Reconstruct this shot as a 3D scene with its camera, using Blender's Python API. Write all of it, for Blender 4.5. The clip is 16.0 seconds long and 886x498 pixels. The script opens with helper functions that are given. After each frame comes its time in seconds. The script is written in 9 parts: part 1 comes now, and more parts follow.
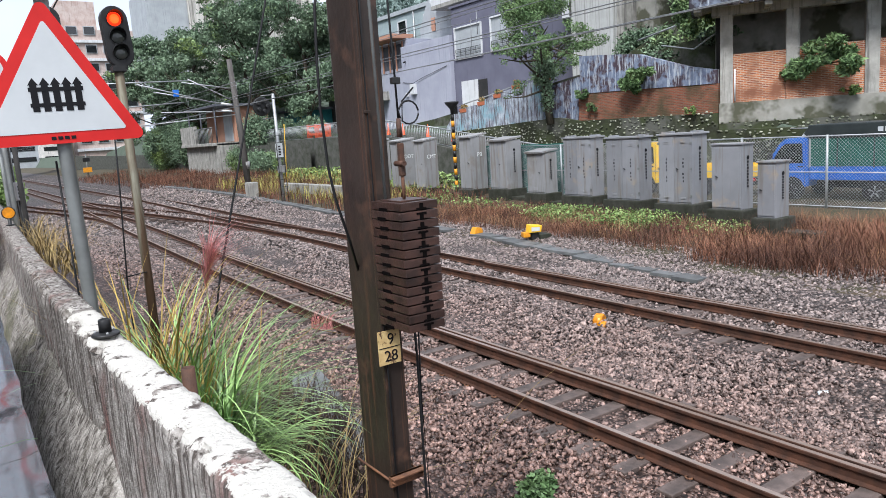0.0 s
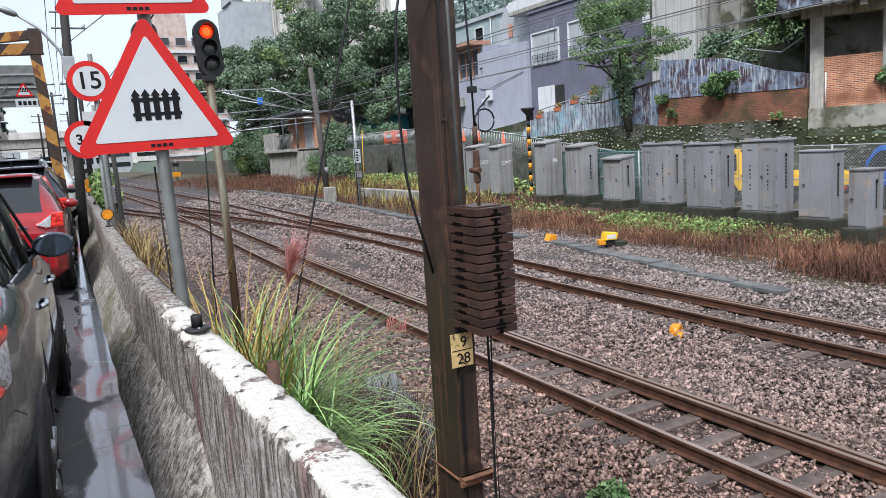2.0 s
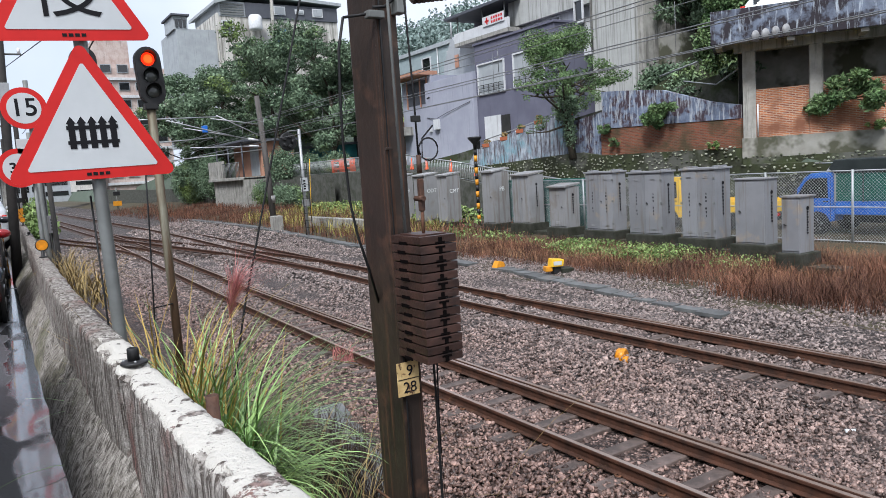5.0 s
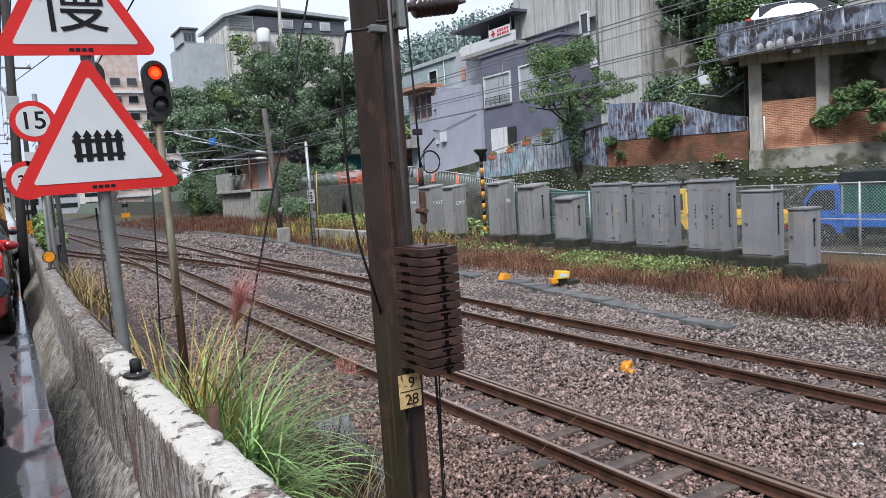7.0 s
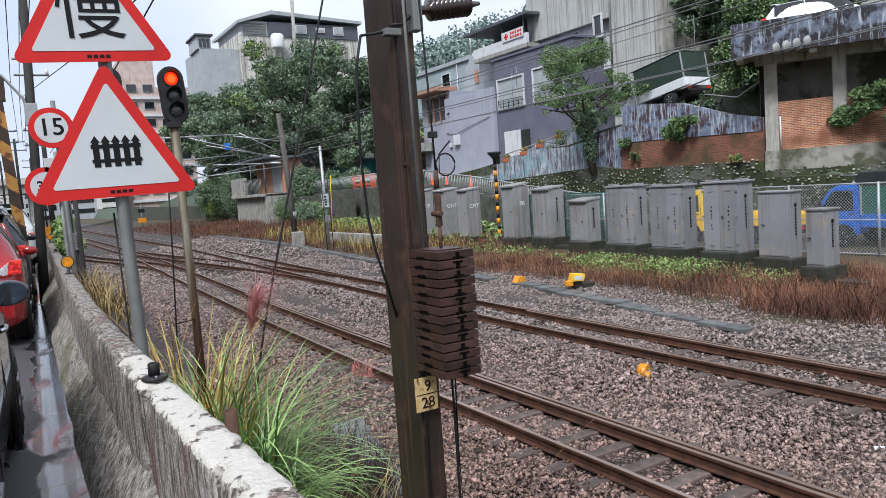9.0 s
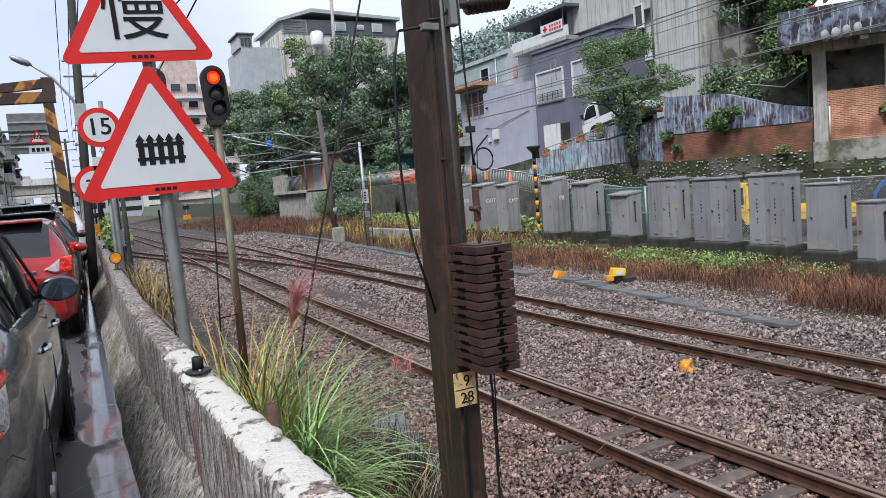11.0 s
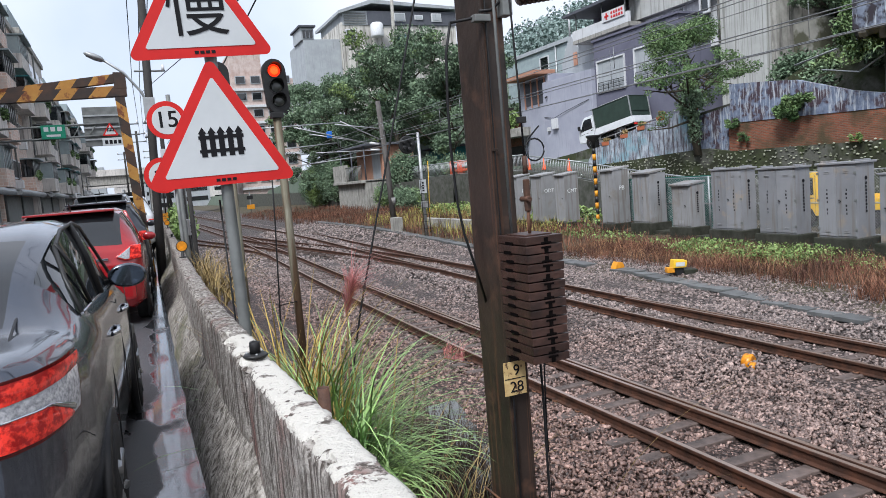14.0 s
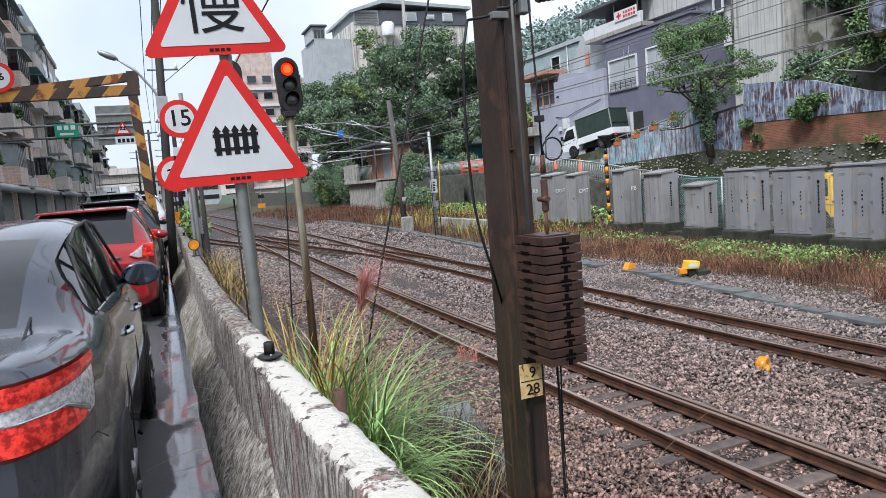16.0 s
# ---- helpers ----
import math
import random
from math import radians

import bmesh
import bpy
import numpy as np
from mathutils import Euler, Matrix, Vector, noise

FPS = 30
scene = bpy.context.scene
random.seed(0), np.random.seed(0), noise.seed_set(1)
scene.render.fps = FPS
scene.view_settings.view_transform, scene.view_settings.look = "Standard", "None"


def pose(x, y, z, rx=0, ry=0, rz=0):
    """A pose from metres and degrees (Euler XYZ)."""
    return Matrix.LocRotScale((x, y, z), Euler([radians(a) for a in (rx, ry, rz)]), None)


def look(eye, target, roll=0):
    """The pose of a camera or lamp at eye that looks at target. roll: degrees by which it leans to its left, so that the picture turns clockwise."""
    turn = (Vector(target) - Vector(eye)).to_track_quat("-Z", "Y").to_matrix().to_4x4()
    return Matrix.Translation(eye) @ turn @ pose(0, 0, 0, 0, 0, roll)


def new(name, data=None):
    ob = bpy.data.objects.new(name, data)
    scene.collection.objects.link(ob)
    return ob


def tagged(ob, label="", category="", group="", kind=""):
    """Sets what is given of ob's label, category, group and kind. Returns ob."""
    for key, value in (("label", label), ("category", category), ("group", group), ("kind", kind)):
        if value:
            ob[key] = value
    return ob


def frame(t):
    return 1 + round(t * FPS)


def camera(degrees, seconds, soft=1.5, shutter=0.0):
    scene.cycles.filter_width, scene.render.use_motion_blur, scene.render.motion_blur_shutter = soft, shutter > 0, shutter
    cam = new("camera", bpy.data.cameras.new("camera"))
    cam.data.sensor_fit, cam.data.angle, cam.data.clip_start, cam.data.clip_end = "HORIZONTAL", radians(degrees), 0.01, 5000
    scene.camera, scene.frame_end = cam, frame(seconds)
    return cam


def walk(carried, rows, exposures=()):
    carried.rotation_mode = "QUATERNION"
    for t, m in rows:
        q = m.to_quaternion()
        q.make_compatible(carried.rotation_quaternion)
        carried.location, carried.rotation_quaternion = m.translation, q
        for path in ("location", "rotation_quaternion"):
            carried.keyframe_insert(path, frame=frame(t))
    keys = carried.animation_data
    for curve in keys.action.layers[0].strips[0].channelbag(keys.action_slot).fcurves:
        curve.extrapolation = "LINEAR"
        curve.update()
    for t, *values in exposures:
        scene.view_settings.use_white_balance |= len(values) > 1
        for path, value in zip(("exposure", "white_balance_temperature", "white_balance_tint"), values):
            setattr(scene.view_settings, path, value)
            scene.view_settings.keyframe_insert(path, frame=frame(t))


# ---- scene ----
cam = camera(63.37, 16.0, soft=0.5)
PATH = [
    (0.0, pose(0.011, 0.100, 1.613, 80.84, 3.71, -34.93)),
    (0.5, pose(-0.008, 0.066, 1.615, 81.19, 3.46, -35.23)),
    (1.0, pose(-0.011, 0.021, 1.620, 81.15, 3.49, -33.24)),
    (1.5, pose(-0.019, 0.012, 1.621, 81.22, 3.58, -30.96)),
    (2.0, pose(-0.034, 0.031, 1.621, 81.69, 3.70, -28.98)),
    (2.5, pose(-0.030, 0.029, 1.623, 82.16, 3.65, -28.43)),
    (3.0, pose(-0.029, 0.031, 1.620, 82.53, 3.72, -28.45)),
    (3.5, pose(-0.021, 0.043, 1.618, 82.74, 3.78, -29.70)),
    (4.0, pose(-0.022, 0.040, 1.618, 82.82, 3.64, -32.96)),
    (6.5, pose(-0.001, -0.015, 1.624, 84.53, 3.67, -32.71)),
    (7.0, pose(0.000, -0.012, 1.622, 84.64, 3.72, -32.53)),
    (7.5, pose(-0.001, -0.010, 1.623, 84.78, 3.89, -32.32)),
    (8.0, pose(-0.001, -0.008, 1.623, 84.83, 4.04, -32.08)),
    (8.5, pose(-0.006, -0.004, 1.621, 84.91, 4.07, -31.83)),
    (11.0, pose(0.003, 0.002, 1.618, 84.81, 4.63, -28.34)),
    (11.5, pose(0.005, 0.006, 1.617, 84.74, 4.71, -27.40)),
    (12.0, pose(0.011, 0.010, 1.617, 84.70, 4.68, -26.92)),
    (12.5, pose(0.015, 0.008, 1.619, 84.65, 4.70, -25.68)),
    (13.0, pose(0.019, -0.015, 1.620, 84.66, 4.69, -25.13)),
    (13.5, pose(0.020, -0.033, 1.617, 84.57, 4.66, -24.63)),
    (14.0, pose(0.023, -0.056, 1.618, 84.40, 4.73, -23.67)),
    (14.5, pose(0.021, -0.059, 1.614, 84.28, 4.76, -23.50)),
    (15.0, pose(0.020, -0.038, 1.617, 84.15, 4.77, -23.26)),
    (15.5, pose(0.021, -0.018, 1.623, 84.21, 4.75, -23.07)),
    (16.0, pose(0.011, 0.004, 1.619, 84.44, 4.52, -22.86)),
]
walk(cam, PATH, exposures=[(0.0, 1.44), (2.0, 1.36), (4.0, 1.24), (6.5, 1.15), (8.5, 1.12), (12.0, 1.13), (16.0, 1.26)])

# ---- light ----
world = bpy.data.worlds.new("sky")
scene.world = world
world.use_nodes = True
wn = world.node_tree.nodes
wl = world.node_tree.links
sky = wn.new("ShaderNodeTexSky")
sky.sky_type = 'NISHITA'
sky.sun_disc = False
sky.sun_elevation = radians(48)
sky.sun_rotation = radians(150)
sky.air_density, sky.dust_density, sky.ozone_density = 1.0, 4.0, 1.0
sky_scale = wn.new("ShaderNodeVectorMath")
sky_scale.operation = 'SCALE'
sky_scale.inputs["Scale"].default_value = 0.10
wl.new(sky.outputs[0], sky_scale.inputs[0])
# overcast: soft cloud patches over the clear sky
w_co = wn.new("ShaderNodeTexCoord")
w_noise = wn.new("ShaderNodeTexNoise")
w_noise.inputs["Scale"].default_value = 2.2
w_noise.inputs["Detail"].default_value = 5
wl.new(w_co.outputs["Generated"], w_noise.inputs["Vector"])
w_ramp = wn.new("ShaderNodeValToRGB")
w_ramp.color_ramp.elements[0].position, w_ramp.color_ramp.elements[0].color = 0.34, (0.45, 0.52, 0.65, 1)
w_ramp.color_ramp.elements[1].position, w_ramp.color_ramp.elements[1].color = 0.66, (0.67, 0.71, 0.81, 1)
wl.new(w_noise.outputs["Fac"], w_ramp.inputs["Fac"])
w_mix = wn.new("ShaderNodeMix")
w_mix.data_type = 'RGBA'
w_mix.inputs["Factor"].default_value = 0.88
wl.new(sky_scale.outputs[0], w_mix.inputs["A"])
wl.new(w_ramp.outputs[0], w_mix.inputs["B"])
wl.new(w_mix.outputs["Result"], wn["Background"].inputs["Color"])
wn["Background"].inputs["Strength"].default_value = 0.74

sun_data = bpy.data.lights.new("sun", 'SUN')
sun_data.energy, sun_data.angle, sun_data.color = 2.1, radians(18), (0.945, 0.968, 1.0)
sun = new("sun", sun_data)
sun.matrix_world = look((-30, -25, 50), (0, 0, 0))
scene.view_settings.exposure = 1.0


# ---- materials ----
def mat(name, col, rough=0.6, col2=None, scale=8.0, detail=4.0, bump=0.0, bscale=None, metal=0.0, coat=0.0,
        streak=None, island=0.0, spec=0.32, lo=0.35, hi=0.65, obj_random=0.0, stretch=(1, 1, 1), rough2=None, col3=None, scale3=1.0, lo3=0.5, hi3=0.6):
    """A surface with variation at two scales, stains and relief. Sizes follow the world (object space)."""
    m = bpy.data.materials.new(name)
    m.use_nodes = True
    n, l = m.node_tree.nodes, m.node_tree.links
    p = n["Principled BSDF"]
    p.inputs["Roughness"].default_value = rough
    p.inputs["Metallic"].default_value = metal
    p.inputs["Coat Weight"].default_value = coat
    p.inputs["Coat Roughness"].default_value = 0.06
    p.inputs["Specular IOR Level"].default_value = spec
    co = n.new("ShaderNodeTexCoord")
    mp = n.new("ShaderNodeMapping")
    mp.inputs["Scale"].default_value = stretch
    l.new(co.outputs["Object"], mp.inputs["Vector"])

    def tex(s, d=detail):
        t = n.new("ShaderNodeTexNoise")
        t.inputs["Scale"].default_value, t.inputs["Detail"].default_value = s, d
        t.inputs["Roughness"].default_value = 0.6
        l.new(mp.outputs[0], t.inputs["Vector"])
        return t

    def ramp(src, a, b, ca, cb):
        r = n.new("ShaderNodeValToRGB")
        r.color_ramp.elements[0].position, r.color_ramp.elements[1].position = a, b
        r.color_ramp.elements[0].color, r.color_ramp.elements[1].color = (*ca, 1), (*cb, 1)
        l.new(src, r.inputs["Fac"])
        return r.outputs[0]

    def mix(fac, a, b, mode='MIX'):
        x = n.new("ShaderNodeMix")
        x.data_type, x.blend_type = 'RGBA', mode
        for sock, v in (("Factor", fac), ("A", a), ("B", b)):
            if isinstance(v, (int, float)):
                x.inputs[sock].default_value = v
            elif isinstance(v, tuple):
                x.inputs[sock].default_value = (*v, 1)
            else:
                l.new(v, x.inputs[sock])
        return x.outputs["Result"]

    t1 = tex(scale)
    c = ramp(t1.outputs["Fac"], lo, hi, col, col2 or tuple(v * 0.8 for v in col))
    if col3:
        t3 = tex(scale3)
        c = mix(ramp(t3.outputs["Fac"], lo3, hi3, (0, 0, 0), (1, 1, 1)), c, col3)
    if streak:
        sm = n.new("ShaderNodeMapping")
        sm.inputs["Scale"].default_value = streak[2] if len(streak) > 2 else (6, 6, 0.35)
        l.new(co.outputs["Object"], sm.inputs["Vector"])
        st = n.new("ShaderNodeTexNoise")
        st.inputs["Scale"].default_value, st.inputs["Detail"].default_value = 1.0, 6
        st.inputs["Roughness"].default_value = 0.65
        l.new(sm.outputs[0], st.inputs["Vector"])
        c = mix(ramp(st.outputs["Fac"], streak[1] - 0.05, streak[1] + 0.08, (0, 0, 0), (1, 1, 1)), c, streak[0])
    if island or obj_random:
        if island:
            g = n.new("ShaderNodeNewGeometry").outputs["Random Per Island"]
        else:
            g = n.new("ShaderNodeObjectInfo").outputs["Random"]
        k = island or obj_random
        v = ramp(g, 0.0, 1.0, (1 - k,) * 3, (1 + k,) * 3)
        c = mix(1.0, c, v, 'MULTIPLY')
    l.new(c, p.inputs["Base Color"])
    if rough2 is not None:
        t4 = tex(scale * 0.35)
        l.new(ramp(t4.outputs["Fac"], 0.42, 0.58, (rough,) * 3, (rough2,) * 3), p.inputs["Roughness"])
    if bump:
        tb = tex(bscale or scale * 4, 6)
        b = n.new("ShaderNodeBump")
        b.inputs["Strength"].default_value, b.inputs["Distance"].default_value = min(1.0, bump), 0.02
        l.new(tb.outputs["Fac"], b.inputs["Height"])
        l.new(b.outputs[0], p.inputs["Normal"])
    return m


def glow(name, col, power):
    m = mat(name, col, 0.3)
    p = m.node_tree.nodes["Principled BSDF"]
    p.inputs["Emission Color"].default_value = (*col, 1)
    p.inputs["Emission Strength"].default_value = power
    return m


def brick_mat(name, c1, c2, mortar, w, h, moss=None):
    m = mat(name, c1, 0.85, c2, 3.0, bump=0.3)
    n, l = m.node_tree.nodes, m.node_tree.links
    p = n["Principled BSDF"]
    co = n.new("ShaderNodeTexCoord")
    sep = n.new("ShaderNodeSeparateXYZ")
    l.new(co.outputs["Object"], sep.inputs[0])
    add = n.new("ShaderNodeMath")
    l.new(sep.outputs["X"], add.inputs[0])
    l.new(sep.outputs["Y"], add.inputs[1])
    comb = n.new("ShaderNodeCombineXYZ")
    l.new(add.outputs[0], comb.inputs["X"])
    l.new(sep.outputs["Z"], comb.inputs["Y"])
    b = n.new("ShaderNodeTexBrick")
    b.inputs["Scale"].default_value = 1.0
    b.inputs["Brick Width"].default_value, b.inputs["Row Height"].default_value = w, h
    b.inputs["Mortar Size"].default_value, b.inputs["Bias"].default_value = 0.013, 0.0
    b.inputs["Color1"].default_value, b.inputs["Color2"].default_value, b.inputs["Mortar"].default_value = (*c1, 1), (*c2, 1), (*mortar, 1)
    l.new(comb.outputs[0], b.inputs["Vector"])
    src = b.outputs["Color"]
    nz = n.new("ShaderNodeTexNoise")
    nz.inputs["Scale"].default_value, nz.inputs["Detail"].default_value = 1.1, 7
    l.new(co.outputs["Object"], nz.inputs["Vector"])
    r = n.new("ShaderNodeValToRGB")
    r.color_ramp.elements[0].position, r.color_ramp.elements[1].position = 0.46, 0.66
    l.new(nz.outputs["Fac"], r.inputs["Fac"])
    x = n.new("ShaderNodeMix")
    x.data_type = 'RGBA'
    l.new(r.outputs[0], x.inputs["Factor"])
    l.new(src, x.inputs["A"])
    x.inputs["B"].default_value = (*(moss or mortar), 1)
    l.new(x.outputs["Result"], p.inputs["Base Color"])
    bm_ = n.new("ShaderNodeBump")
    bm_.inputs["Strength"].default_value, bm_.inputs["Distance"].default_value = 0.6, 0.012
    bm_.invert = True
    l.new(b.outputs["Fac"], bm_.inputs["Height"])
    l.new(bm_.outputs[0], p.inputs["Normal"])
    return m


def ballast_mat():
    m = mat("ballast_bed_shaded_gaps", (0.16, 0.13, 0.12), 0.6, (0.07, 0.06, 0.055), 1.2)
    n, l = m.node_tree.nodes, m.node_tree.links
    p = n["Principled BSDF"]
    co = n.new("ShaderNodeTexCoord")
    v = n.new("ShaderNodeTexVoronoi")
    v.inputs["Scale"].default_value = 19
    l.new(co.outputs["Object"], v.inputs["Vector"])
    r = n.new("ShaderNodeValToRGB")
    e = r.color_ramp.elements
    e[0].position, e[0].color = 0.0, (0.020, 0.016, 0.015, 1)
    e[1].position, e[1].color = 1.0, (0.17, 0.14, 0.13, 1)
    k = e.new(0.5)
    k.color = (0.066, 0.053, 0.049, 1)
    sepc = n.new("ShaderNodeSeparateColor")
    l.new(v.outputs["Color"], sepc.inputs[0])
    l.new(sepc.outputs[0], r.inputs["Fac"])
    # cell rims multiply darker: the shade between stones is put into the colour
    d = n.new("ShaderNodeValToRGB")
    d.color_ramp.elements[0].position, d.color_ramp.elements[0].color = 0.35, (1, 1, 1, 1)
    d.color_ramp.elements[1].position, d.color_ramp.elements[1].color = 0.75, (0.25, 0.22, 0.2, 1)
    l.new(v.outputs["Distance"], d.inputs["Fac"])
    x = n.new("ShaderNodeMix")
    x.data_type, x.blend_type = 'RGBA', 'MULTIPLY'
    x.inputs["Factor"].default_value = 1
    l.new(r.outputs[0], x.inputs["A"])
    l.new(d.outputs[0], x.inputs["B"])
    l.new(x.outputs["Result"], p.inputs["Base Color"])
    b = n.new("ShaderNodeBump")
    b.inputs["Strength"].default_value, b.inputs["Distance"].default_value = 1.0, 0.04
    b.invert = True
    l.new(v.outputs["Distance"], b.inputs["Height"])
    l.new(b.outputs[0], p.inputs["Normal"])
    return m


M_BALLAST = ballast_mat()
M_STONE = mat("crushed_stone", (0.275, 0.224, 0.208), 0.32, (0.090, 0.072, 0.067), 9, bump=0.35, bscale=60, island=0.8, spec=0.40)


def rust_dust(m):
    """Brown brake dust lies over the stones of the near track and thins out farther on."""
    n, l = m.node_tree.nodes, m.node_tree.links
    p = n["Principled BSDF"]
    src = p.inputs["Base Color"].links[0].from_socket
    co = n.new("ShaderNodeTexCoord")
    sep = n.new("ShaderNodeSeparateXYZ")
    l.new(co.outputs["Object"], sep.inputs[0])
    nz = n.new("ShaderNodeTexNoise")
    nz.inputs["Scale"].default_value, nz.inputs["Detail"].default_value = 0.7, 5
    l.new(co.outputs["Object"], nz.inputs["Vector"])
    add = n.new("ShaderNodeMath")
    add.operation = 'MULTIPLY_ADD'
    add.inputs[1].default_value = 5.0
    l.new(nz.outputs["Fac"], add.inputs[0])
    away = n.new("ShaderNodeMath")
    away.operation = 'MULTIPLY_ADD'
    away.inputs[1].default_value = 0.2
    l.new(sep.outputs["Y"], away.inputs[0])
    l.new(sep.outputs["X"], away.inputs[2])
    l.new(away.outputs[0], add.inputs[2])
    far = n.new("ShaderNodeMapRange")
    far.inputs["From Min"].default_value, far.inputs["From Max"].default_value = 9.0, 15.5
    far.inputs["To Min"].default_value, far.inputs["To Max"].default_value = 0.85, 0.08
    l.new(add.outputs[0], far.inputs["Value"])
    x = n.new("ShaderNodeMix")
    x.data_type, x.blend_type = 'RGBA', 'MULTIPLY'
    l.new(far.outputs[0], x.inputs["Factor"])
    l.new(src, x.inputs["A"])
    x.inputs["B"].default_value = (1.0, 0.74, 0.64, 1)
    l.new(x.outputs["Result"], p.inputs["Base Color"])


rust_dust(M_STONE)
rust_dust(M_BALLAST)
M_RAIL = mat("rusty_rail", (0.11, 0.050, 0.032), 0.6, (0.05, 0.028, 0.021), 5, bump=0.3, metal=0.3)
M_RAILTOP = mat("worn_rail_head", (0.46, 0.36, 0.31), 0.28, (0.33, 0.22, 0.17), 3, metal=0.7, stretch=(1, 0.1, 1))
M_SLEEPER = mat("sleeper_concrete", (0.145, 0.108, 0.095), 0.6, (0.070, 0.054, 0.048), 5, bump=0.4, obj_random=0.15)
M_SOIL = mat("soil", (0.075, 0.055, 0.035), 0.95, (0.04, 0.04, 0.022), 1.5, bump=0.8, bscale=9)
M_HILL = mat("hillside", (0.065, 0.088, 0.065), 0.95, (0.09, 0.11, 0.085), 0.6, bump=0.8, bscale=4)
M_CONC = mat("weathered_concrete", (0.36, 0.35, 0.32), 0.85, (0.24, 0.23, 0.21), 2.0, bump=0.35, bscale=14, streak=((0.13, 0.125, 0.115), 0.56))
M_CONC_DARK = mat("dark_mossy_concrete", (0.095, 0.095, 0.085), 0.9, (0.045, 0.048, 0.036), 2.5, bump=0.5, bscale=12)
M_PLINTH = mat("mossy_plinth", (0.046, 0.045, 0.037), 0.7, (0.020, 0.023, 0.014), 4, bump=0.5)
M_SLAB = mat("trough_lid_concrete", (0.13, 0.134, 0.134), 0.5, (0.080, 0.084, 0.084), 3, bump=0.3, obj_random=0.2)
M_STEEL_BROWN = mat("brown_painted_steel", (0.038, 0.026, 0.021), 0.40, (0.020, 0.015, 0.013), 3, bump=0.2, streak=((0.12, 0.055, 0.032), 0.62, (22, 22, 0.4)), col3=(0.075, 0.042, 0.030), scale3=5.0, lo3=0.56, hi3=0.70)
M_WEIGHT = mat("cast_iron_weight", (0.056, 0.028, 0.022), 0.42, (0.025, 0.015, 0.013), 10, bump=0.25, obj_random=0.25)
M_RUST = mat("bright_rust", (0.20, 0.09, 0.045), 0.8, (0.09, 0.045, 0.03), 12, bump=0.4)
M_CLEVIS = mat("dark_rust", (0.095, 0.045, 0.028), 0.7, (0.045, 0.026, 0.02), 14, bump=0.4)
M_BLACK = mat("black_plastic", (0.012, 0.012, 0.013), 0.45, (0.02, 0.02, 0.02), 8)
M_RUBBER = mat("rubber", (0.010, 0.010, 0.010), 0.75, (0.02, 0.02, 0.02), 20)
M_CABLE = mat("cable_sheath", (0.010, 0.010, 0.011), 0.6)
M_WIRE = mat("grey_wire", (0.22, 0.23, 0.235), 0.4, metal=0.4)
M_GALV = mat("galvanised_steel", (0.40, 0.415, 0.42), 0.5, (0.31, 0.32, 0.325), 5, metal=0.5, bump=0.1)
M_GALV_DULL = mat("dull_galvanised_steel", (0.20, 0.21, 0.205), 0.6, (0.14, 0.145, 0.14), 4, metal=0.35, bump=0.15)
M_CAB = mat("grey_cabinet_paint", (0.232, 0.236, 0.250), 0.38, (0.195, 0.199, 0.211), 1.2, bump=0.05, streak=((0.17, 0.155, 0.14), 0.58), obj_random=0.10, col3=(0.30, 0.25, 0.20), scale3=1.4, lo3=0.60, hi3=0.72)
M_CAB_LT = mat("light_cabinet_paint", (0.272, 0.273, 0.278), 0.45, (0.232, 0.233, 0.238), 1.2, bump=0.05, streak=((0.18, 0.165, 0.15), 0.56), obj_random=0.10, col3=(0.22, 0.20, 0.18), scale3=1.1, lo3=0.58, hi3=0.70)
M_INK = mat("black_paint", (0.008, 0.008, 0.010), 0.7, spec=0.2)
M_CHALK = mat("white_marker", (0.75, 0.77, 0.77), 0.7)
M_RED = mat("sign_red", (0.56, 0.020, 0.018), 0.5, (0.48, 0.017, 0.016), 5, spec=0.25)
M_WHITE = mat("sign_white", (0.51, 0.53, 0.54), 0.4, (0.46, 0.48, 0.49), 4)
M_YEL = mat("safety_yellow", (0.72, 0.30, 0.02), 0.45, (0.55, 0.22, 0.02), 8)
M_YEL2 = mat("bright_yellow", (0.80, 0.50, 0.03), 0.4, (0.70, 0.42, 0.03), 6)
M_ORANGE = mat("amber_plastic", (0.78, 0.29, 0.012), 0.35, (0.36, 0.13, 0.012), 10)
M_GATE = mat("rusty_yellow_gate", (0.44, 0.23, 0.055), 0.7, (0.34, 0.155, 0.04), 3, bump=0.2, col3=(0.16, 0.055, 0.025), scale3=4.5, lo3=0.52, hi3=0.60)
M_GATE_BLK = mat("faded_black_gate", (0.035, 0.03, 0.028), 0.7, (0.07, 0.04, 0.028), 3, bump=0.2)
M_PLATE = mat("yellowed_plate", (0.62, 0.46, 0.22), 0.5, (0.46, 0.30, 0.13), 14, bump=0.1, col3=(0.10, 0.05, 0.03), scale3=22, lo3=0.58, hi3=0.64)
M_GLASS_DK = mat("tinted_glass", (0.012, 0.014, 0.016), 0.04, spec=0.8)
M_GLASS_RED = mat("red_lens", (0.90, 0.045, 0.028), 0.10, (0.36, 0.008, 0.008), 30, bump=0.3, bscale=40, coat=0.8, lo=0.42, hi=0.56)
M_GLASS_CLR = mat("clear_lens", (0.58, 0.58, 0.60), 0.12, (0.24, 0.24, 0.26), 60, coat=0.5)
M_CAR_GREY = mat("metallic_grey_paint", (0.080, 0.089, 0.110), 0.26, (0.068, 0.076, 0.095), 2, metal=0.75, coat=1.0)
M_CAR_RED = mat("red_car_paint", (0.33, 0.012, 0.016), 0.25, (0.27, 0.009, 0.012), 2, metal=0.2, coat=1.0)
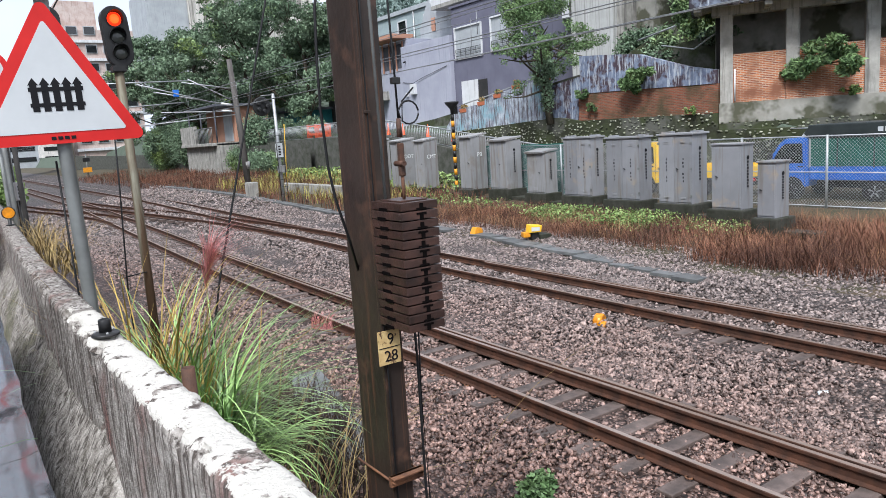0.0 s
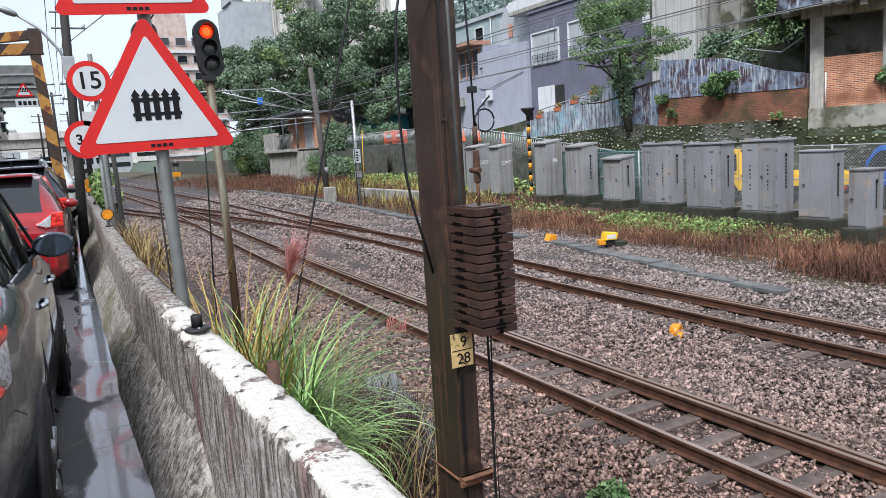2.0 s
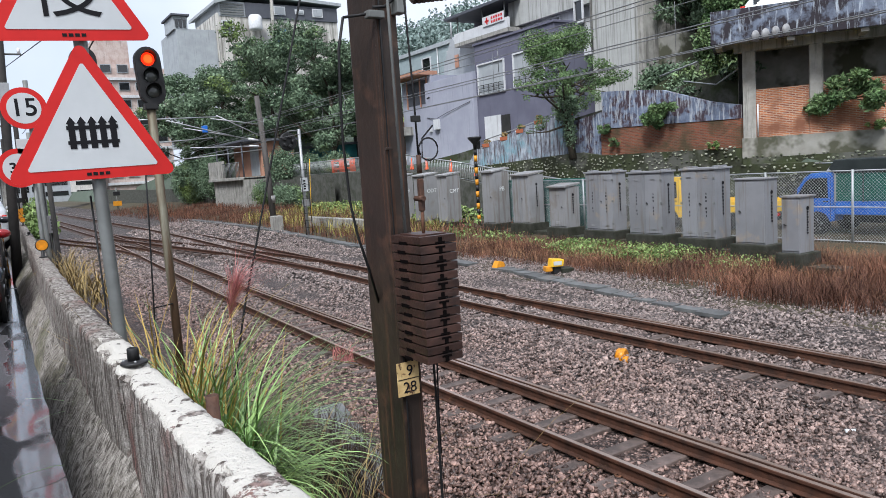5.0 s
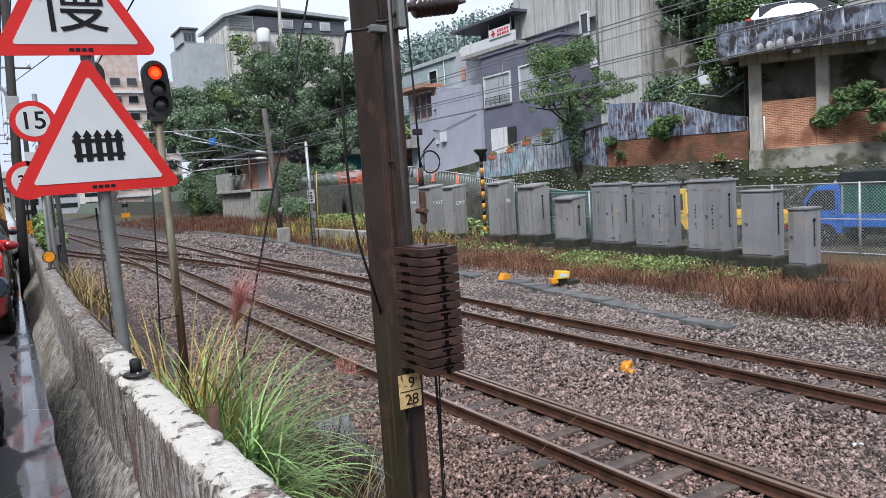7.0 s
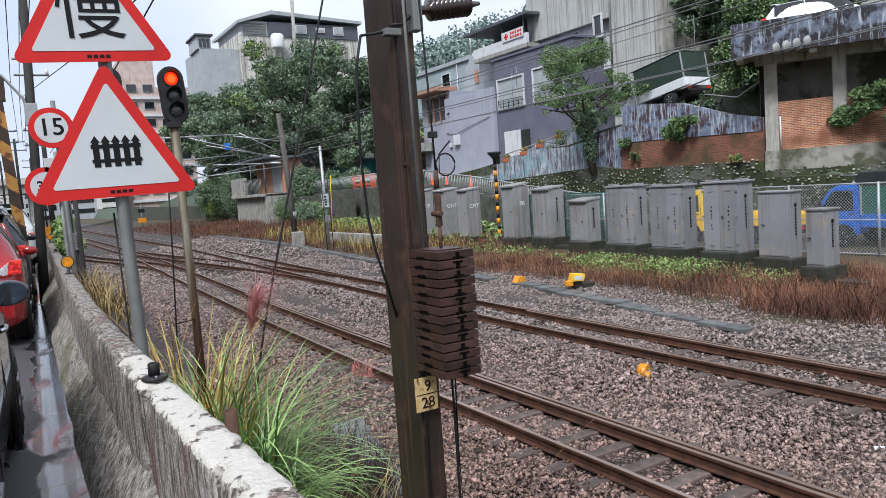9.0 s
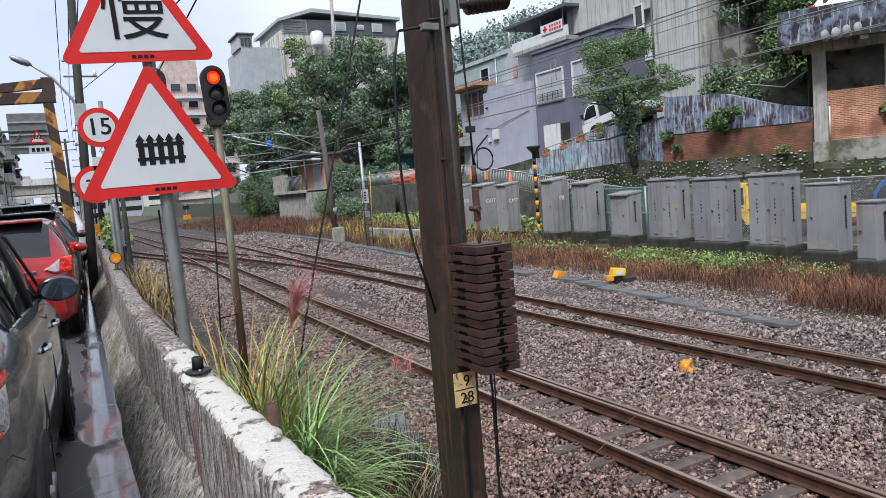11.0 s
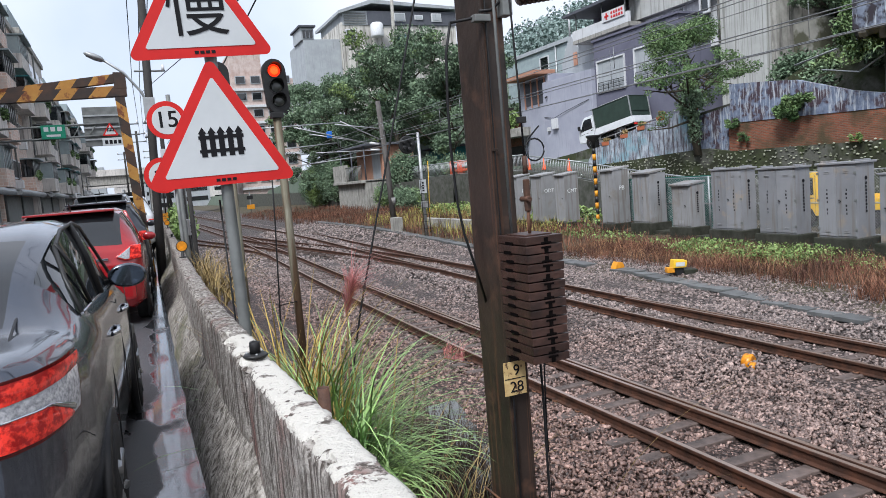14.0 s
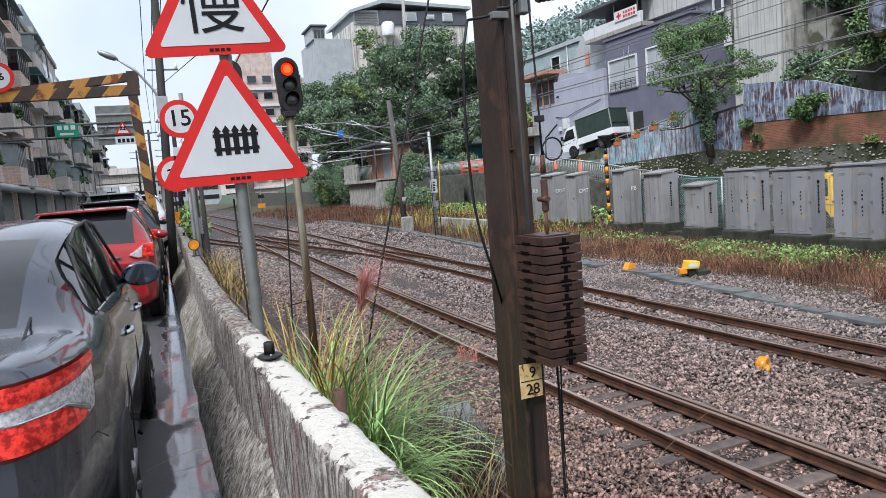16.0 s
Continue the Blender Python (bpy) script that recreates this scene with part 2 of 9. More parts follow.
M_CAR_DARK = mat("dark_blue_paint", (0.018, 0.020, 0.028), 0.3, metal=0.3, coat=1.0)
M_CAR_SILVER = mat("silver_paint", (0.36, 0.37, 0.38), 0.3, metal=0.5, coat=1.0)
M_CAR_WHITE = mat("white_car_paint", (0.66, 0.68, 0.70), 0.3, (0.58, 0.60, 0.62), 3, coat=0.8)
M_CAR_BLUE = mat("blue_truck_paint", (0.015, 0.13, 0.50), 0.35, (0.012, 0.10, 0.42), 3, coat=0.5)
M_TARP = mat("green_tarpaulin", (0.030, 0.050, 0.040), 0.55, (0.022, 0.038, 0.030), 3, bump=0.2)
M_TARP_DK = mat("dark_tarpaulin", (0.035, 0.042, 0.042), 0.4, (0.022, 0.028, 0.028), 3, bump=0.2)
M_TARP_GREEN = mat("deep_green_canvas", (0.012, 0.105, 0.078), 0.55, (0.009, 0.075, 0.056), 2.5, bump=0.3)
M_RIM = mat("alloy_rim", (0.35, 0.36, 0.37), 0.35, metal=0.8)
M_CHROME = mat("chrome", (0.55, 0.56, 0.58), 0.15, metal=1.0)
M_BARK = mat("bark", (0.075, 0.060, 0.042), 0.9, (0.035, 0.032, 0.022), 7, bump=0.8, stretch=(1, 1, 0.3))
M_LEAF = mat("leaf_green", (0.17, 0.25, 0.11), 0.5, (0.06, 0.115, 0.045), 0.9, island=0.6, spec=0.2)
M_LEAF_DK = mat("leaf_dark", (0.165, 0.23, 0.145), 0.65, (0.072, 0.115, 0.073), 0.3, island=0.5, spec=0.15, col3=(0.15, 0.21, 0.070), scale3=0.16, lo3=0.52, hi3=0.62)
M_LEAF_LT = mat("leaf_light", (0.24, 0.32, 0.12), 0.5, (0.11, 0.18, 0.055), 0.8, island=0.6, spec=0.2)
# distance haze is mixed into this leaf colour: paler, greyer, bluer
M_LEAF_FAR = mat("haze_tinted_forest", (0.23, 0.295, 0.275), 0.85, (0.165, 0.22, 0.205), 0.12, island=0.25, spec=0.05)
M_BLADE = mat("grass_blade", (0.29, 0.41, 0.15), 0.42, (0.11, 0.22, 0.07), 1.5, island=0.7)
M_BLADE_DRY = mat("dry_grass_blade", (0.42, 0.30, 0.085), 0.6, (0.30, 0.20, 0.06), 2.0, island=0.35)
M_PLUME = mat("pink_plume", (0.62, 0.26, 0.25), 0.8, (0.44, 0.16, 0.15), 5, island=0.3)
M_BROWN_GRASS = mat("brown_dry_grass", (0.205, 0.098, 0.064), 0.85, (0.075, 0.040, 0.031), 0.7, island=0.75, spec=0.1)
M_TAN_GRASS = mat("tan_dry_grass", (0.36, 0.205, 0.115), 0.85, (0.20, 0.105, 0.06), 0.9, island=0.5, spec=0.1)
M_TUFT = mat("lime_grass", (0.36, 0.33, 0.085), 0.7, (0.24, 0.20, 0.06), 0.7, island=0.4)
M_STRAW = mat("straw", (0.32, 0.24, 0.11), 0.8, (0.20, 0.13, 0.05), 1.0, island=0.4)
M_BRICK = brick_mat("orange_brick", (0.50, 0.165, 0.065), (0.20, 0.055, 0.03), (0.42, 0.33, 0.25), 0.22, 0.065, (0.20, 0.085, 0.05))
M_BRICK_DK = brick_mat("old_brick", (0.27, 0.080, 0.042), (0.14, 0.045, 0.028), (0.17, 0.12, 0.085), 0.22, 0.065, (0.075, 0.055, 0.03))
M_PARAPET = mat("stained_blue_paint", (0.20, 0.245, 0.33), 0.85, (0.10, 0.12, 0.18), 2.6, bump=0.3, streak=((0.42, 0.45, 0.49), 0.56, (10, 10, 1.3)), col3=(0.060, 0.040, 0.052), scale3=1.7, lo3=0.47, hi3=0.56)
M_PARAPET_LT = mat("stained_pale_paint", (0.46, 0.51, 0.56), 0.85, (0.20, 0.22, 0.27), 2.4, bump=0.3, streak=((0.10, 0.085, 0.095), 0.52, (7, 7, 1.0)), col3=(0.22, 0.36, 0.42), scale3=0.7, lo3=0.5, hi3=0.6)
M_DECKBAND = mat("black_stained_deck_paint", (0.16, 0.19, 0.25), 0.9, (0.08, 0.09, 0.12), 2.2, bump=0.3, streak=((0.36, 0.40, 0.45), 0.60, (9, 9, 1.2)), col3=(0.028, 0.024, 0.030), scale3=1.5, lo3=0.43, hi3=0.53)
M_MOSSWALL = mat("mossy_rubble", (0.05, 0.062, 0.026), 0.95, (0.028, 0.030, 0.018), 1.5, bump=0.9, bscale=8, col3=(0.10, 0.10, 0.085), scale3=0.5)
M_COBBLE = mat("wall_cobble", (0.30, 0.30, 0.245), 0.8, (0.10, 0.115, 0.065), 1.2, island=0.7, bump=0.3)
M_PURPLE = mat("slate_grey_render", (0.135, 0.135, 0.18), 0.8, (0.11, 0.11, 0.15), 0.7, bump=0.1, streak=((0.095, 0.095, 0.125), 0.62))
M_LILAC = mat("lilac_grey_render", (0.34, 0.35, 0.41), 0.8, (0.29, 0.30, 0.36), 0.7, bump=0.1, streak=((0.24, 0.25, 0.29), 0.63))
M_TALL = mat("board_marked_concrete", (0.42, 0.425, 0.41), 0.85, (0.35, 0.355, 0.34), 1.0, bump=0.2, streak=((0.21, 0.21, 0.195), 0.54, (5, 5, 0.12)))
M_HILLWALL = mat("stained_board_wall", (0.56, 0.54, 0.50), 0.85, (0.46, 0.44, 0.40), 0.8, streak=((0.20, 0.19, 0.17), 0.52, (1.6, 1.6, 0.12)))
M_OFFWHITE = mat("offwhite_render", (0.58, 0.59, 0.60), 0.75, (0.50, 0.51, 0.52), 1.0, streak=((0.36, 0.36, 0.36), 0.60))
M_GREYWALL = mat("pale_grey_wall", (0.36, 0.385, 0.40), 0.8, (0.30, 0.32, 0.335), 0.8, streak=((0.24, 0.25, 0.26), 0.6))
M_PINK = mat("pink_render", (0.50, 0.42, 0.385), 0.85, (0.38, 0.28, 0.245), 0.8, streak=((0.27, 0.21, 0.19), 0.6))
M_PEACH = mat("peach_render", (0.45, 0.24, 0.165), 0.85, (0.36, 0.19, 0.13), 1.0)
# near-black base: the shade inside bays and openings is put into the colour
M_DARKIN = mat("shaded_interior", (0.035, 0.034, 0.032), 0.9, (0.018, 0.018, 0.018), 1.0, bump=0.4)
M_DARKBAND = mat("dark_grey_cladding", (0.085, 0.09, 0.105), 0.7, (0.07, 0.075, 0.09), 1.5)
M_TILE = brick_mat("small_wall_tile", (0.54, 0.35, 0.28), (0.62, 0.50, 0.43), (0.66, 0.62, 0.58), 0.40, 0.20, (0.45, 0.40, 0.365))
M_TILE2 = mat("grey_weathered_facade", (0.62, 0.585, 0.55), 0.85, (0.47, 0.445, 0.42), 0.6, streak=((0.22, 0.215, 0.21), 0.58))
M_TERRACOTTA = mat("terracotta", (0.42, 0.13, 0.06), 0.8, (0.33, 0.10, 0.05), 5)
M_CONE = mat("orange_cone", (0.80, 0.12, 0.04), 0.5)
M_TEAL = mat("teal_sheet", (0.02, 0.15, 0.16), 0.5, (0.016, 0.11, 0.12), 2)
M_SIGNGREEN = mat("road_sign_green", (0.01, 0.22, 0.13), 0.45)
M_BLUE = mat("blue_insulator", (0.02, 0.16, 0.60), 0.4)
M_PORC = mat("white_porcelain", (0.68, 0.69, 0.70), 0.25, coat=0.5)
M_PORC_BR = mat("brown_porcelain", (0.030, 0.016, 0.013), 0.25, coat=0.6)
M_LAMP_RED = glow("lit_red_lamp", (1.0, 0.035, 0.008), 0.55)
M_LAMP_CORE = glow("lit_lamp_core", (1.0, 0.10, 0.015), 0.75)
M_LENS_OFF = mat("unlit_lens", (0.05, 0.055, 0.05), 0.2, coat=0.5)
M_NET = mat("green_netting", (0.022, 0.115, 0.095), 0.7, (0.02, 0.11, 0.09), 6)
M_CYAN = mat("pale_sheet_wall", (0.30, 0.36, 0.37), 0.7, (0.25, 0.30, 0.31), 1.5)


def wet_road_mat():
    m = mat("wet_asphalt", (0.060, 0.062, 0.068), 0.35, (0.022, 0.023, 0.026), 60, bump=1.0, bscale=120, spec=1.0, coat=1.0)
    n, l = m.node_tree.nodes, m.node_tree.links
    p = n["Principled BSDF"]
    co = n.new("ShaderNodeTexCoord")
    mp = n.new("ShaderNodeMapping")
    mp.inputs["Scale"].default_value = (1.7, 0.9, 1)
    l.new(co.outputs["Object"], mp.inputs["Vector"])
    nz = n.new("ShaderNodeTexNoise")
    nz.inputs["Scale"].default_value, nz.inputs["Detail"].default_value = 1.6, 4
    l.new(mp.outputs[0], nz.inputs["Vector"])
    r = n.new("ShaderNodeValToRGB")
    r.color_ramp.elements[0].position, r.color_ramp.elements[0].color = 0.44, (0.06,) * 3 + (1,)
    r.color_ramp.elements[1].position, r.color_ramp.elements[1].color = 0.53, (0.48,) * 3 + (1,)
    # the gutter at the wall's foot stays under water
    sep = n.new("ShaderNodeSeparateXYZ")
    l.new(co.outputs["Object"], sep.inputs[0])
    gut = n.new("ShaderNodeMath")
    gut.operation = 'MULTIPLY_ADD'
    gut.inputs[1].default_value, gut.inputs[2].default_value = 0.018, -0.085
    l.new(sep.outputs["Y"], gut.inputs[0])
    dist = n.new("ShaderNodeMath")
    dist.operation = 'SUBTRACT'
    l.new(gut.outputs[0], dist.inputs[0])
    l.new(sep.outputs["X"], dist.inputs[1])
    soft_edge = n.new("ShaderNodeMapRange")
    soft_edge.inputs["From Min"].default_value, soft_edge.inputs["From Max"].default_value = -0.05, 0.06
    soft_edge.inputs["To Min"].default_value, soft_edge.inputs["To Max"].default_value = -0.16, 0.13
    l.new(dist.outputs[0], soft_edge.inputs["Value"])
    both = n.new("ShaderNodeMath")
    l.new(nz.outputs["Fac"], both.inputs[0])
    l.new(soft_edge.outputs[0], both.inputs[1])
    l.new(both.outputs[0], r.inputs["Fac"])
    l.new(r.outputs[0], p.inputs["Roughness"])
    l.new(r.outputs[0], p.inputs["Coat Roughness"])
    film = n.new("ShaderNodeMapRange")
    film.inputs["From Min"].default_value, film.inputs["From Max"].default_value = 0.44, 0.53
    film.inputs["To Min"].default_value, film.inputs["To Max"].default_value = 1.0, 0.0
    l.new(both.outputs[0], film.inputs["Value"])
    l.new(film.outputs[0], p.inputs["Coat Weight"])
    for b in n:
        if b.bl_idname == "ShaderNodeBump":
            l.new(r.outputs[0], b.inputs["Strength"])
    return m


M_ROAD = wet_road_mat()


def wall_mat():
    """Old whitewash on the coping, flaked off in patches; bare streaked concrete below and farther on."""
    m = mat("flaking_whitewash", (0.40, 0.37, 0.34), 0.9, (0.19, 0.17, 0.15), 18, bump=1.0, bscale=42,
            streak=((0.070, 0.056, 0.048), 0.50, (46, 40, 4.0)), col3=(0.20, 0.105, 0.092), scale3=2.6, lo3=0.55, hi3=0.68)
    n, l = m.node_tree.nodes, m.node_tree.links
    p = n["Principled BSDF"]
    base = p.inputs["Base Color"].links[0].from_socket
    co = n.new("ShaderNodeTexCoord")
    sep = n.new("ShaderNodeSeparateXYZ")
    l.new(co.outputs["Object"], sep.inputs[0])

    def math_(op, a, b):
        x = n.new("ShaderNodeMath")
        x.operation = op
        for i, v in enumerate((a, b)):
            if isinstance(v, (int, float)):
                x.inputs[i].default_value = v
            else:
                l.new(v, x.inputs[i])
        return x.outputs[0]

    nz = n.new("ShaderNodeTexNoise")
    nz.inputs["Scale"].default_value, nz.inputs["Detail"].default_value = 11, 8
    nz.inputs["Roughness"].default_value = 0.7
    l.new(co.outputs["Object"], nz.inputs["Vector"])
    n2 = n.new("ShaderNodeTexNoise")
    n2.inputs["Scale"].default_value, n2.inputs["Detail"].default_value = 4.5, 3
    l.new(co.outputs["Object"], n2.inputs["Vector"])
    # the whitewash keeps to the coping of the first few metres
    high = math_('MULTIPLY', math_('SUBTRACT', sep.outputs["Z"], 0.770), 8.0)
    near = math_('MULTIPLY', math_('SUBTRACT', 4.6, sep.outputs["Y"]), 0.7)
    keep = math_('MINIMUM', math_('MINIMUM', high, near), 0.33)
    mask = math_('SUBTRACT', math_('ADD', keep, math_('MULTIPLY', n2.outputs["Fac"], 0.5)), math_('MULTIPLY', nz.outputs["Fac"], 0.92))
    r = n.new("ShaderNodeValToRGB")
    r.color_ramp.elements[0].position, r.color_ramp.elements[1].position = 0.045, 0.075
    l.new(mask, r.inputs["Fac"])
    x = n.new("ShaderNodeMix")
    x.data_type = 'RGBA'
    l.new(r.outputs[0], x.inputs["Factor"])
    l.new(base, x.inputs["A"])
    x.inputs["B"].default_value = (0.53, 0.505, 0.46, 1)
    l.new(x.outputs["Result"], p.inputs["Base Color"])
    return m


M_WALL = wall_mat()


# ---- mesh helpers ----
def box(bm, x0, y0, z0, x1, y1, z1, bevel=0.0, m=None):
    a = bmesh.ops.create_cube(bm, size=1)["verts"]
    c = Matrix.Translation(((x0 + x1) / 2, (y0 + y1) / 2, (z0 + z1) / 2)) @ Matrix.Diagonal((abs(x1 - x0), abs(y1 - y0), abs(z1 - z0), 1))
    bmesh.ops.transform(bm, matrix=(m or Matrix()) @ c, verts=a)
    if bevel:
        es = list({e for v in a for e in v.link_edges})
        bmesh.ops.bevel(bm, geom=es, offset=bevel, segments=2, affect='EDGES', profile=0.6)


def tube(bm, pts, r, seg=8, r1=None, caps=True):
    """A round bar through the points; r1: its radius at the end."""
    pts = [Vector(p) for p in pts]
    rings = []
    for i, p in enumerate(pts):
        t = (pts[min(i + 1, len(pts) - 1)] - pts[max(i - 1, 0)]).normalized()
        side = t.cross(Vector((0, 0, 1)))
        if side.length < 1e-3:
            side = t.cross(Vector((0, 1, 0)))
        side.normalize()
        up = side.cross(t)
        k = i / max(1, len(pts) - 1)
        rad = r if r1 is None else r + (r1 - r) * k
        rings.append([bm.verts.new(p + (side * math.cos(a) + up * math.sin(a)) * rad) for a in [2 * math.pi * j / seg for j in range(seg)]])
    for a, b in zip(rings, rings[1:]):
        for j in range(seg):
            f = bm.faces.new((a[j], a[(j + 1) % seg], b[(j + 1) % seg], b[j]))
            f.smooth = True
    if caps:
        bm.faces.new(rings[0][::-1])
        bm.faces.new(rings[-1])


def disc_turn(bm, profile, seg=24, m=None):
    """A turned shape about z from (radius, height) pairs."""
    m = m or Matrix()
    rings = [[bm.verts.new(m @ Vector((r * math.cos(a), r * math.sin(a), h))) for a in [2 * math.pi * j / seg for j in range(seg)]] for r, h in profile]
    for a, b in zip(rings, rings[1:]):
        for j in range(seg):
            bm.faces.new((a[j], a[(j + 1) % seg], b[(j + 1) % seg], b[j])).smooth = True
    bm.faces.new(rings[0][::-1])
    bm.faces.new(rings[-1])


def prism(bm, poly, d0, d1, m=None, bevel=0.0):
    """A polygon in (a, b), drawn out from d0 to d1. Local axes: x = a, z = b, y = depth."""
    m = m or Matrix()
    a = [bm.verts.new(m @ Vector((p[0], d0, p[1]))) for p in poly]
    b = [bm.verts.new(m @ Vector((p[0], d1, p[1]))) for p in poly]
    fs = [bm.faces.new(a), bm.faces.new(b[::-1])]
    for i in range(len(poly)):
        j = (i + 1) % len(poly)
        fs.append(bm.faces.new((a[j], a[i], b[i], b[j])))
    bmesh.ops.recalc_face_normals(bm, faces=fs)
    if bevel:
        es = list({e for f in fs for e in f.edges})
        bmesh.ops.bevel(bm, geom=es, offset=bevel, segments=2, affect='EDGES', profile=0.6)


def finish(name, bm, material):
    me = bpy.data.meshes.new(name)
    bm.normal_update()
    bm.to_mesh(me)
    bm.free()
    me.materials.append(material)
    return me


def part(name, bm, material, parent, label="", m=None):
    ob = new(name, finish(name, bm, material))
    ob.parent = parent
    if m is not None:
        ob.matrix_basis = m
    return tagged(ob, label)


def solid(name, bm, material, label, category, group="", kind="", m=None):
    ob = new(name, finish(name, bm, material))
    if m is not None:
        ob.matrix_basis = m
    return tagged(ob, label, category, group, kind)


def thing(name, label, category, group="", kind="", m=None):
    ob = new(name)
    ob.empty_display_size = 0.2
    if m is not None:
        ob.matrix_basis = m
    return tagged(ob, label, category, group, kind)


def bx(name, parent, material, x0, y0, z0, x1, y1, z1, bevel=0.0, label="", m=None):
    bm = bmesh.new()
    box(bm, x0, y0, z0, x1, y1, z1, bevel)
    return part(name, bm, material, parent, label, m)


def rod(name, parent, material, pts, r, seg=8, r1=None, label=""):
    bm = bmesh.new()
    tube(bm, pts, r, seg, r1)
    return part(name, bm, material, parent, label)


def raw(name, verts, faces, material, smooth=False):
    me = bpy.data.meshes.new(name)
    me.from_pydata(verts, [], faces)
    me.materials.append(material)
    if smooth:
        me.polygons.foreach_set("use_smooth", [True] * len(me.polygons))
    me.update()
    return me


def text_part(name, body, size, material, parent, m, label="", bold=0.0):
    cu = bpy.data.curves.new(name, 'FONT')
    cu.offset = bold
    cu.body, cu.size, cu.align_x, cu.align_y, cu.extrude = body, size, 'CENTER', 'CENTER', 0.0015
    tmp = new("tmp", cu)
    bpy.context.view_layer.update()
    me = bpy.data.meshes.new_from_object(tmp.evaluated_get(bpy.context.evaluated_depsgraph_get()))
    bpy.data.objects.remove(tmp)
    me.materials.clear()
    me.materials.append(material)
    ob = new(name, me)
    ob.parent = parent
    ob.matrix_basis = m
    return tagged(ob, label)


rng = np.random.default_rng(7)


def leaf_mesh(name, centres, size, material, flat=0.0, long=1.6):
    """Many small folded leaves, one at each centre."""
    n = len(centres)
    a = rng.normal(size=(n, 3))
    a[:, 2] *= 1 - flat
    a /= np.linalg.norm(a, axis=1)[:, None]
    b = np.cross(a, rng.normal(size=(n, 3)))
    b /= np.linalg.norm(b, axis=1)[:, None]
    c = np.cross(a, b)
    s = (size * rng.uniform(0.6, 1.4, n))[:, None]
    v = np.stack([centres - a * s * long * 0.5, centres + b * s * 0.5 + c * s * 0.12, centres + a * s * long * 0.5, centres - b * s * 0.5 + c * s * 0.12], 1).reshape(-1, 3)
    i = np.arange(n)[:, None] * 4
    f = np.concatenate([i + [0, 1, 2], i + [0, 2, 3]], 1).reshape(-1, 3)
    return raw(name, v.tolist(), f.tolist(), material)


def clump_points(clumps, n):
    """Points in a set of uneven balls (x, y, z, rx, ry, rz), thicker towards the outside."""
    cl = np.array(clumps, float)
    vol = cl[:, 3] * cl[:, 4] * cl[:, 5]
    k = rng.choice(len(cl), n, p=vol / vol.sum())
    d = rng.normal(size=(n, 3))
    d /= np.linalg.norm(d, axis=1)[:, None]
    r = rng.uniform(0.25, 1.0, n) ** 0.5
    return cl[k, :3] + d * r[:, None] * cl[k, 3:] * rng.uniform(0.75, 1.12, n)[:, None]


def tree(name, base, height, spread, n, size, material, label, lean=(0, 0), seed=1, trunk=0.16, low=0.35, group="", shape=1.0, puff=1.0, dip=0.10):
    r = random.Random(seed)
    root = thing(name, label, "tree", group, m=pose(*base))
    bm = bmesh.new()
    top = Vector((lean[0], lean[1], height * 0.62))
    spine = [Vector((0, 0, -0.3)), top * 0.3 + Vector((r.uniform(-.1, .1), r.uniform(-.1, .1), 0)), top * 0.65 + Vector((r.uniform(-.2, .2), r.uniform(-.2, .2), 0)), top]
    tube(bm, spine, trunk, 9, trunk * 0.5)
    clumps = []
    for i in range(13):
        k = r.uniform(low, 1.0)
        st = top * k
        ang = i * 2.4 + r.uniform(-.4, .4)
        ln = spread * r.uniform(0.55, 1.0) * (1.15 - 0.45 * k)
        end = Vector((st.x + math.cos(ang) * ln, st.y + math.sin(ang) * ln, st.z + height * r.uniform(dip, 0.36) * shape))
        tube(bm, [st, st.lerp(end, 0.5) + Vector((0, 0, -0.05 * ln)), end], trunk * 0.34, 6, trunk * 0.08)
        for q in range(5):
            e2 = end.lerp(st, r.uniform(0.0, 0.45)) + Vector((r.uniform(-1, 1), r.uniform(-1, 1), r.uniform(-.4, .8))) * spread * 0.30
            tube(bm, [st.lerp(end, 0.6), e2], trunk * 0.12, 5, trunk * 0.03)
            s = spread * r.uniform(0.10, 0.24) * puff
            clumps.append((e2.x, e2.y, e2.z, s * r.uniform(.8, 1.4), s * r.uniform(.8, 1.4), s * r.uniform(.5, .9)))
    for q in range(6):
        s = spread * r.uniform(0.2, 0.3)
        clumps.append((top.x + r.uniform(-.3, .3) * spread, top.y + r.uniform(-.3, .3) * spread, height * r.uniform(0.68, 0.92), s, s, s * 0.8))
    part("trunk", bm, M_BARK, root, "forked brown trunk")
    ob = new("crown", leaf_mesh("crown", clump_points(clumps, n), size, material))
    ob.parent = root
    return root


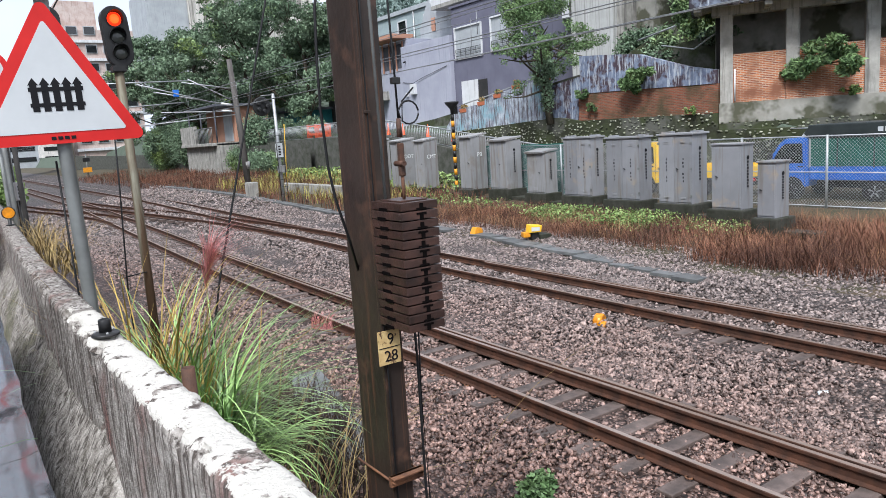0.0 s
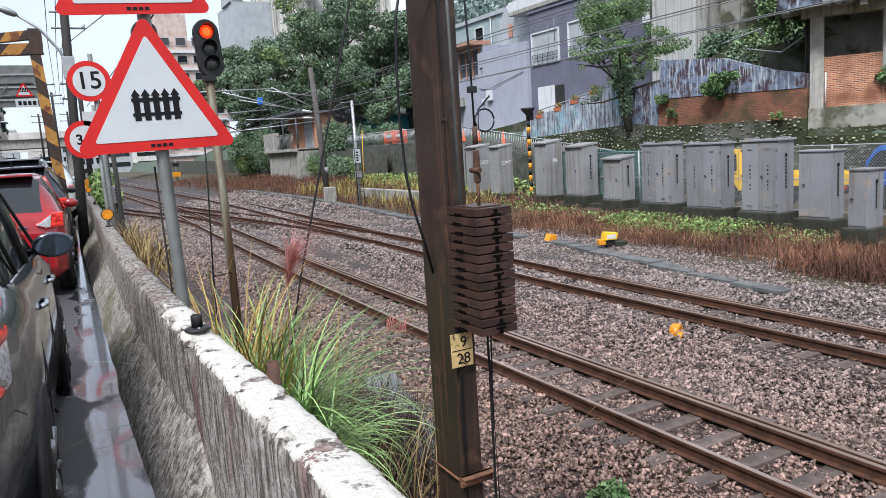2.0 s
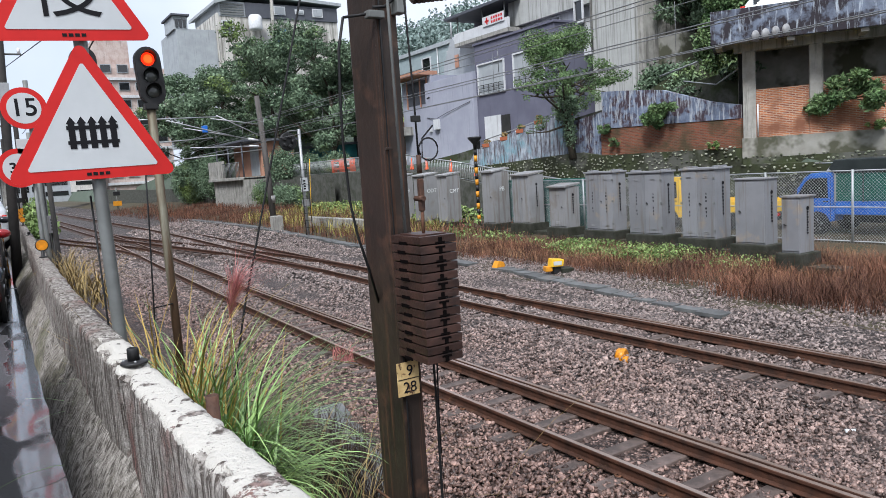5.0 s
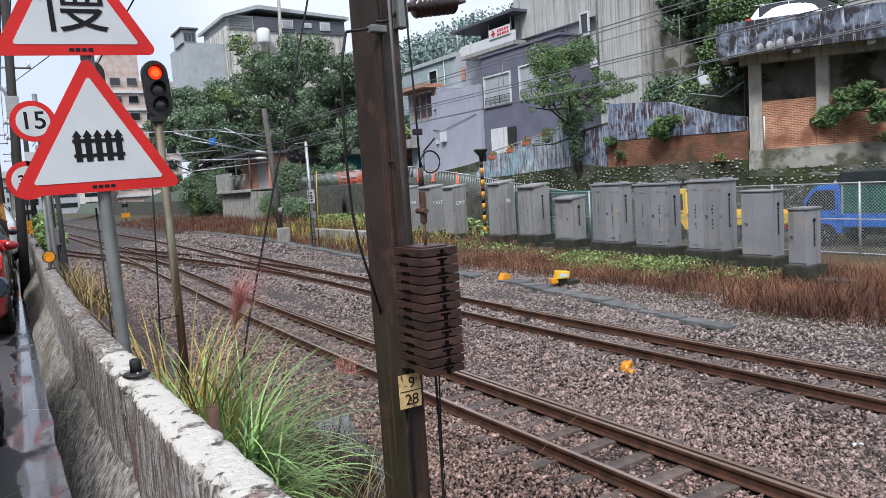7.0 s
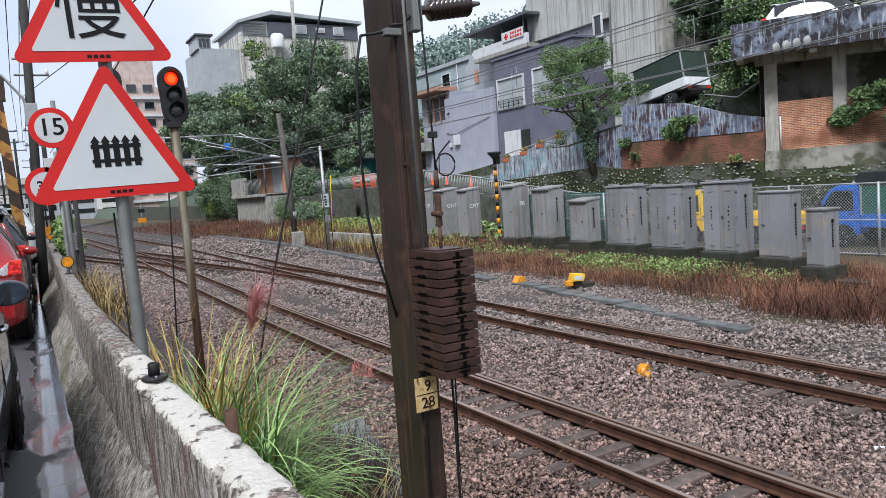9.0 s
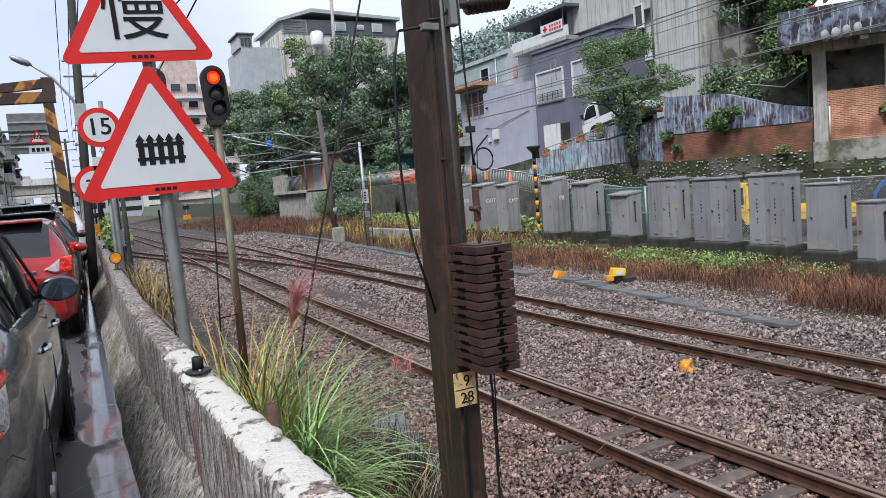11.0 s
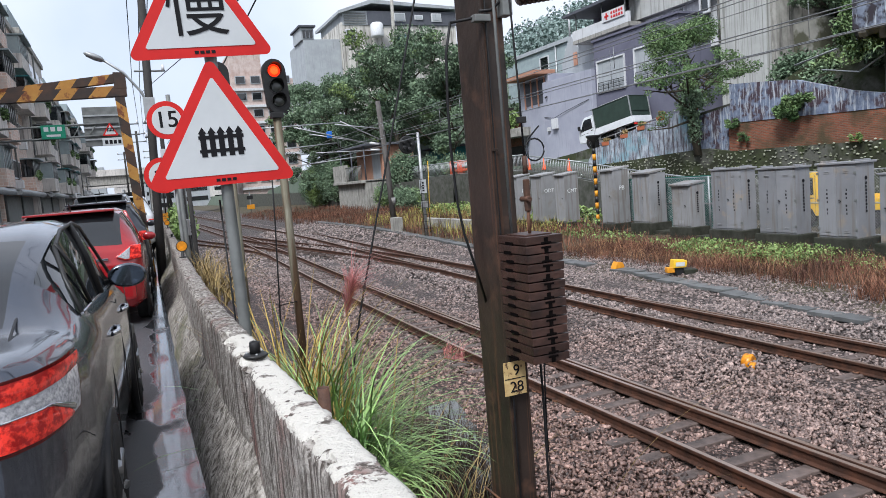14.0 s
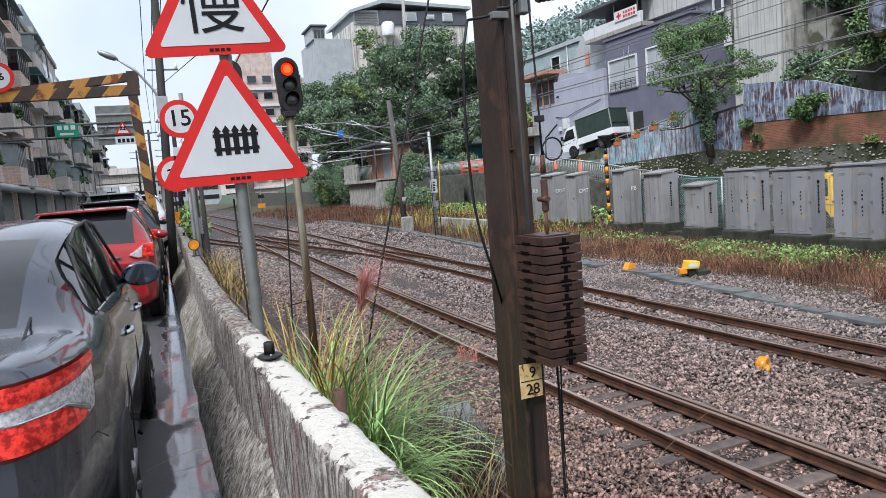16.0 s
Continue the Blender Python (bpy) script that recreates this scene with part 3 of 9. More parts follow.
def blades(name, roots, height, width, material, lean=0.5, droop=0.5, seg=4, wind=(0, 0)):
    """Grass blades that bend outwards."""
    n = len(roots)
    ang = rng.uniform(0, 2 * np.pi, n)
    ln = height * rng.uniform(0.5, 1.15, n)
    side = np.stack([-np.sin(ang), np.cos(ang)], 1)
    th0 = rng.uniform(0.02, 0.28, n) * (0.4 + lean)
    th1 = (0.5 + 1.6 * rng.uniform(0.2, 1.0, n)) * lean * (0.5 + droop)
    flat = np.stack([np.cos(ang), np.sin(ang)], 1) + np.array(wind) * 2.0
    p = roots.astype(float).copy()
    vs = []
    for k in range(seg + 1):
        t = k / seg
        if k:
            th = th0 + th1 * t ** 1.3
            p = p + np.concatenate([flat * (np.sin(th) * ln / seg)[:, None], (np.cos(th) * ln / seg)[:, None]], 1)
        w = width * (1 - t) ** 0.7 + 0.0008
        s3 = np.concatenate([side * w / 2, np.zeros((n, 1))], 1)
        vs += [p - s3, p + s3]
    v = np.stack(vs, 1).reshape(-1, 3)
    i = np.arange(n)[:, None] * (2 * seg + 2)
    f = np.concatenate([i + [2 * k, 2 * k + 1, 2 * k + 3, 2 * k + 2] for k in range(seg)], 1).reshape(-1, 4)
    return raw(name, v.tolist(), f.tolist(), material)


def ss(a, b, v):
    k = np.clip((v - a) / (b - a), 0, 1)
    return k * k * (3 - 2 * k)


def bend(y):
    """How far the two tracks have swung to the right at y."""
    return 1.6 * ss(8, 62, y)


def road_bend(y):
    return 0.030 * max(0.0, y - 5.0)


# ---- ground ----
GX = [-1500, -60, 0.3, 0.62, 1.0, 1.7, 2.6, 4.0, 7.7, 8.6, 11.6, 12.3, 13.2, 15.0, 17.0, 18.3, 24.6, 26.5, 29.0, 30.5, 32, 34, 36, 39, 43, 48, 54, 60, 68, 78, 90, 120, 300, 1500]
GY = [-1500, -60, -20, -8, 0, 8, 12, 16, 20, 24, 28, 32, 36, 40, 46, 52, 58, 66, 76, 88, 100, 120, 150, 200, 300, 600, 1500]
PX = [-1500, 0.3, 0.62, 1.0, 1.7, 2.6, 7.7, 8.6, 11.6, 12.3, 15.0, 17.0, 18.3, 1500]
PZ = [-0.06, -0.06, -0.75, -1.0, -1.45, -1.88, -1.91, -1.67, -1.66, -1.52, -1.25, -1.15, -0.92, -0.92]


def ground_z(x, y):
    z = float(np.interp(x - (bend(y) if 2 < x < 18 else 0), PX, PZ))
    z += 0.35 * ss(20, 44, y) * ss(11, 13, x) * (1 - ss(22, 26, x))
    z += 3.0 * ss(24.8, 25.0, x) * ss(10, 18, y)
    z += 16.0 * ss(29, 74, x) * (1 - 0.75 * ss(120, 320, x)) * (1 - 0.32 * ss(58, 80, y)) * (1 - ss(85, 135, y))
    z += 5.0 * ss(29.5, 34, x) * (1 - ss(25, 32, y)) * ss(18.5, 21, y)
    z += 9.0 * ss(22, 32, x) * ss(56, 82, y) * (1 - ss(105, 135, y))
    return z


def build_ground():
    verts = [(x, y, ground_z(x, y)) for y in GY for x in GX]
    nx = len(GX)
    faces, mats = [], []
    for j in range(len(GY) - 1):
        for i in range(nx - 1):
            faces.append((j * nx + i, j * nx + i + 1, (j + 1) * nx + i + 1, (j + 1) * nx + i))
            xm = (GX[i] + GX[i + 1]) / 2
            xm -= float(bend((GY[j] + GY[j + 1]) / 2)) if 2 < xm < 18 else 0
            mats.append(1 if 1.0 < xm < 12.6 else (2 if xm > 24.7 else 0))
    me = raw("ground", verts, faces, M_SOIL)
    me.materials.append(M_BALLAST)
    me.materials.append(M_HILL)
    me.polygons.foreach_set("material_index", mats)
    tagged(new("ground", me), "brown soil verge, ballast bed and wooded hillside", "ground", kind="structure")


build_ground()


# ---- street beside the railway ----
def build_road():
    bm = bmesh.new()
    ys = [-40, -10] + list(np.arange(-4, 30, 1.0)) + [40, 60, 90, 140, 220]
    rows = [[bm.verts.new((x + road_bend(y), y, z)) for x, z in ((-9.5, 0.0), (-6, 0.02), (-3, 0.03), (-0.8, 0.012), (0.22, 0.0), (0.5, 0.0))] for y in ys]
    for a, b in zip(rows, rows[1:]):
        for i in range(5):
            bm.faces.new((a[i], a[i + 1], b[i + 1], b[i]))
    solid("road", bm, M_ROAD, "wet dark asphalt road with puddles along the kerb wall", "road", kind="structure")
    bm = bmesh.new()
    for y0, y1 in ((-30, 60), (60.01, 150)):
        box(bm, -14, y0, -0.05, -9.4 + 0.5 * (y0 > 0), y1, 0.14, 0.02)
    solid("pavement", bm, M_CONC, "narrow grey concrete pavement before the apartment houses", "pavement", kind="structure")


build_road()

WY = [-6, 1.7, 3.5, 5.5, 7, 11, 24, 60, 110]
WX = [0.64, 0.62, 0.585, 0.58, 0.60, 0.71, 1.10, 2.2, 3.8]


def wall_x(y):
    return float(np.interp(y, WY, WX))


def build_wall():
    """The low parapet between street and railway: chipped coping, uneven face, joints."""
    ys = list(np.arange(-16, -3, 0.2)) + list(np.arange(-3, 9, 0.045)) + list(np.arange(9, 26, 0.15)) + list(np.arange(26, 110, 1.5))
    prof = [(-0.16, -0.05), (-0.16, 0.15), (-0.16, 0.32), (-0.16, 0.48), (-0.16, 0.60), (-0.16, 0.70), (-0.16, 0.77), (-0.158, 0.805), (-0.145, 0.82),
            (-0.12, 0.822), (-0.085, 0.822), (-0.05, 0.822), (-0.022, 0.82), (-0.004, 0.808), (0.0, 0.775), (0.0, 0.6), (0.0, 0.2), (0.0, -0.9)]
    verts = []
    for y in ys:
        x0 = wall_x(y)
        j = min(abs((y - 0.4) % 3.05), abs(3.05 - (y - 0.4) % 3.05))
        joint = 0.02 * (j < 0.03)
        for px_, pz in prof:
            p = Vector((px_ * 3, y * 2.2, pz * 3))
            n1 = noise.noise(p * 1.2)
            n2 = noise.noise(Vector((px_ * 9, y * 8, pz * 9)))
            n3 = noise.noise(Vector((px_ * 25, y * 24, pz * 25)))
            edge = max(0.0, 1 - abs(pz - 0.815) / 0.03) * (1.0 if px_ in (-0.16, -0.158, -0.145, -0.004, 0.0) else 0.0)
            chip = max(0.0, n2 + 0.6 * n3 - 0.16) * 0.10 * edge
            top = pz > 0.8
            dz = -chip + (0.006 * n1 + 0.006 * n2 + 0.003 * n3 if top else 0) - (joint if top else 0)
            s = -1 if px_ < -0.08 else 1
            dx = (0.010 * n1 + 0.006 * n2 + 0.003 * n3) * (0 if top and -0.14 < px_ < -0.02 else 1) - s * chip * 0.8 - s * joint * (0 if top else 1)
            verts.append((x0 + px_ + dx, y, pz + dz))
    m = len(prof)
    faces = [(i * m + k, i * m + k + 1, (i + 1) * m + k + 1, (i + 1) * m + k) for i in range(len(ys) - 1) for k in range(m - 1)]
    me = raw("wall_trackside", verts, faces, M_WALL, True)
    ob = tagged(new("wall_trackside", me), "low concrete wall with flaking white coping and dark streaks", "wall", kind="structure")
    # sloping mortar fillet at its foot
    ys = list(np.arange(3.02, 9, 0.05)) + list(np.arange(9, 26, 0.2)) + list(np.arange(26, 110, 2.0))
    verts = []
    for y in ys:
        x0 = wall_x(y) - 0.165
        toe = min(x0 - 0.06, 0.232 + road_bend(y) * 0.6 + 0.02 * noise.noise(Vector((0, y * 1.7, 3))))
        h = 0.42 + 0.06 * noise.noise(Vector((5, y * 1.3, 0))) - 0.25 * max(0, 1 - (y - 3.02) / 0.25)
        for k in range(7):
            t = k / 6
            q = noise.noise(Vector((t * 5, y * 6, 9))) * 0.018 + noise.noise(Vector((t * 14, y * 17, 2))) * 0.006
            verts.append((toe + (x0 + 0.03 - toe) * t - q * (0 < k), y, h * t ** 0.85 + q * (k < 6) * (k > 0) - 0.01 * (k == 0)))
    faces = [(i * 7 + k, i * 7 + k + 1, (i + 1) * 7 + k + 1, (i + 1) * 7 + k) for i in range(len(ys) - 1) for k in range(6)]
    faces.append(tuple(range(6, -1, -1)))
    fil = new("mortar_fillet", raw("mortar_fillet", verts, faces, M_FILLET, True))
    fil.parent = ob
    tagged(fil, "rough sloping mortar fillet")


M_FILLET = mat("rough_mortar", (0.40, 0.37, 0.335), 0.9, (0.18, 0.16, 0.14), 16, bump=1.0, bscale=42, streak=((0.070, 0.060, 0.050), 0.52, (22, 44, 14)), col3=(0.12, 0.115, 0.07), scale3=1.0, lo3=0.5, hi3=0.65)
build_wall()


def flange_stub(y):
    """A black tube stub on a round flange, bolted to the coping: the foot of a lost reflector post."""
    root = thing("reflector_base", "black plastic reflector post stub bolted on the coping", "post base", m=pose(wall_x(y) - 0.075, y, 0.822))
    bm = bmesh.new()
    disc_turn(bm, [(0.060, 0.0), (0.062, 0.006), (0.056, 0.012), (0.030, 0.016)], 28)
    part("flange", bm, M_BLACK, root)
    bm = bmesh.new()
    disc_turn(bm, [(0.027, 0.014), (0.026, 0.070), (0.022, 0.074), (0.019, 0.060)], 24)
    part("stub", bm, M_BLACK, root)
    for a in (0.5, 2.6, 4.7):
        bm = bmesh.new()
        disc_turn(bm, [(0.006, 0.010), (0.006, 0.019), (0.003, 0.021)], 6, Matrix.Translation((0.046 * math.cos(a), 0.046 * math.sin(a), 0)))
        part("bolt", bm, M_GALV, root)


flange_stub(3.54)


def reflector(y, k=1.0):
    root = thing("delineator", "round amber reflector on a short black post on the wall", "reflector", "reflectors along the wall", m=pose(wall_x(y) - 0.07, y, 0.822))
    bm = bmesh.new()
    disc_turn(bm, [(0.05, 0.0), (0.05, 0.012), (0.022, 0.016), (0.022, 0.09), (0.018, 0.095)], 16)
    part("post", bm, M_BLACK, root)
    face = Matrix.Translation((0, 0, 0.16)) @ Matrix.Rotation(radians(90), 4, 'X')
    bm = bmesh.new()
    disc_turn(bm, [(0.078, -0.012), (0.080, 0.0), (0.078, 0.010), (0.070, 0.012)], 28, face)
    part("rim", bm, M_BLACK, root)
    bm = bmesh.new()
    disc_turn(bm, [(0.069, 0.0125), (0.067, 0.016)], 28, face)
    part("lens", bm, M_ORANGE, root, "amber lens")


for yy in (10.6, 23.0, 26.5, 30.0, 33.5):
    reflector(yy)
flange_stub(17.0)


# ---- the two railway tracks ----
def rail_mesh(bm, xc, ztop, y0, y1, step=1.5, off=None, head=False):
    """A flat-bottomed rail along y."""
    prof = [(-0.062, -0.153), (0.062, -0.153), (0.062, -0.142), (0.012, -0.128), (0.009, -0.045), (0.033, -0.036), (0.034, -0.006), (0.028, 0.0), (-0.028, 0.0), (-0.034, -0.006), (-0.033, -0.036), (-0.009, -0.045), (-0.012, -0.128), (-0.062, -0.142)]
    if head:
        prof = [(-0.030, -0.004), (0.030, -0.004), (0.027, 0.0025), (-0.027, 0.0025)]
    ys = np.arange(y0, y1 + 0.01, step)
    prev = None
    for y in ys:
        dx = bend(y) if off is None else off(y)
        ring = [bm.verts.new((xc + dx + a, y, ztop + b)) for a, b in prof]
        if prev:
            for i in range(len(prof)):
                j = (i + 1) % len(prof)
                bm.faces.new((prev[i], prev[j], ring[j], ring[i]))
        prev = ring


def build_track(name, x1, x2, ztop, group, guard_x=None, guard_y=(-6, 26), shift=0.0):
    root = thing(name, "rusty rails on concrete sleepers in stone ballast", "railway track", group, kind="structure")
    for xc in (x1, x2):
        bm = bmesh.new()
        rail_mesh(bm, xc, ztop, -8, 205)
        r = part("rail", bm, M_RAIL, root, "rusty steel rail")
        bm = bmesh.new()
        rail_mesh(bm, xc, ztop, -8, 205, head=True)
        part("running_surface", bm, M_RAILTOP, r, "worn rail head")
    if guard_x:
        bm = bmesh.new()
        rail_mesh(bm, guard_x, ztop + 0.004, *guard_y)
        r = part("guard_rail", bm, M_RAIL, root, "guard rail beside the running rail")
        bm = bmesh.new()
        rail_mesh(bm, guard_x, ztop + 0.004, *guard_y, head=True)
        part("running_surface", bm, M_RAILTOP, r)
    # sleepers
    bm = bmesh.new()
    xc = (x1 + x2) / 2
    prism(bm, [(-1.0, -0.30), (1.0, -0.30), (1.0, -0.152), (0.45, -0.150), (0.35, -0.158), (-0.35, -0.158), (-0.45, -0.150), (-1.0, -0.152)], -0.095, 0.095, bevel=0.012)
    me = finish("sleeper", bm, M_SLEEPER)
    clip = bmesh.new()
    for s in (-1, 1):
        tube(clip, [(0.068 * s, -0.03, -0.130), (0.11 * s, -0.035, -0.125), (0.125 * s, 0.0, -0.128), (0.11 * s, 0.035, -0.125), (0.068 * s, 0.03, -0.130)], 0.011, 5)
    cme = finish("rail_clip", clip, M_RUST)
    rr = random.Random(3)
    y, count = -3.0 + shift, 0
    far_v, far_f = [], []
    while y < 150:
        if count < 110:
            ob = new("sleeper", me)
            ob.parent = root
            ob.matrix_basis = pose(xc + bend(y), y + rr.uniform(-.02, .02), ztop + rr.uniform(-.012, .004), 0, 0, rr.uniform(-.5, .5))
            if y < 16:
                for x in (x1, x2):
                    c = new("rail_clip", cme)
                    c.parent = root
                    c.matrix_basis = pose(x + bend(y), y, ztop)
        else:
            b = len(far_v)
            for dx, dy, dz in ((-1, -.11, -.3), (1, -.11, -.3), (1, .11, -.3), (-1, .11, -.3), (-1, -.11, -.165), (1, -.11, -.165), (1, .11, -.165), (-1, .11, -.165)):
                far_v.append((xc + bend(y) + dx, y + dy, ztop + dz))
            far_f += [tuple(b + i for i in q) for q in ((4, 5, 6, 7), (0, 1, 5, 4), (1, 2, 6, 5), (2, 3, 7, 6), (3, 0, 4, 7))]
        y += 0.6
        count += 1
    ob = new("far_sleepers", raw("far_sleepers", far_v, far_f, M_SLEEPER))
    ob.parent = root
    tagged(ob, kind="stuff")
    return root


NEAR_Z, FAR_Z = -1.70, -1.48
build_track("railway_track", 5.61, 6.72, NEAR_Z, "railway tracks", guard_x=6.60)
build_track("railway_track", 9.30, 10.42, FAR_Z, "railway tracks", guard_x=10.30, guard_y=(-6, 14.5), shift=0.25)


def build_crossover():
    """Turnout rails that lead from the near track over to the far one."""
    root = thing("crossover_track", "turnout rails crossing between the two tracks", "railway track", "railway tracks", kind="structure")
    for xc in (9.30, 10.42):
        off = lambda y: bend(y) - 3.70 * ss(20, 64, y)
        bm = bmesh.new()
        rail_mesh(bm, xc, FAR_Z + 0.01, 22, 63, 1.0, off)
        for v in bm.verts:
            v.co.z -= (FAR_Z - NEAR_Z) * float(ss(20, 64, v.co.y))
        part("rail", bm, M_RAIL, root)
    off = lambda y: bend(y) - 3.6 * ss(38, 64, y)
    for xc in (5.61, 6.72):
        bm = bmesh.new()
        rail_mesh(bm, xc, NEAR_Z + 0.02, 38, 66, 1.0, off)
        part("rail", bm, M_RAIL, root)
    for i in range(26):
        y = 28 + 1.3 * i
        bx("timber_sleeper", root, M_SLEEPER, -1.0, -0.12, -0.12, 1.1, 0.12, 0.0, 0.01, m=pose(9.86 + bend(y) - 3.7 * float(ss(20, 64, y)), y + 0.3, FAR_Z - 0.15 - 0.22 * float(ss(20, 64, y))))


build_crossover()


def build_stones():
    """Loose crushed stone on the ballast bed."""
    def scatter(n, x0, x1, y0, y1, lo, hi):
        x, y = rng.uniform(x0, x1, n), rng.uniform(y0, y1, n)
        x = x + bend(y)
        return np.stack([x, y, np.zeros(n)], 1), rng.uniform(lo, hi, n)
    sets = [scatter(35500, 2.2, 8.6, 0.3, 9.5, 0.022, 0.040), scatter(26000, 2.4, 12.2, 9.5, 18, 0.024, 0.044),
            scatter(20000, 7.2, 12.6, 2.0, 12, 0.022, 0.040), scatter(31000, 2.4, 12.8, 18, 34, 0.030, 0.054), scatter(11000, 2.4, 12.8, 34, 62, 0.055, 0.09), scatter(15000, 11.8, 13.9, 2.5, 22, 0.022, 0.042),
            scatter(5000, 1.2, 2.6, 1.5, 12, 0.015, 0.035)]
    pos = np.concatenate([s[0] for s in sets])
    size = np.concatenate([s[1] for s in sets])
    pos[:, 2] = np.interp(pos[:, 0] - bend(pos[:, 1]), PX, PZ) + 0.35 * ss(20, 44, pos[:, 1]) * ss(11, 13, pos[:, 0])
    # heaps on the shoulders, hollow between the rails
    pos[:, 2] += 0.03 * np.sin(pos[:, 0] * 2.1 + pos[:, 1] * 0.7) * np.sin(pos[:, 1] * 1.3) + rng.uniform(-0.01, 0.025, len(pos))
    xs = pos[:, 0] - bend(pos[:, 1])
    # keep the rail foot free
    keep = np.ones(len(pos), bool)
    for r in (5.61, 6.72, 6.60, 9.30, 10.42):
        keep &= np.abs(xs - r) > 0.075
    # sleepers show between and beside the rails of the near track
    for xc, sh, amt in ((6.165, 0.0, 0.34), (9.86, 0.25, 0.08)):
        ph = np.abs((pos[:, 1] + 3.0 - sh + 0.3) % 0.6 - 0.3)
        on = (ph < 0.125) & (np.abs(xs - xc) < 0.97)
        keep &= ~(on & (rng.uniform(0, 1, len(pos)) < amt))
    pos, size = pos[keep], size[keep]
    n = len(pos)
    cube = np.array([(-1, -1, -1), (1, -1, -1), (1, 1, -1), (-1, 1, -1), (-1, -1, 1), (1, -1, 1), (1, 1, 1), (-1, 1, 1)], float) * 0.62
    v = cube[None] * rng.uniform(0.55, 1.35, (n, 1, 3)) * np.array([1.2, 0.95, 0.62]) + rng.uniform(-0.30, 0.30, (n, 8, 3))
    q = rng.normal(size=(n, 4)) * np.array([1.0, 0.42, 0.42, 1.0])
    q /= np.linalg.norm(q, axis=1)[:, None]
    w, x, y, z = q.T
    R = np.stack([1 - 2 * (y * y + z * z), 2 * (x * y - w * z), 2 * (x * z + w * y), 2 * (x * y + w * z), 1 - 2 * (x * x + z * z), 2 * (y * z - w * x), 2 * (x * z - w * y), 2 * (y * z + w * x), 1 - 2 * (x * x + y * y)], 1).reshape(n, 3, 3)
    v = np.einsum('nij,nkj->nki', R, v) * size[:, None, None] + pos[:, None, :]
    quads = np.array([(0, 3, 2, 1), (4, 5, 6, 7), (0, 1, 5, 4), (1, 2, 6, 5), (2, 3, 7, 6), (3, 0, 4, 7)])
    f = (np.arange(n)[:, None, None] * 8 + quads[None]).reshape(-1, 4)
    me = bpy.data.meshes.new("ballast_stones")
    me.vertices.add(n * 8)
    me.vertices.foreach_set("co", v.reshape(-1))
    me.loops.add(len(f) * 4)
    me.loops.foreach_set("vertex_index", f.reshape(-1).astype(np.int32))
    me.polygons.add(len(f))
    me.polygons.foreach_set("loop_start", np.arange(0, len(f) * 4, 4, dtype=np.int32))
    me.update(calc_edges=True)
    me.materials.append(M_STONE)
    tagged(new("ballast_stones", me), "angular brown and grey crushed stone ballast, wet", "gravel", kind="stuff")


build_stones()


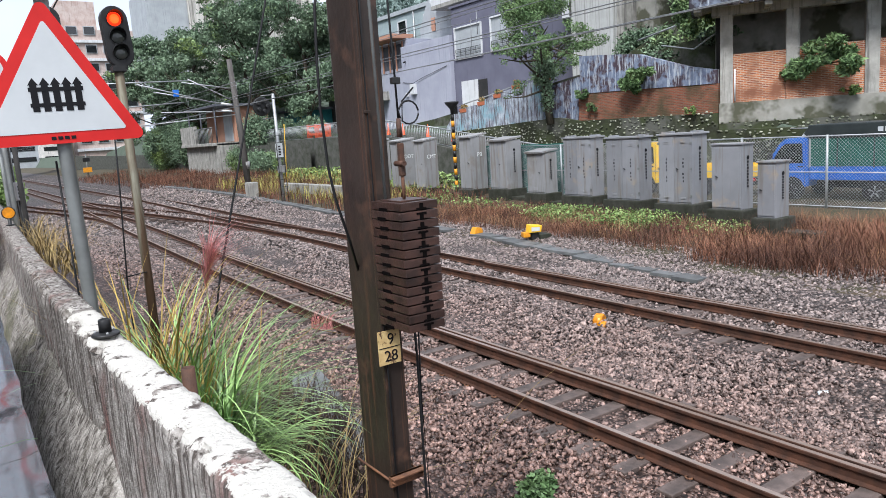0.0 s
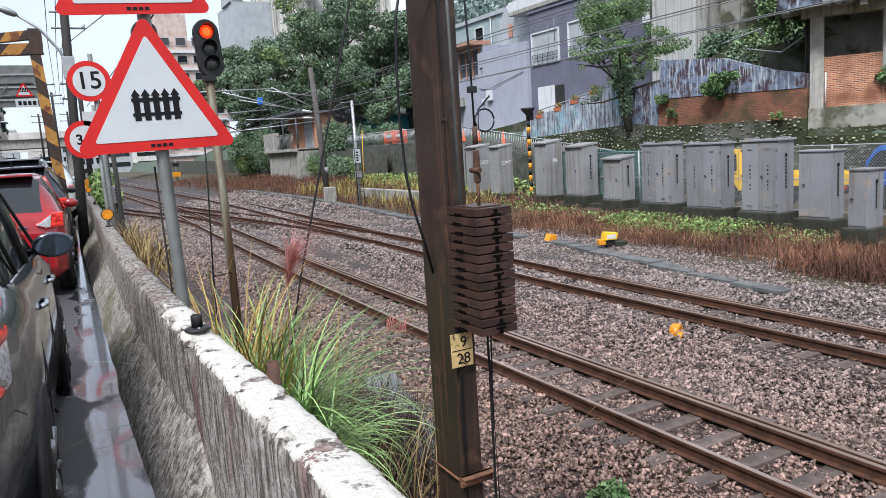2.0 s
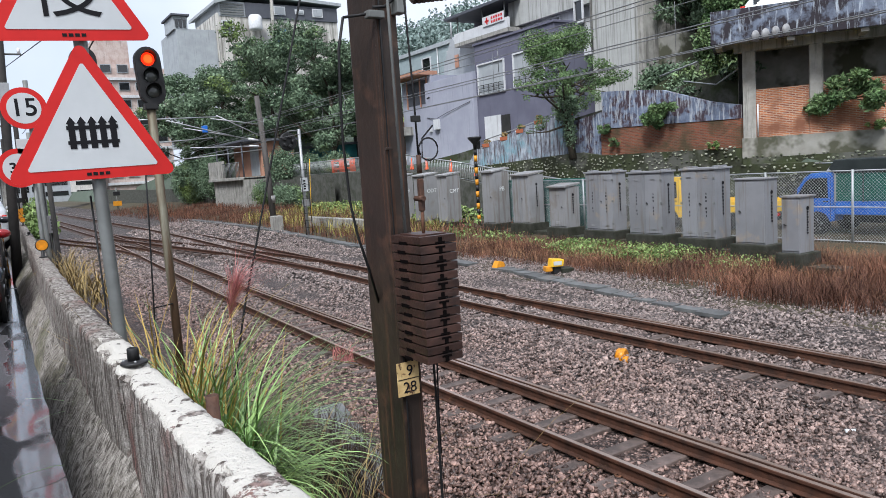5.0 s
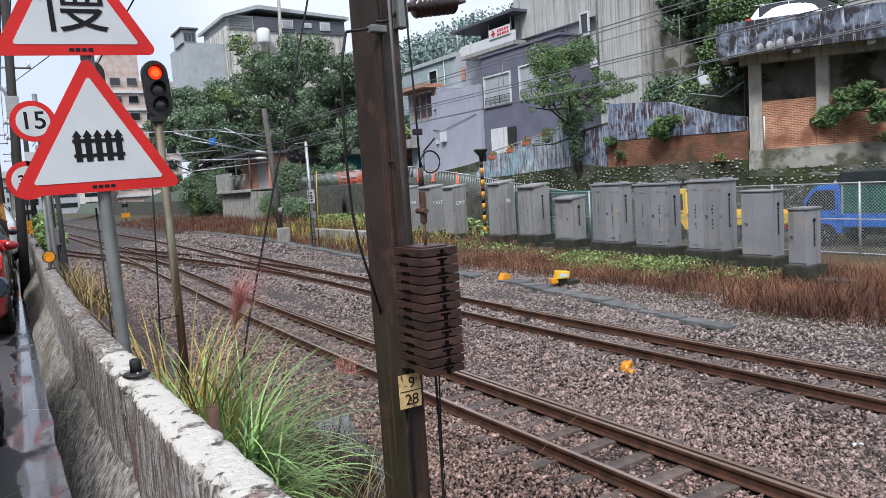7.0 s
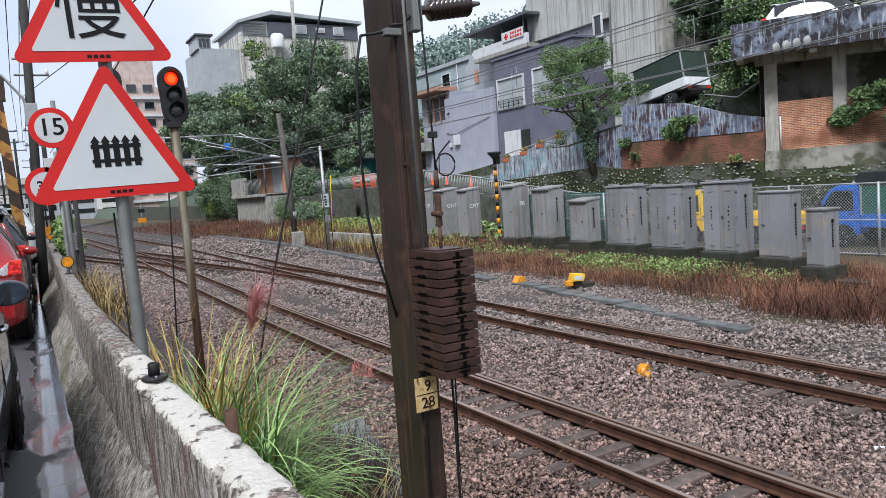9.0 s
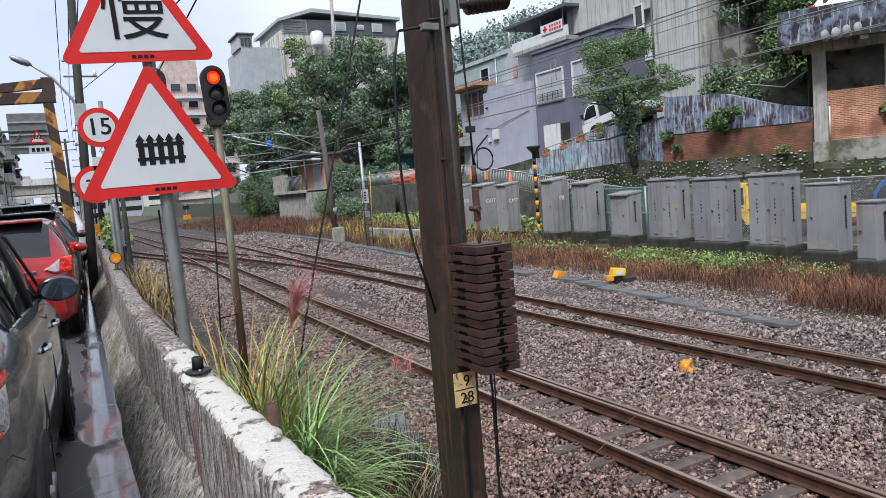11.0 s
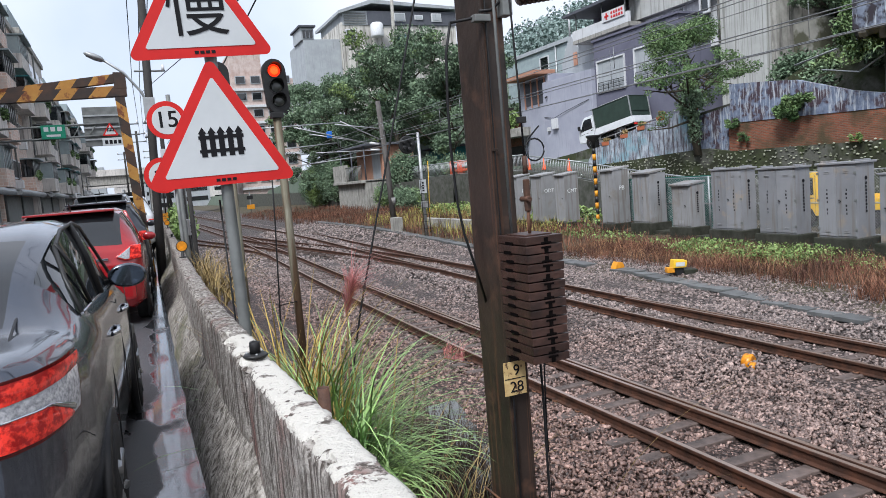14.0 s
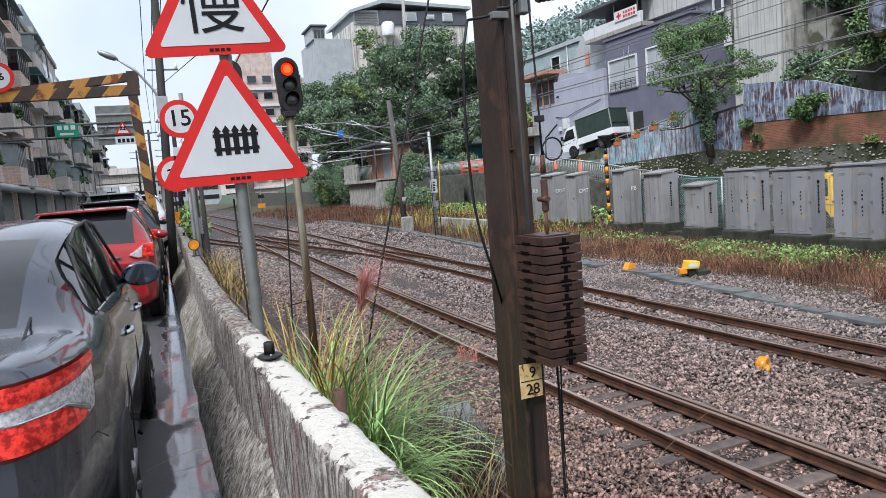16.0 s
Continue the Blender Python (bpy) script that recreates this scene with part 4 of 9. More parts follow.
# ---- tension mast with its counterweights, close to the wall ----
def build_mast():
    root = thing("catenary_mast", "dark brown painted steel overhead line mast streaked with rust", "mast")
    x0, x1, y0, y1 = 1.965, 2.10, 3.645, 3.995
    bm = bmesh.new()
    box(bm, x0, y0, -1.9, x1, y1, 4.6, 0.012)
    part("column", bm, M_STEEL_BROWN, root)
    bx("flange_lip", root, M_STEEL_BROWN, x0 - 0.004, y0 - 0.006, -1.9, x0 + 0.014, y0 + 0.02, 4.6, 0.003)
    rod("conduit", root, M_CABLE, [(x0 + 0.012, y0 - 0.016, 4.4), (x0 + 0.014, y0 - 0.016, 2.2), (x0 + 0.008, y0 - 0.017, 1.0), (x0 + 0.013, y0 - 0.016, 0.2), (x0 + 0.010, y0 - 0.016, -1.8)], 0.006)
    for zz in (1.0, 0.55, 1.75):
        bx("conduit_clip", root, M_STEEL_BROWN, x0 - 0.004, y0 - 0.026, zz, x0 + 0.030, y0 - 0.006, zz + 0.014, 0.002)
    # clamp band low down
    cl = thing_part("clamp", root)
    bx("clamp_band", cl, M_RUST, x0 - 0.04, y0 - 0.040, -0.44, x1 + 0.055, y0 - 0.012, -0.375, 0.004, "rusty angle-iron clamp")
    bx("clamp_band", cl, M_RUST, x0 - 0.04, y0 - 0.075, -0.385, x1 + 0.055, y0 - 0.012, -0.375, 0.002)
    for x in (x0 - 0.028, x1 + 0.042):
        rod("clamp_bolt", cl, M_RUST, [(x, y0 - 0.07, -0.405), (x, y1 + 0.04, -0.405)], 0.008)
    # number plate of the mast
    pl = thing_part("number_plate", root)
    bm = bmesh.new()
    box(bm, 1.915, y0 - 0.036, 0.312, 2.062, y0 - 0.031, 0.515, 0.002)
    part("plate", bm, M_PLATE, pl, "yellowed enamel plate")
    bx("rule", pl, M_INK, 1.92, y0 - 0.038, 0.411, 2.058, y0 - 0.0362, 0.416)
    up = Matrix.Rotation(radians(90), 4, 'X')
    text_part("numeral", "9", 0.092, M_INK, pl, Matrix.Translation((2.000, y0 - 0.0375, 0.460)) @ up)
    text_part("numeral", "28", 0.092, M_INK, pl, Matrix.Translation((1.996, y0 - 0.0375, 0.360)) @ up)
    # bracket, insulator and cable clamp near the top
    ins = thing_part("insulator", root)
    bx("bracket", ins, M_GALV_DULL, 2.06, 3.56, 2.50, 2.12, 3.64, 2.68, 0.006)
    bm = bmesh.new()
    prof = [(0.014, 0.0), (0.026, 0.02), (0.026, 0.07), (0.03, 0.08)]
    for i in range(9):
        h = 0.09 + i * 0.032
        prof += [(0.026, h), (0.068, h + 0.010), (0.066, h + 0.016), (0.028, h + 0.024)]
    prof += [(0.02, 0.40), (0.012, 0.46)]
    disc_turn(bm, prof, 20, Matrix.Translation((2.10, 3.60, 2.615)) @ Matrix.Rotation(radians(-14), 4, 'X') @ Matrix.Rotation(radians(80), 4, 'Y'))
    part("ribbed_porcelain", bm, M_PORC_BR, ins, "brown ribbed porcelain insulator")
    bx("cable_clamp", root, M_GALV_DULL, 1.90, 3.60, 2.475, 2.0, 3.66, 2.515, 0.006)
    rod("jumper_cable", root, M_CABLE, [(2.10, 3.63, 2.66), (2.06, 3.60, 2.58), (2.00, 3.60, 2.535), (1.93, 3.61, 2.53)], 0.009)
    # hanging cable beside the column
    rod("drop_cable", root, M_CABLE, [(1.80, 3.72, 2.49), (1.765, 3.73, 2.32), (1.755, 3.74, 2.05), (1.755, 3.75, 1.8), (1.77, 3.75, 1.47), (1.80, 3.75, 1.28), (1.86, 3.75, 1.06), (1.99, 3.9, 0.8)], 0.008)
    rod("drop_cable_tie", root, M_CABLE, [(1.80, 3.72, 2.49), (1.93, 3.62, 2.50)], 0.008)
    # down lead below the weights
    rod("down_lead", root, M_CABLE, [(2.13, 3.55, 0.62), (2.135, 3.55, 0.3), (2.13, 3.55, -0.5), (2.15, 3.57, -1.2), (2.13, 3.6, -1.9)], 0.008)
    rod("down_lead", root, M_CABLE, [(2.165, 3.56, 0.55), (2.15, 3.56, 0.1), (2.16, 3.56, -0.6), (2.19, 3.6, -1.85)], 0.005)


def thing_part(name, parent):
    e = new(name)
    e.empty_display_size = 0.1
    e.parent = parent
    return e


build_mast()


M_SLOT_SHADE = mat("slot_shade_black", (0.006, 0.005, 0.005), 1.0, spec=0.0)


def build_weights():
    root = thing("tension_weights", "stack of dark brown cast iron tension weights on a rod", "counterweight", m=pose(-0.047, 0, 0.032))
    x0, x1, y0, y1, zt = 1.985, 2.215, 3.285, 3.60, 1.235
    n, h = 14, 0.0505
    for i in range(n):
        a = zt - i * h
        dx, dy = random.uniform(-.004, .004), random.uniform(-.004, .004)
        bm = bmesh.new()
        # solid plate; black pads paint in the shade of a keyhole slot between lugs
        prism(bm, [(x0, 0), (x1, 0), (x1, -h + 0.007), (x0, -h + 0.007)], y0, y1, Matrix.Translation((dx, dy, a)), 0.003)
        w = part("weight", bm, M_WEIGHT, root)
        s = 0.016 if i % 2 else -0.006
        bx("lug_slot", w, M_SLOT_SHADE, x0 + 0.113 + dx, y0 - 0.0025 + dy, a - h + 0.004, x0 + 0.137 + dx, y0 + 0.004 + dy, a - 0.010)
        bx("lug_slot", w, M_SLOT_SHADE, x0 + 0.094 + dx, y0 - 0.003 + dy, a - h + 0.006 + 0.026 * (i % 2), x0 + 0.156 + dx, y0 + 0.004 + dy, a - h + 0.017 + 0.026 * (i % 2))
        bx("lug_slot", w, M_SLOT_SHADE, x0 - 0.003 + dx, y0 + 0.15 + s + dy, a - h + 0.0, x0 + 0.004 + dx, y0 + 0.235 + s + dy, a - h + 0.018)
    bx("top_plate", root, M_WEIGHT, x0 + 0.03, y0 + 0.05, zt, x1 - 0.03, y1 - 0.05, zt + 0.008, 0.002)
    cx, cy = 2.105, 3.44
    rod("hanger_rod", root, M_RUST, [(cx, cy, zt), (cx, cy, zt + 0.16)], 0.010)
    tb = thing_part("turnbuckle", root)
    bm = bmesh.new()
    box(bm, cx - 0.016, cy - 0.015, zt + 0.13, cx + 0.016, cy + 0.015, zt + 0.31, 0.008)
    part("turnbuckle_body", bm, M_CLEVIS, tb, "rusty clevis")
    rod("turnbuckle_pin", tb, M_CLEVIS, [(cx - 0.01, cy - 0.045, zt + 0.20), (cx - 0.01, cy + 0.045, zt + 0.20)], 0.015, 12)
    rod("turnbuckle_neck", tb, M_CLEVIS, [(cx, cy, zt + 0.34), (cx, cy, zt + 0.44)], 0.016, 10, 0.012)
    rod("hanger_wire", root, M_CABLE, [(cx, cy, zt + 0.42), (cx - 0.006, cy, zt + 0.8), (2.055, 3.45, 3.4), (2.03, 3.46, 4.5)], 0.006)
    bx("wire_clamp", root, M_BLACK, cx - 0.028, cy - 0.015, zt + 0.62, cx + 0.022, cy + 0.015, zt + 0.655, 0.004)
    pts = [(cx + 0.005, cy, zt + 0.46)]
    for k in range(15):
        a = math.pi * 1.15 - k * 2 * math.pi / 14 * 0.95
        pts.append((cx + 0.065 + 0.062 * math.cos(a), cy - 0.005, zt + 0.47 + 0.062 * math.sin(a)))
    rod("wire_tail", root, M_CABLE, pts + [(cx + 0.03, cy, zt + 0.53), (cx + 0.10, cy - 0.01, zt + 0.60)], 0.005)
    rod("guide_rod", root, M_GALV_DULL, [(2.045, 3.54, zt - 0.02), (2.035, 3.54, 2.6), (2.02, 3.55, 4.4)], 0.009)


build_weights()

# guy wire from the mast's top down to the ground beyond the grass
gw = thing("guy_wire", "thin black guy wire running from mast top to ground", "wire")
rod("strand", gw, M_CABLE, [(3.62, 6.5, 6.4), (2.78, 6.5, 3.45), (2.36, 6.5, 1.95), (1.93, 6.5, 0.45), (1.62, 6.5, -0.9), (1.5, 6.5, -1.5)], 0.010)
rod("guy_rod", gw, M_RUST, [(1.56, 6.5, -1.2), (1.46, 6.5, -1.6)], 0.014)


# ---- signs and signals along the wall ----
def tri_shape(s, r, inset=0.0):
    """A rounded triangle, apex up, centred on its base line's middle."""
    h = s * math.sqrt(3) / 2
    c = [(-s / 2, 0), (s / 2, 0), (0, h)]
    cen = (0, h / 3)
    out = []
    for i, (x, z) in enumerate(c):
        d = math.hypot(x - cen[0], z - cen[1])
        k = (d - 2 * inset - 2 * r) / d
        px_, pz = cen[0] + (x - cen[0]) * k, cen[1] + (z - cen[1]) * k
        a0 = math.atan2(z - cen[1], x - cen[0])
        for q in range(-3, 4):
            a = a0 + q * radians(20)
            out.append((px_ + r * math.cos(a), pz + r * math.sin(a)))
    return out


def warning_sign(parent, m, s, kind_):
    pl = thing_part("warning_plate", parent)
    pl.matrix_basis = m
    bm = bmesh.new()
    prism(bm, tri_shape(s, 0.035), 0.0, 0.004)
    part("red_border", bm, M_RED, pl, "red reflective border")
    bm = bmesh.new()
    prism(bm, tri_shape(s, 0.012, 0.062), -0.003, 0.0005)
    part("white_field", bm, M_WHITE, pl, "white reflective field")
    up = Matrix.Rotation(radians(90), 4, 'X')
    if kind_ == "fence":
        ic = thing_part("fence_symbol", pl)
        z0 = 0.178
        for i in range(5):
            x = 0.012 + (-0.122 + i * 0.061) * 0.90
            bm = bmesh.new()
            prism(bm, [(x - 0.017, z0), (x + 0.017, z0), (x + 0.017, z0 + 0.142), (x + 0.026, z0 + 0.142), (x, z0 + 0.182), (x - 0.026, z0 + 0.142), (x - 0.017, z0 + 0.142)], -0.0055, -0.0032)
            part("picket", bm, M_INK, ic)
        for za, zb in ((z0 + 0.025, z0 + 0.045), (z0 + 0.108, z0 + 0.130)):
            bx("fence_bar", ic, M_INK, -0.124, -0.0062, za, 0.148, -0.0042, zb)
    else:
        text_part("slow_character", "慢", 0.375, M_INK, pl, Matrix.Translation((0.0, -0.005, 0.275)) @ up)
    for i in range(4):
        bx("small_print", pl, M_INK, -0.05 + i * 0.033, -0.0025, 0.022, -0.026 + i * 0.033, -0.0008, 0.040)
    bx("back_rail", pl, M_GALV_DULL, -0.22, 0.004, 0.16, 0.22, 0.022, 0.19)


def build_sign_post():
    root = thing("level_crossing_sign", "two red-bordered triangular warning signs on a galvanised post", "road sign")
    bm = bmesh.new()
    tube(bm, [(0.655, 4.70, -0.9), (0.625, 4.69, 0.6), (0.60, 4.68, 1.8), (0.575, 4.67, 3.6)], 0.038, 14)
    part("post", bm, M_GALV_DULL, root, "grey galvanised post, slightly leaning")
    warning_sign(root, Matrix.Translation((0.588, 4.622, 1.694)) @ Matrix.Rotation(radians(-1.2), 4, 'Y'), 0.915, "fence")
    warning_sign(root, Matrix.Translation((0.545, 4.612, 2.475)) @ Matrix.Rotation(radians(-2.5), 4, 'Y'), 0.875, "slow")
    rod("cable", root, M_CABLE, [(0.61, 4.74, -0.8), (0.575, 4.74, 0.6), (0.555, 4.73, 1.6)], 0.006)


build_sign_post()


def build_signal():
    root = thing("crossing_signal", "black three-lamp signal showing red, on a rusty pipe", "traffic light")
    m = pose(1.86, 9.2, 0)
    root.matrix_basis = m
    bm = bmesh.new()
    tube(bm, [(0.03, 0, -1.6), (0.02, 0, 0.4), (0.0, 0, 2.62)], 0.052, 12)
    part("pipe", bm, M_PIPE, root, "pale green pipe, rusty towards its foot")
    bx("collar", root, M_BLACK, -0.075, -0.075, 2.55, 0.075, 0.075, 2.62, 0.01)
    hd = thing_part("lamp_head", root)
    hd.matrix_basis = Matrix.Translation((0.02, -0.03, 2.94)) @ Matrix.Rotation(radians(-4), 4, 'Y') @ Matrix.Diagonal((0.88, 0.88, 0.90, 1))
    bm = bmesh.new()
    shape = [(0.165 * math.cos(a), 0.215 + 0.165 * math.sin(a)) for a in [math.pi * k / 10 for k in range(11)]] + [(0.165 * math.cos(a), -0.215 + 0.165 * math.sin(a)) for a in [math.pi + math.pi * k / 10 for k in range(11)]]
    prism(bm, shape, -0.05, 0.09, bevel=0.01)
    part("housing", bm, M_BLACK, hd, "black lamp housing")
    for i, (z, ml) in enumerate(((0.215, M_LAMP_RED), (0.0, M_LENS_OFF), (-0.20, M_LENS_OFF))):
        face = Matrix.Translation((0, -0.05, z)) @ Matrix.Rotation(radians(90), 4, 'X')
        bm = bmesh.new()
        disc_turn(bm, [(0.088, 0.0), (0.080, 0.012), (0.05, 0.022), (0.02, 0.026)], 24, face)
        lens = part("lens", bm, ml, hd, "glowing red lens" if i == 0 else "dark unlit lens")
        if i == 0:
            bm = bmesh.new()
            disc_turn(bm, [(0.058, 0.020), (0.04, 0.030), (0.01, 0.034)], 20, face)
            part("lamp_core", bm, M_LAMP_CORE, lens)
        bm = bmesh.new()
        ring = [[bm.verts.new((r * math.cos(a), -0.05 - d * (0.35 + 0.65 * math.sin(a) if math.sin(a) > -0.4 else 0.1), z + r * math.sin(a))) for a in [radians(-60 + 300 * k / 18) for k in range(19)]] for r, d in ((0.094, 0.0), (0.098, 0.15), (0.104, 0.15), (0.102, 0.0))]
        for a, b in zip(ring, ring[1:]):
            for k in range(18):
                bm.faces.new((a[k], a[k + 1], b[k + 1], b[k]))
        part("visor", bm, M_BLACK, hd)
    # second head of the pair, seen behind the warning sign
    root2 = thing("crossing_signal", "black rounded lamp housing behind the warning signs", "traffic light", m=pose(1.22, 9.5, 0))
    rod("pipe", root2, M_PIPE, [(0.08, 0.1, -1.5), (0.06, 0.1, 3.0)], 0.045, 10)
    bm = bmesh.new()
    prism(bm, shape, -0.05, 0.09, Matrix.Translation((0.0, 0.0, 2.98)) @ Matrix.Diagonal((0.88, 1, 0.88, 1)), 0.01)
    part("housing", bm, M_BLACK, root2)


M_PIPE = mat("weathered_pipe", (0.20, 0.195, 0.15), 0.6, (0.12, 0.10, 0.065), 1.2, metal=0.2, bump=0.2, streak=((0.075, 0.045, 0.025), 0.47, (5, 5, 0.35)))
build_signal()


def round_sign(parent, c, r, body, tsize, tilt=0.0, bold=0.006):
    pl = thing_part("limit_plate", parent)
    pl.matrix_basis = Matrix.Translation(c) @ Matrix.Rotation(radians(tilt), 4, 'Y')
    face = Matrix.Rotation(radians(90), 4, 'X')
    bm = bmesh.new()
    disc_turn(bm, [(r, -0.004), (r, 0.0)], 40, face)
    part("red_ring", bm, M_RED, pl, "red ring")
    bm = bmesh.new()
    disc_turn(bm, [(r * 0.74, 0.0005), (r * 0.74, 0.003)], 40, face)
    part("white_field", bm, M_WHITE, pl, "white field")
    text_part("limit_figure", body, tsize, M_INK, pl, Matrix.Translation((0, -0.0035, 0)) @ face, bold=bold)


def build_round_signs():
    root = thing("speed_limit_sign", "round red-ringed speed limit sign on a grey post", "road sign", "round limit signs")
    round_sign(root, (0.722, 12.2, 2.895), 0.30, "15", 0.36, -2, 0.004)
    rod("post", root, M_GALV_DULL, [(0.84, 12.26, -0.9), (0.78, 12.26, 3.3)], 0.035, 10)
    root = thing("height_limit_sign", "round red-ringed height limit sign on a grey post", "road sign", "round limit signs")
    round_sign(root, (0.60, 12.9, 2.06), 0.30, "3.6", 0.22, -3)
    rod("post", root, M_GALV_DULL, [(0.80, 12.96, -0.9), (0.78, 12.96, 2.6)], 0.03, 10)
    bx("info_plate", root, M_WHITE, 0.60, 12.90, 2.12, 0.92, 12.92, 2.50, 0.005, "small white plate")


build_round_signs()


def striped_beam(root, p0, p1, half, n, name):
    """A square steel beam in slanting black and yellow bands."""
    p0, p1 = Vector(p0), Vector(p1)
    d = p1 - p0
    ln = d.length
    t = d.normalized()
    side = Vector((0, 1, 0)) if abs(t.y) < 0.9 else Vector((1, 0, 0))
    up = side.cross(t).normalized() * -1
    step = ln / n
    for i in range(n):
        bm = bmesh.new()
        a0, a1 = i * step, (i + 1) * step
        sl = half * 0.9
        vs = []
        for a in (a0, a1):
            for su, sv in ((-1, -1), (1, -1), (1, 1), (-1, 1)):
                k = a + (sl * su if 0 < a < ln - 1e-4 else 0)
                vs.append(bm.verts.new(p0 + t * k + up * half * su + side * half * sv))
        for q in ((0, 1, 5, 4), (1, 2, 6, 5), (2, 3, 7, 6), (3, 0, 4, 7), (3, 2, 1, 0), (4, 5, 6, 7)):
            bm.faces.new([vs[k] for k in q])
        bmesh.ops.recalc_face_normals(bm, faces=bm.faces)
        part(name, bm, M_GATE if i % 2 else M_GATE_BLK, root)


def build_gate():
    root = thing("height_limit_gate", "rusty black and yellow striped steel height limit gate over the road", "gate")
    y = 17.5
    striped_beam(root, (0.32, y, -0.2), (0.10, y, 4.16), 0.10, 13, "post_band")
    striped_beam(root, (0.26, y, 4.12), (-7.6, y, 3.84), 0.11, 23, "beam_band")
    striped_beam(root, (0.22, y + 0.02, 4.42), (-2.4, y + 0.02, 4.10), 0.09, 8, "brace_band")
    bx("brace_end", root, M_GATE_BLK, 0.02, y - 0.112, 4.16, 0.27, y + 0.112, 4.52, 0.01)
    striped_beam(root, (-7.5, y, -0.2), (-7.5, y, 3.9), 0.10, 12, "post_band")
    round_sign(root, (-2.42, y - 0.16, 4.42), 0.31, "3.6", 0.20, -3)


build_gate()


def build_lamp_pole():
    root = thing("street_lamp", "dark utility pole with a curved street lamp arm", "street lamp")
    x, y = 0.62, 16.0
    rod("pole", root, M_BLACKPOLE, [(x - 0.16, y, -0.6), (x - 0.04, y, 2.0), (x + 0.15, y, 7.0)], 0.095, 14, 0.075)
    rod("arm", root, M_GALV, [(x + 0.02, y - 0.1, 3.45), (x - 0.10, y - 0.12, 3.85), (x - 0.40, y - 0.15, 4.25), (x - 0.75, y - 0.2, 4.50)], 0.025, 10)
    bm = bmesh.new()
    disc_turn(bm, [(0.02, 0.0), (0.075, 0.05), (0.095, 0.18), (0.075, 0.32), (0.02, 0.38)], 14, Matrix.Translation((x - 0.72, y - 0.2, 4.48)) @ Matrix.Rotation(radians(-66), 4, 'Y') @ Matrix.Diagonal((0.7, 1.2, 1, 1)))
    part("lantern", bm, M_GALV, root, "pale cobra-head lantern")
    bx("control_box", root, M_GALV, x - 0.10, y - 0.24, 3.32, x + 0.12, y - 0.12, 3.74, 0.01)
    for z in (4.3, 4.6):
        rod("crossarm", root, M_GALV_DULL, [(x - 0.2, y, z), (x + 0.40, y, z)], 0.02, 6)
        rod("pin_insulator", root, M_PORC, [(x + 0.36, y, z), (x + 0.36, y, z + 0.12)], 0.03, 8)


M_BLACKPOLE = mat("tarred_pole", (0.022, 0.021, 0.020), 0.8, (0.035, 0.032, 0.03), 6, bump=0.3)
build_lamp_pole()

# small posts in the verge behind the wall
for (xa, ya, h, r, mm, lab) in ((1.02, 13.5, 1.9, 0.040, M_BLACKPOLE, "old dark post"), (0.90, 14.8, 2.4, 0.030, M_GALV_DULL, "grey steel post"), (1.22, 18.2, 3.1, 0.05, M_BLACKPOLE, "dark round post"), (1.5, 22.0, 3.0, 0.06, M_GALV_DULL, "grey steel post")):
    bm = bmesh.new()
    tube(bm, [(xa + 0.03, ya, -1.2), (xa, ya, h)], r, 10)
    solid("verge_post", bm, mm, lab + " in the verge behind the wall", "post", "posts in the verge")


def build_marker():
    root = thing("trackside_marker", "small white notice box on a dark post beside the track", "sign", m=pose(1.10, 15.0, 0.42))
    rod("post", root, M_BLACK, [(0.04, 0, -1.7), (0, 0, 0.55)], 0.03, 8)
    bx("box", root, M_CAB_LT, -0.085, -0.07, 0.50, 0.085, 0.05, 0.82, 0.01)
    for i in range(4):
        bx("writing", root, M_INK, -0.02, -0.073, 0.55 + i * 0.06, 0.02, -0.0705, 0.585 + i * 0.06)


build_marker()
rod_ = thing("pipe_stub", "short rusty pipe stub behind the wall", "pipe", m=pose(0.67, 2.83, 0))
bm = bmesh.new()
disc_turn(bm, [(0.026, -1.0), (0.026, 0.80), (0.021, 0.80), (0.019, 0.70)], 16)
part("pipe", bm, M_CLEVIS, rod_)
hose = thing("signal_cable", "thin black cable hanging beside the signal pipe", "cable")
rod("strand", hose, M_CABLE, [(1.62, 9.0, -1.4), (1.60, 9.0, 0.0), (1.66, 9.0, 1.2), (1.70, 9.0, 2.3)], 0.010, 6)
for z in (-0.6, 0.2):
    rod("tie", hose, M_CABLE, [(1.60, 9.0, z), (1.86, 9.15, z)], 0.008, 6)


# ---- vehicles in the street ----
def catmull(rows, sub):
    rows = np.array(rows, float)
    out = []
    for i in range(len(rows) - 1):
        p0, p1, p2, p3 = rows[max(i - 1, 0)], rows[i], rows[i + 1], rows[min(i + 2, len(rows) - 1)]
        for k in range(sub):
            t = k / sub
            q = 0.5 * ((2 * p1) + (p2 - p0) * t + (2 * p0 - 5 * p1 + 4 * p2 - p3) * t * t + (3 * p1 - p0 - 3 * p2 + p3) * t ** 3)
            q[0] = p1[0] + (p2[0] - p1[0]) * t
            out.append(q)
    out.append(rows[-1])
    return out


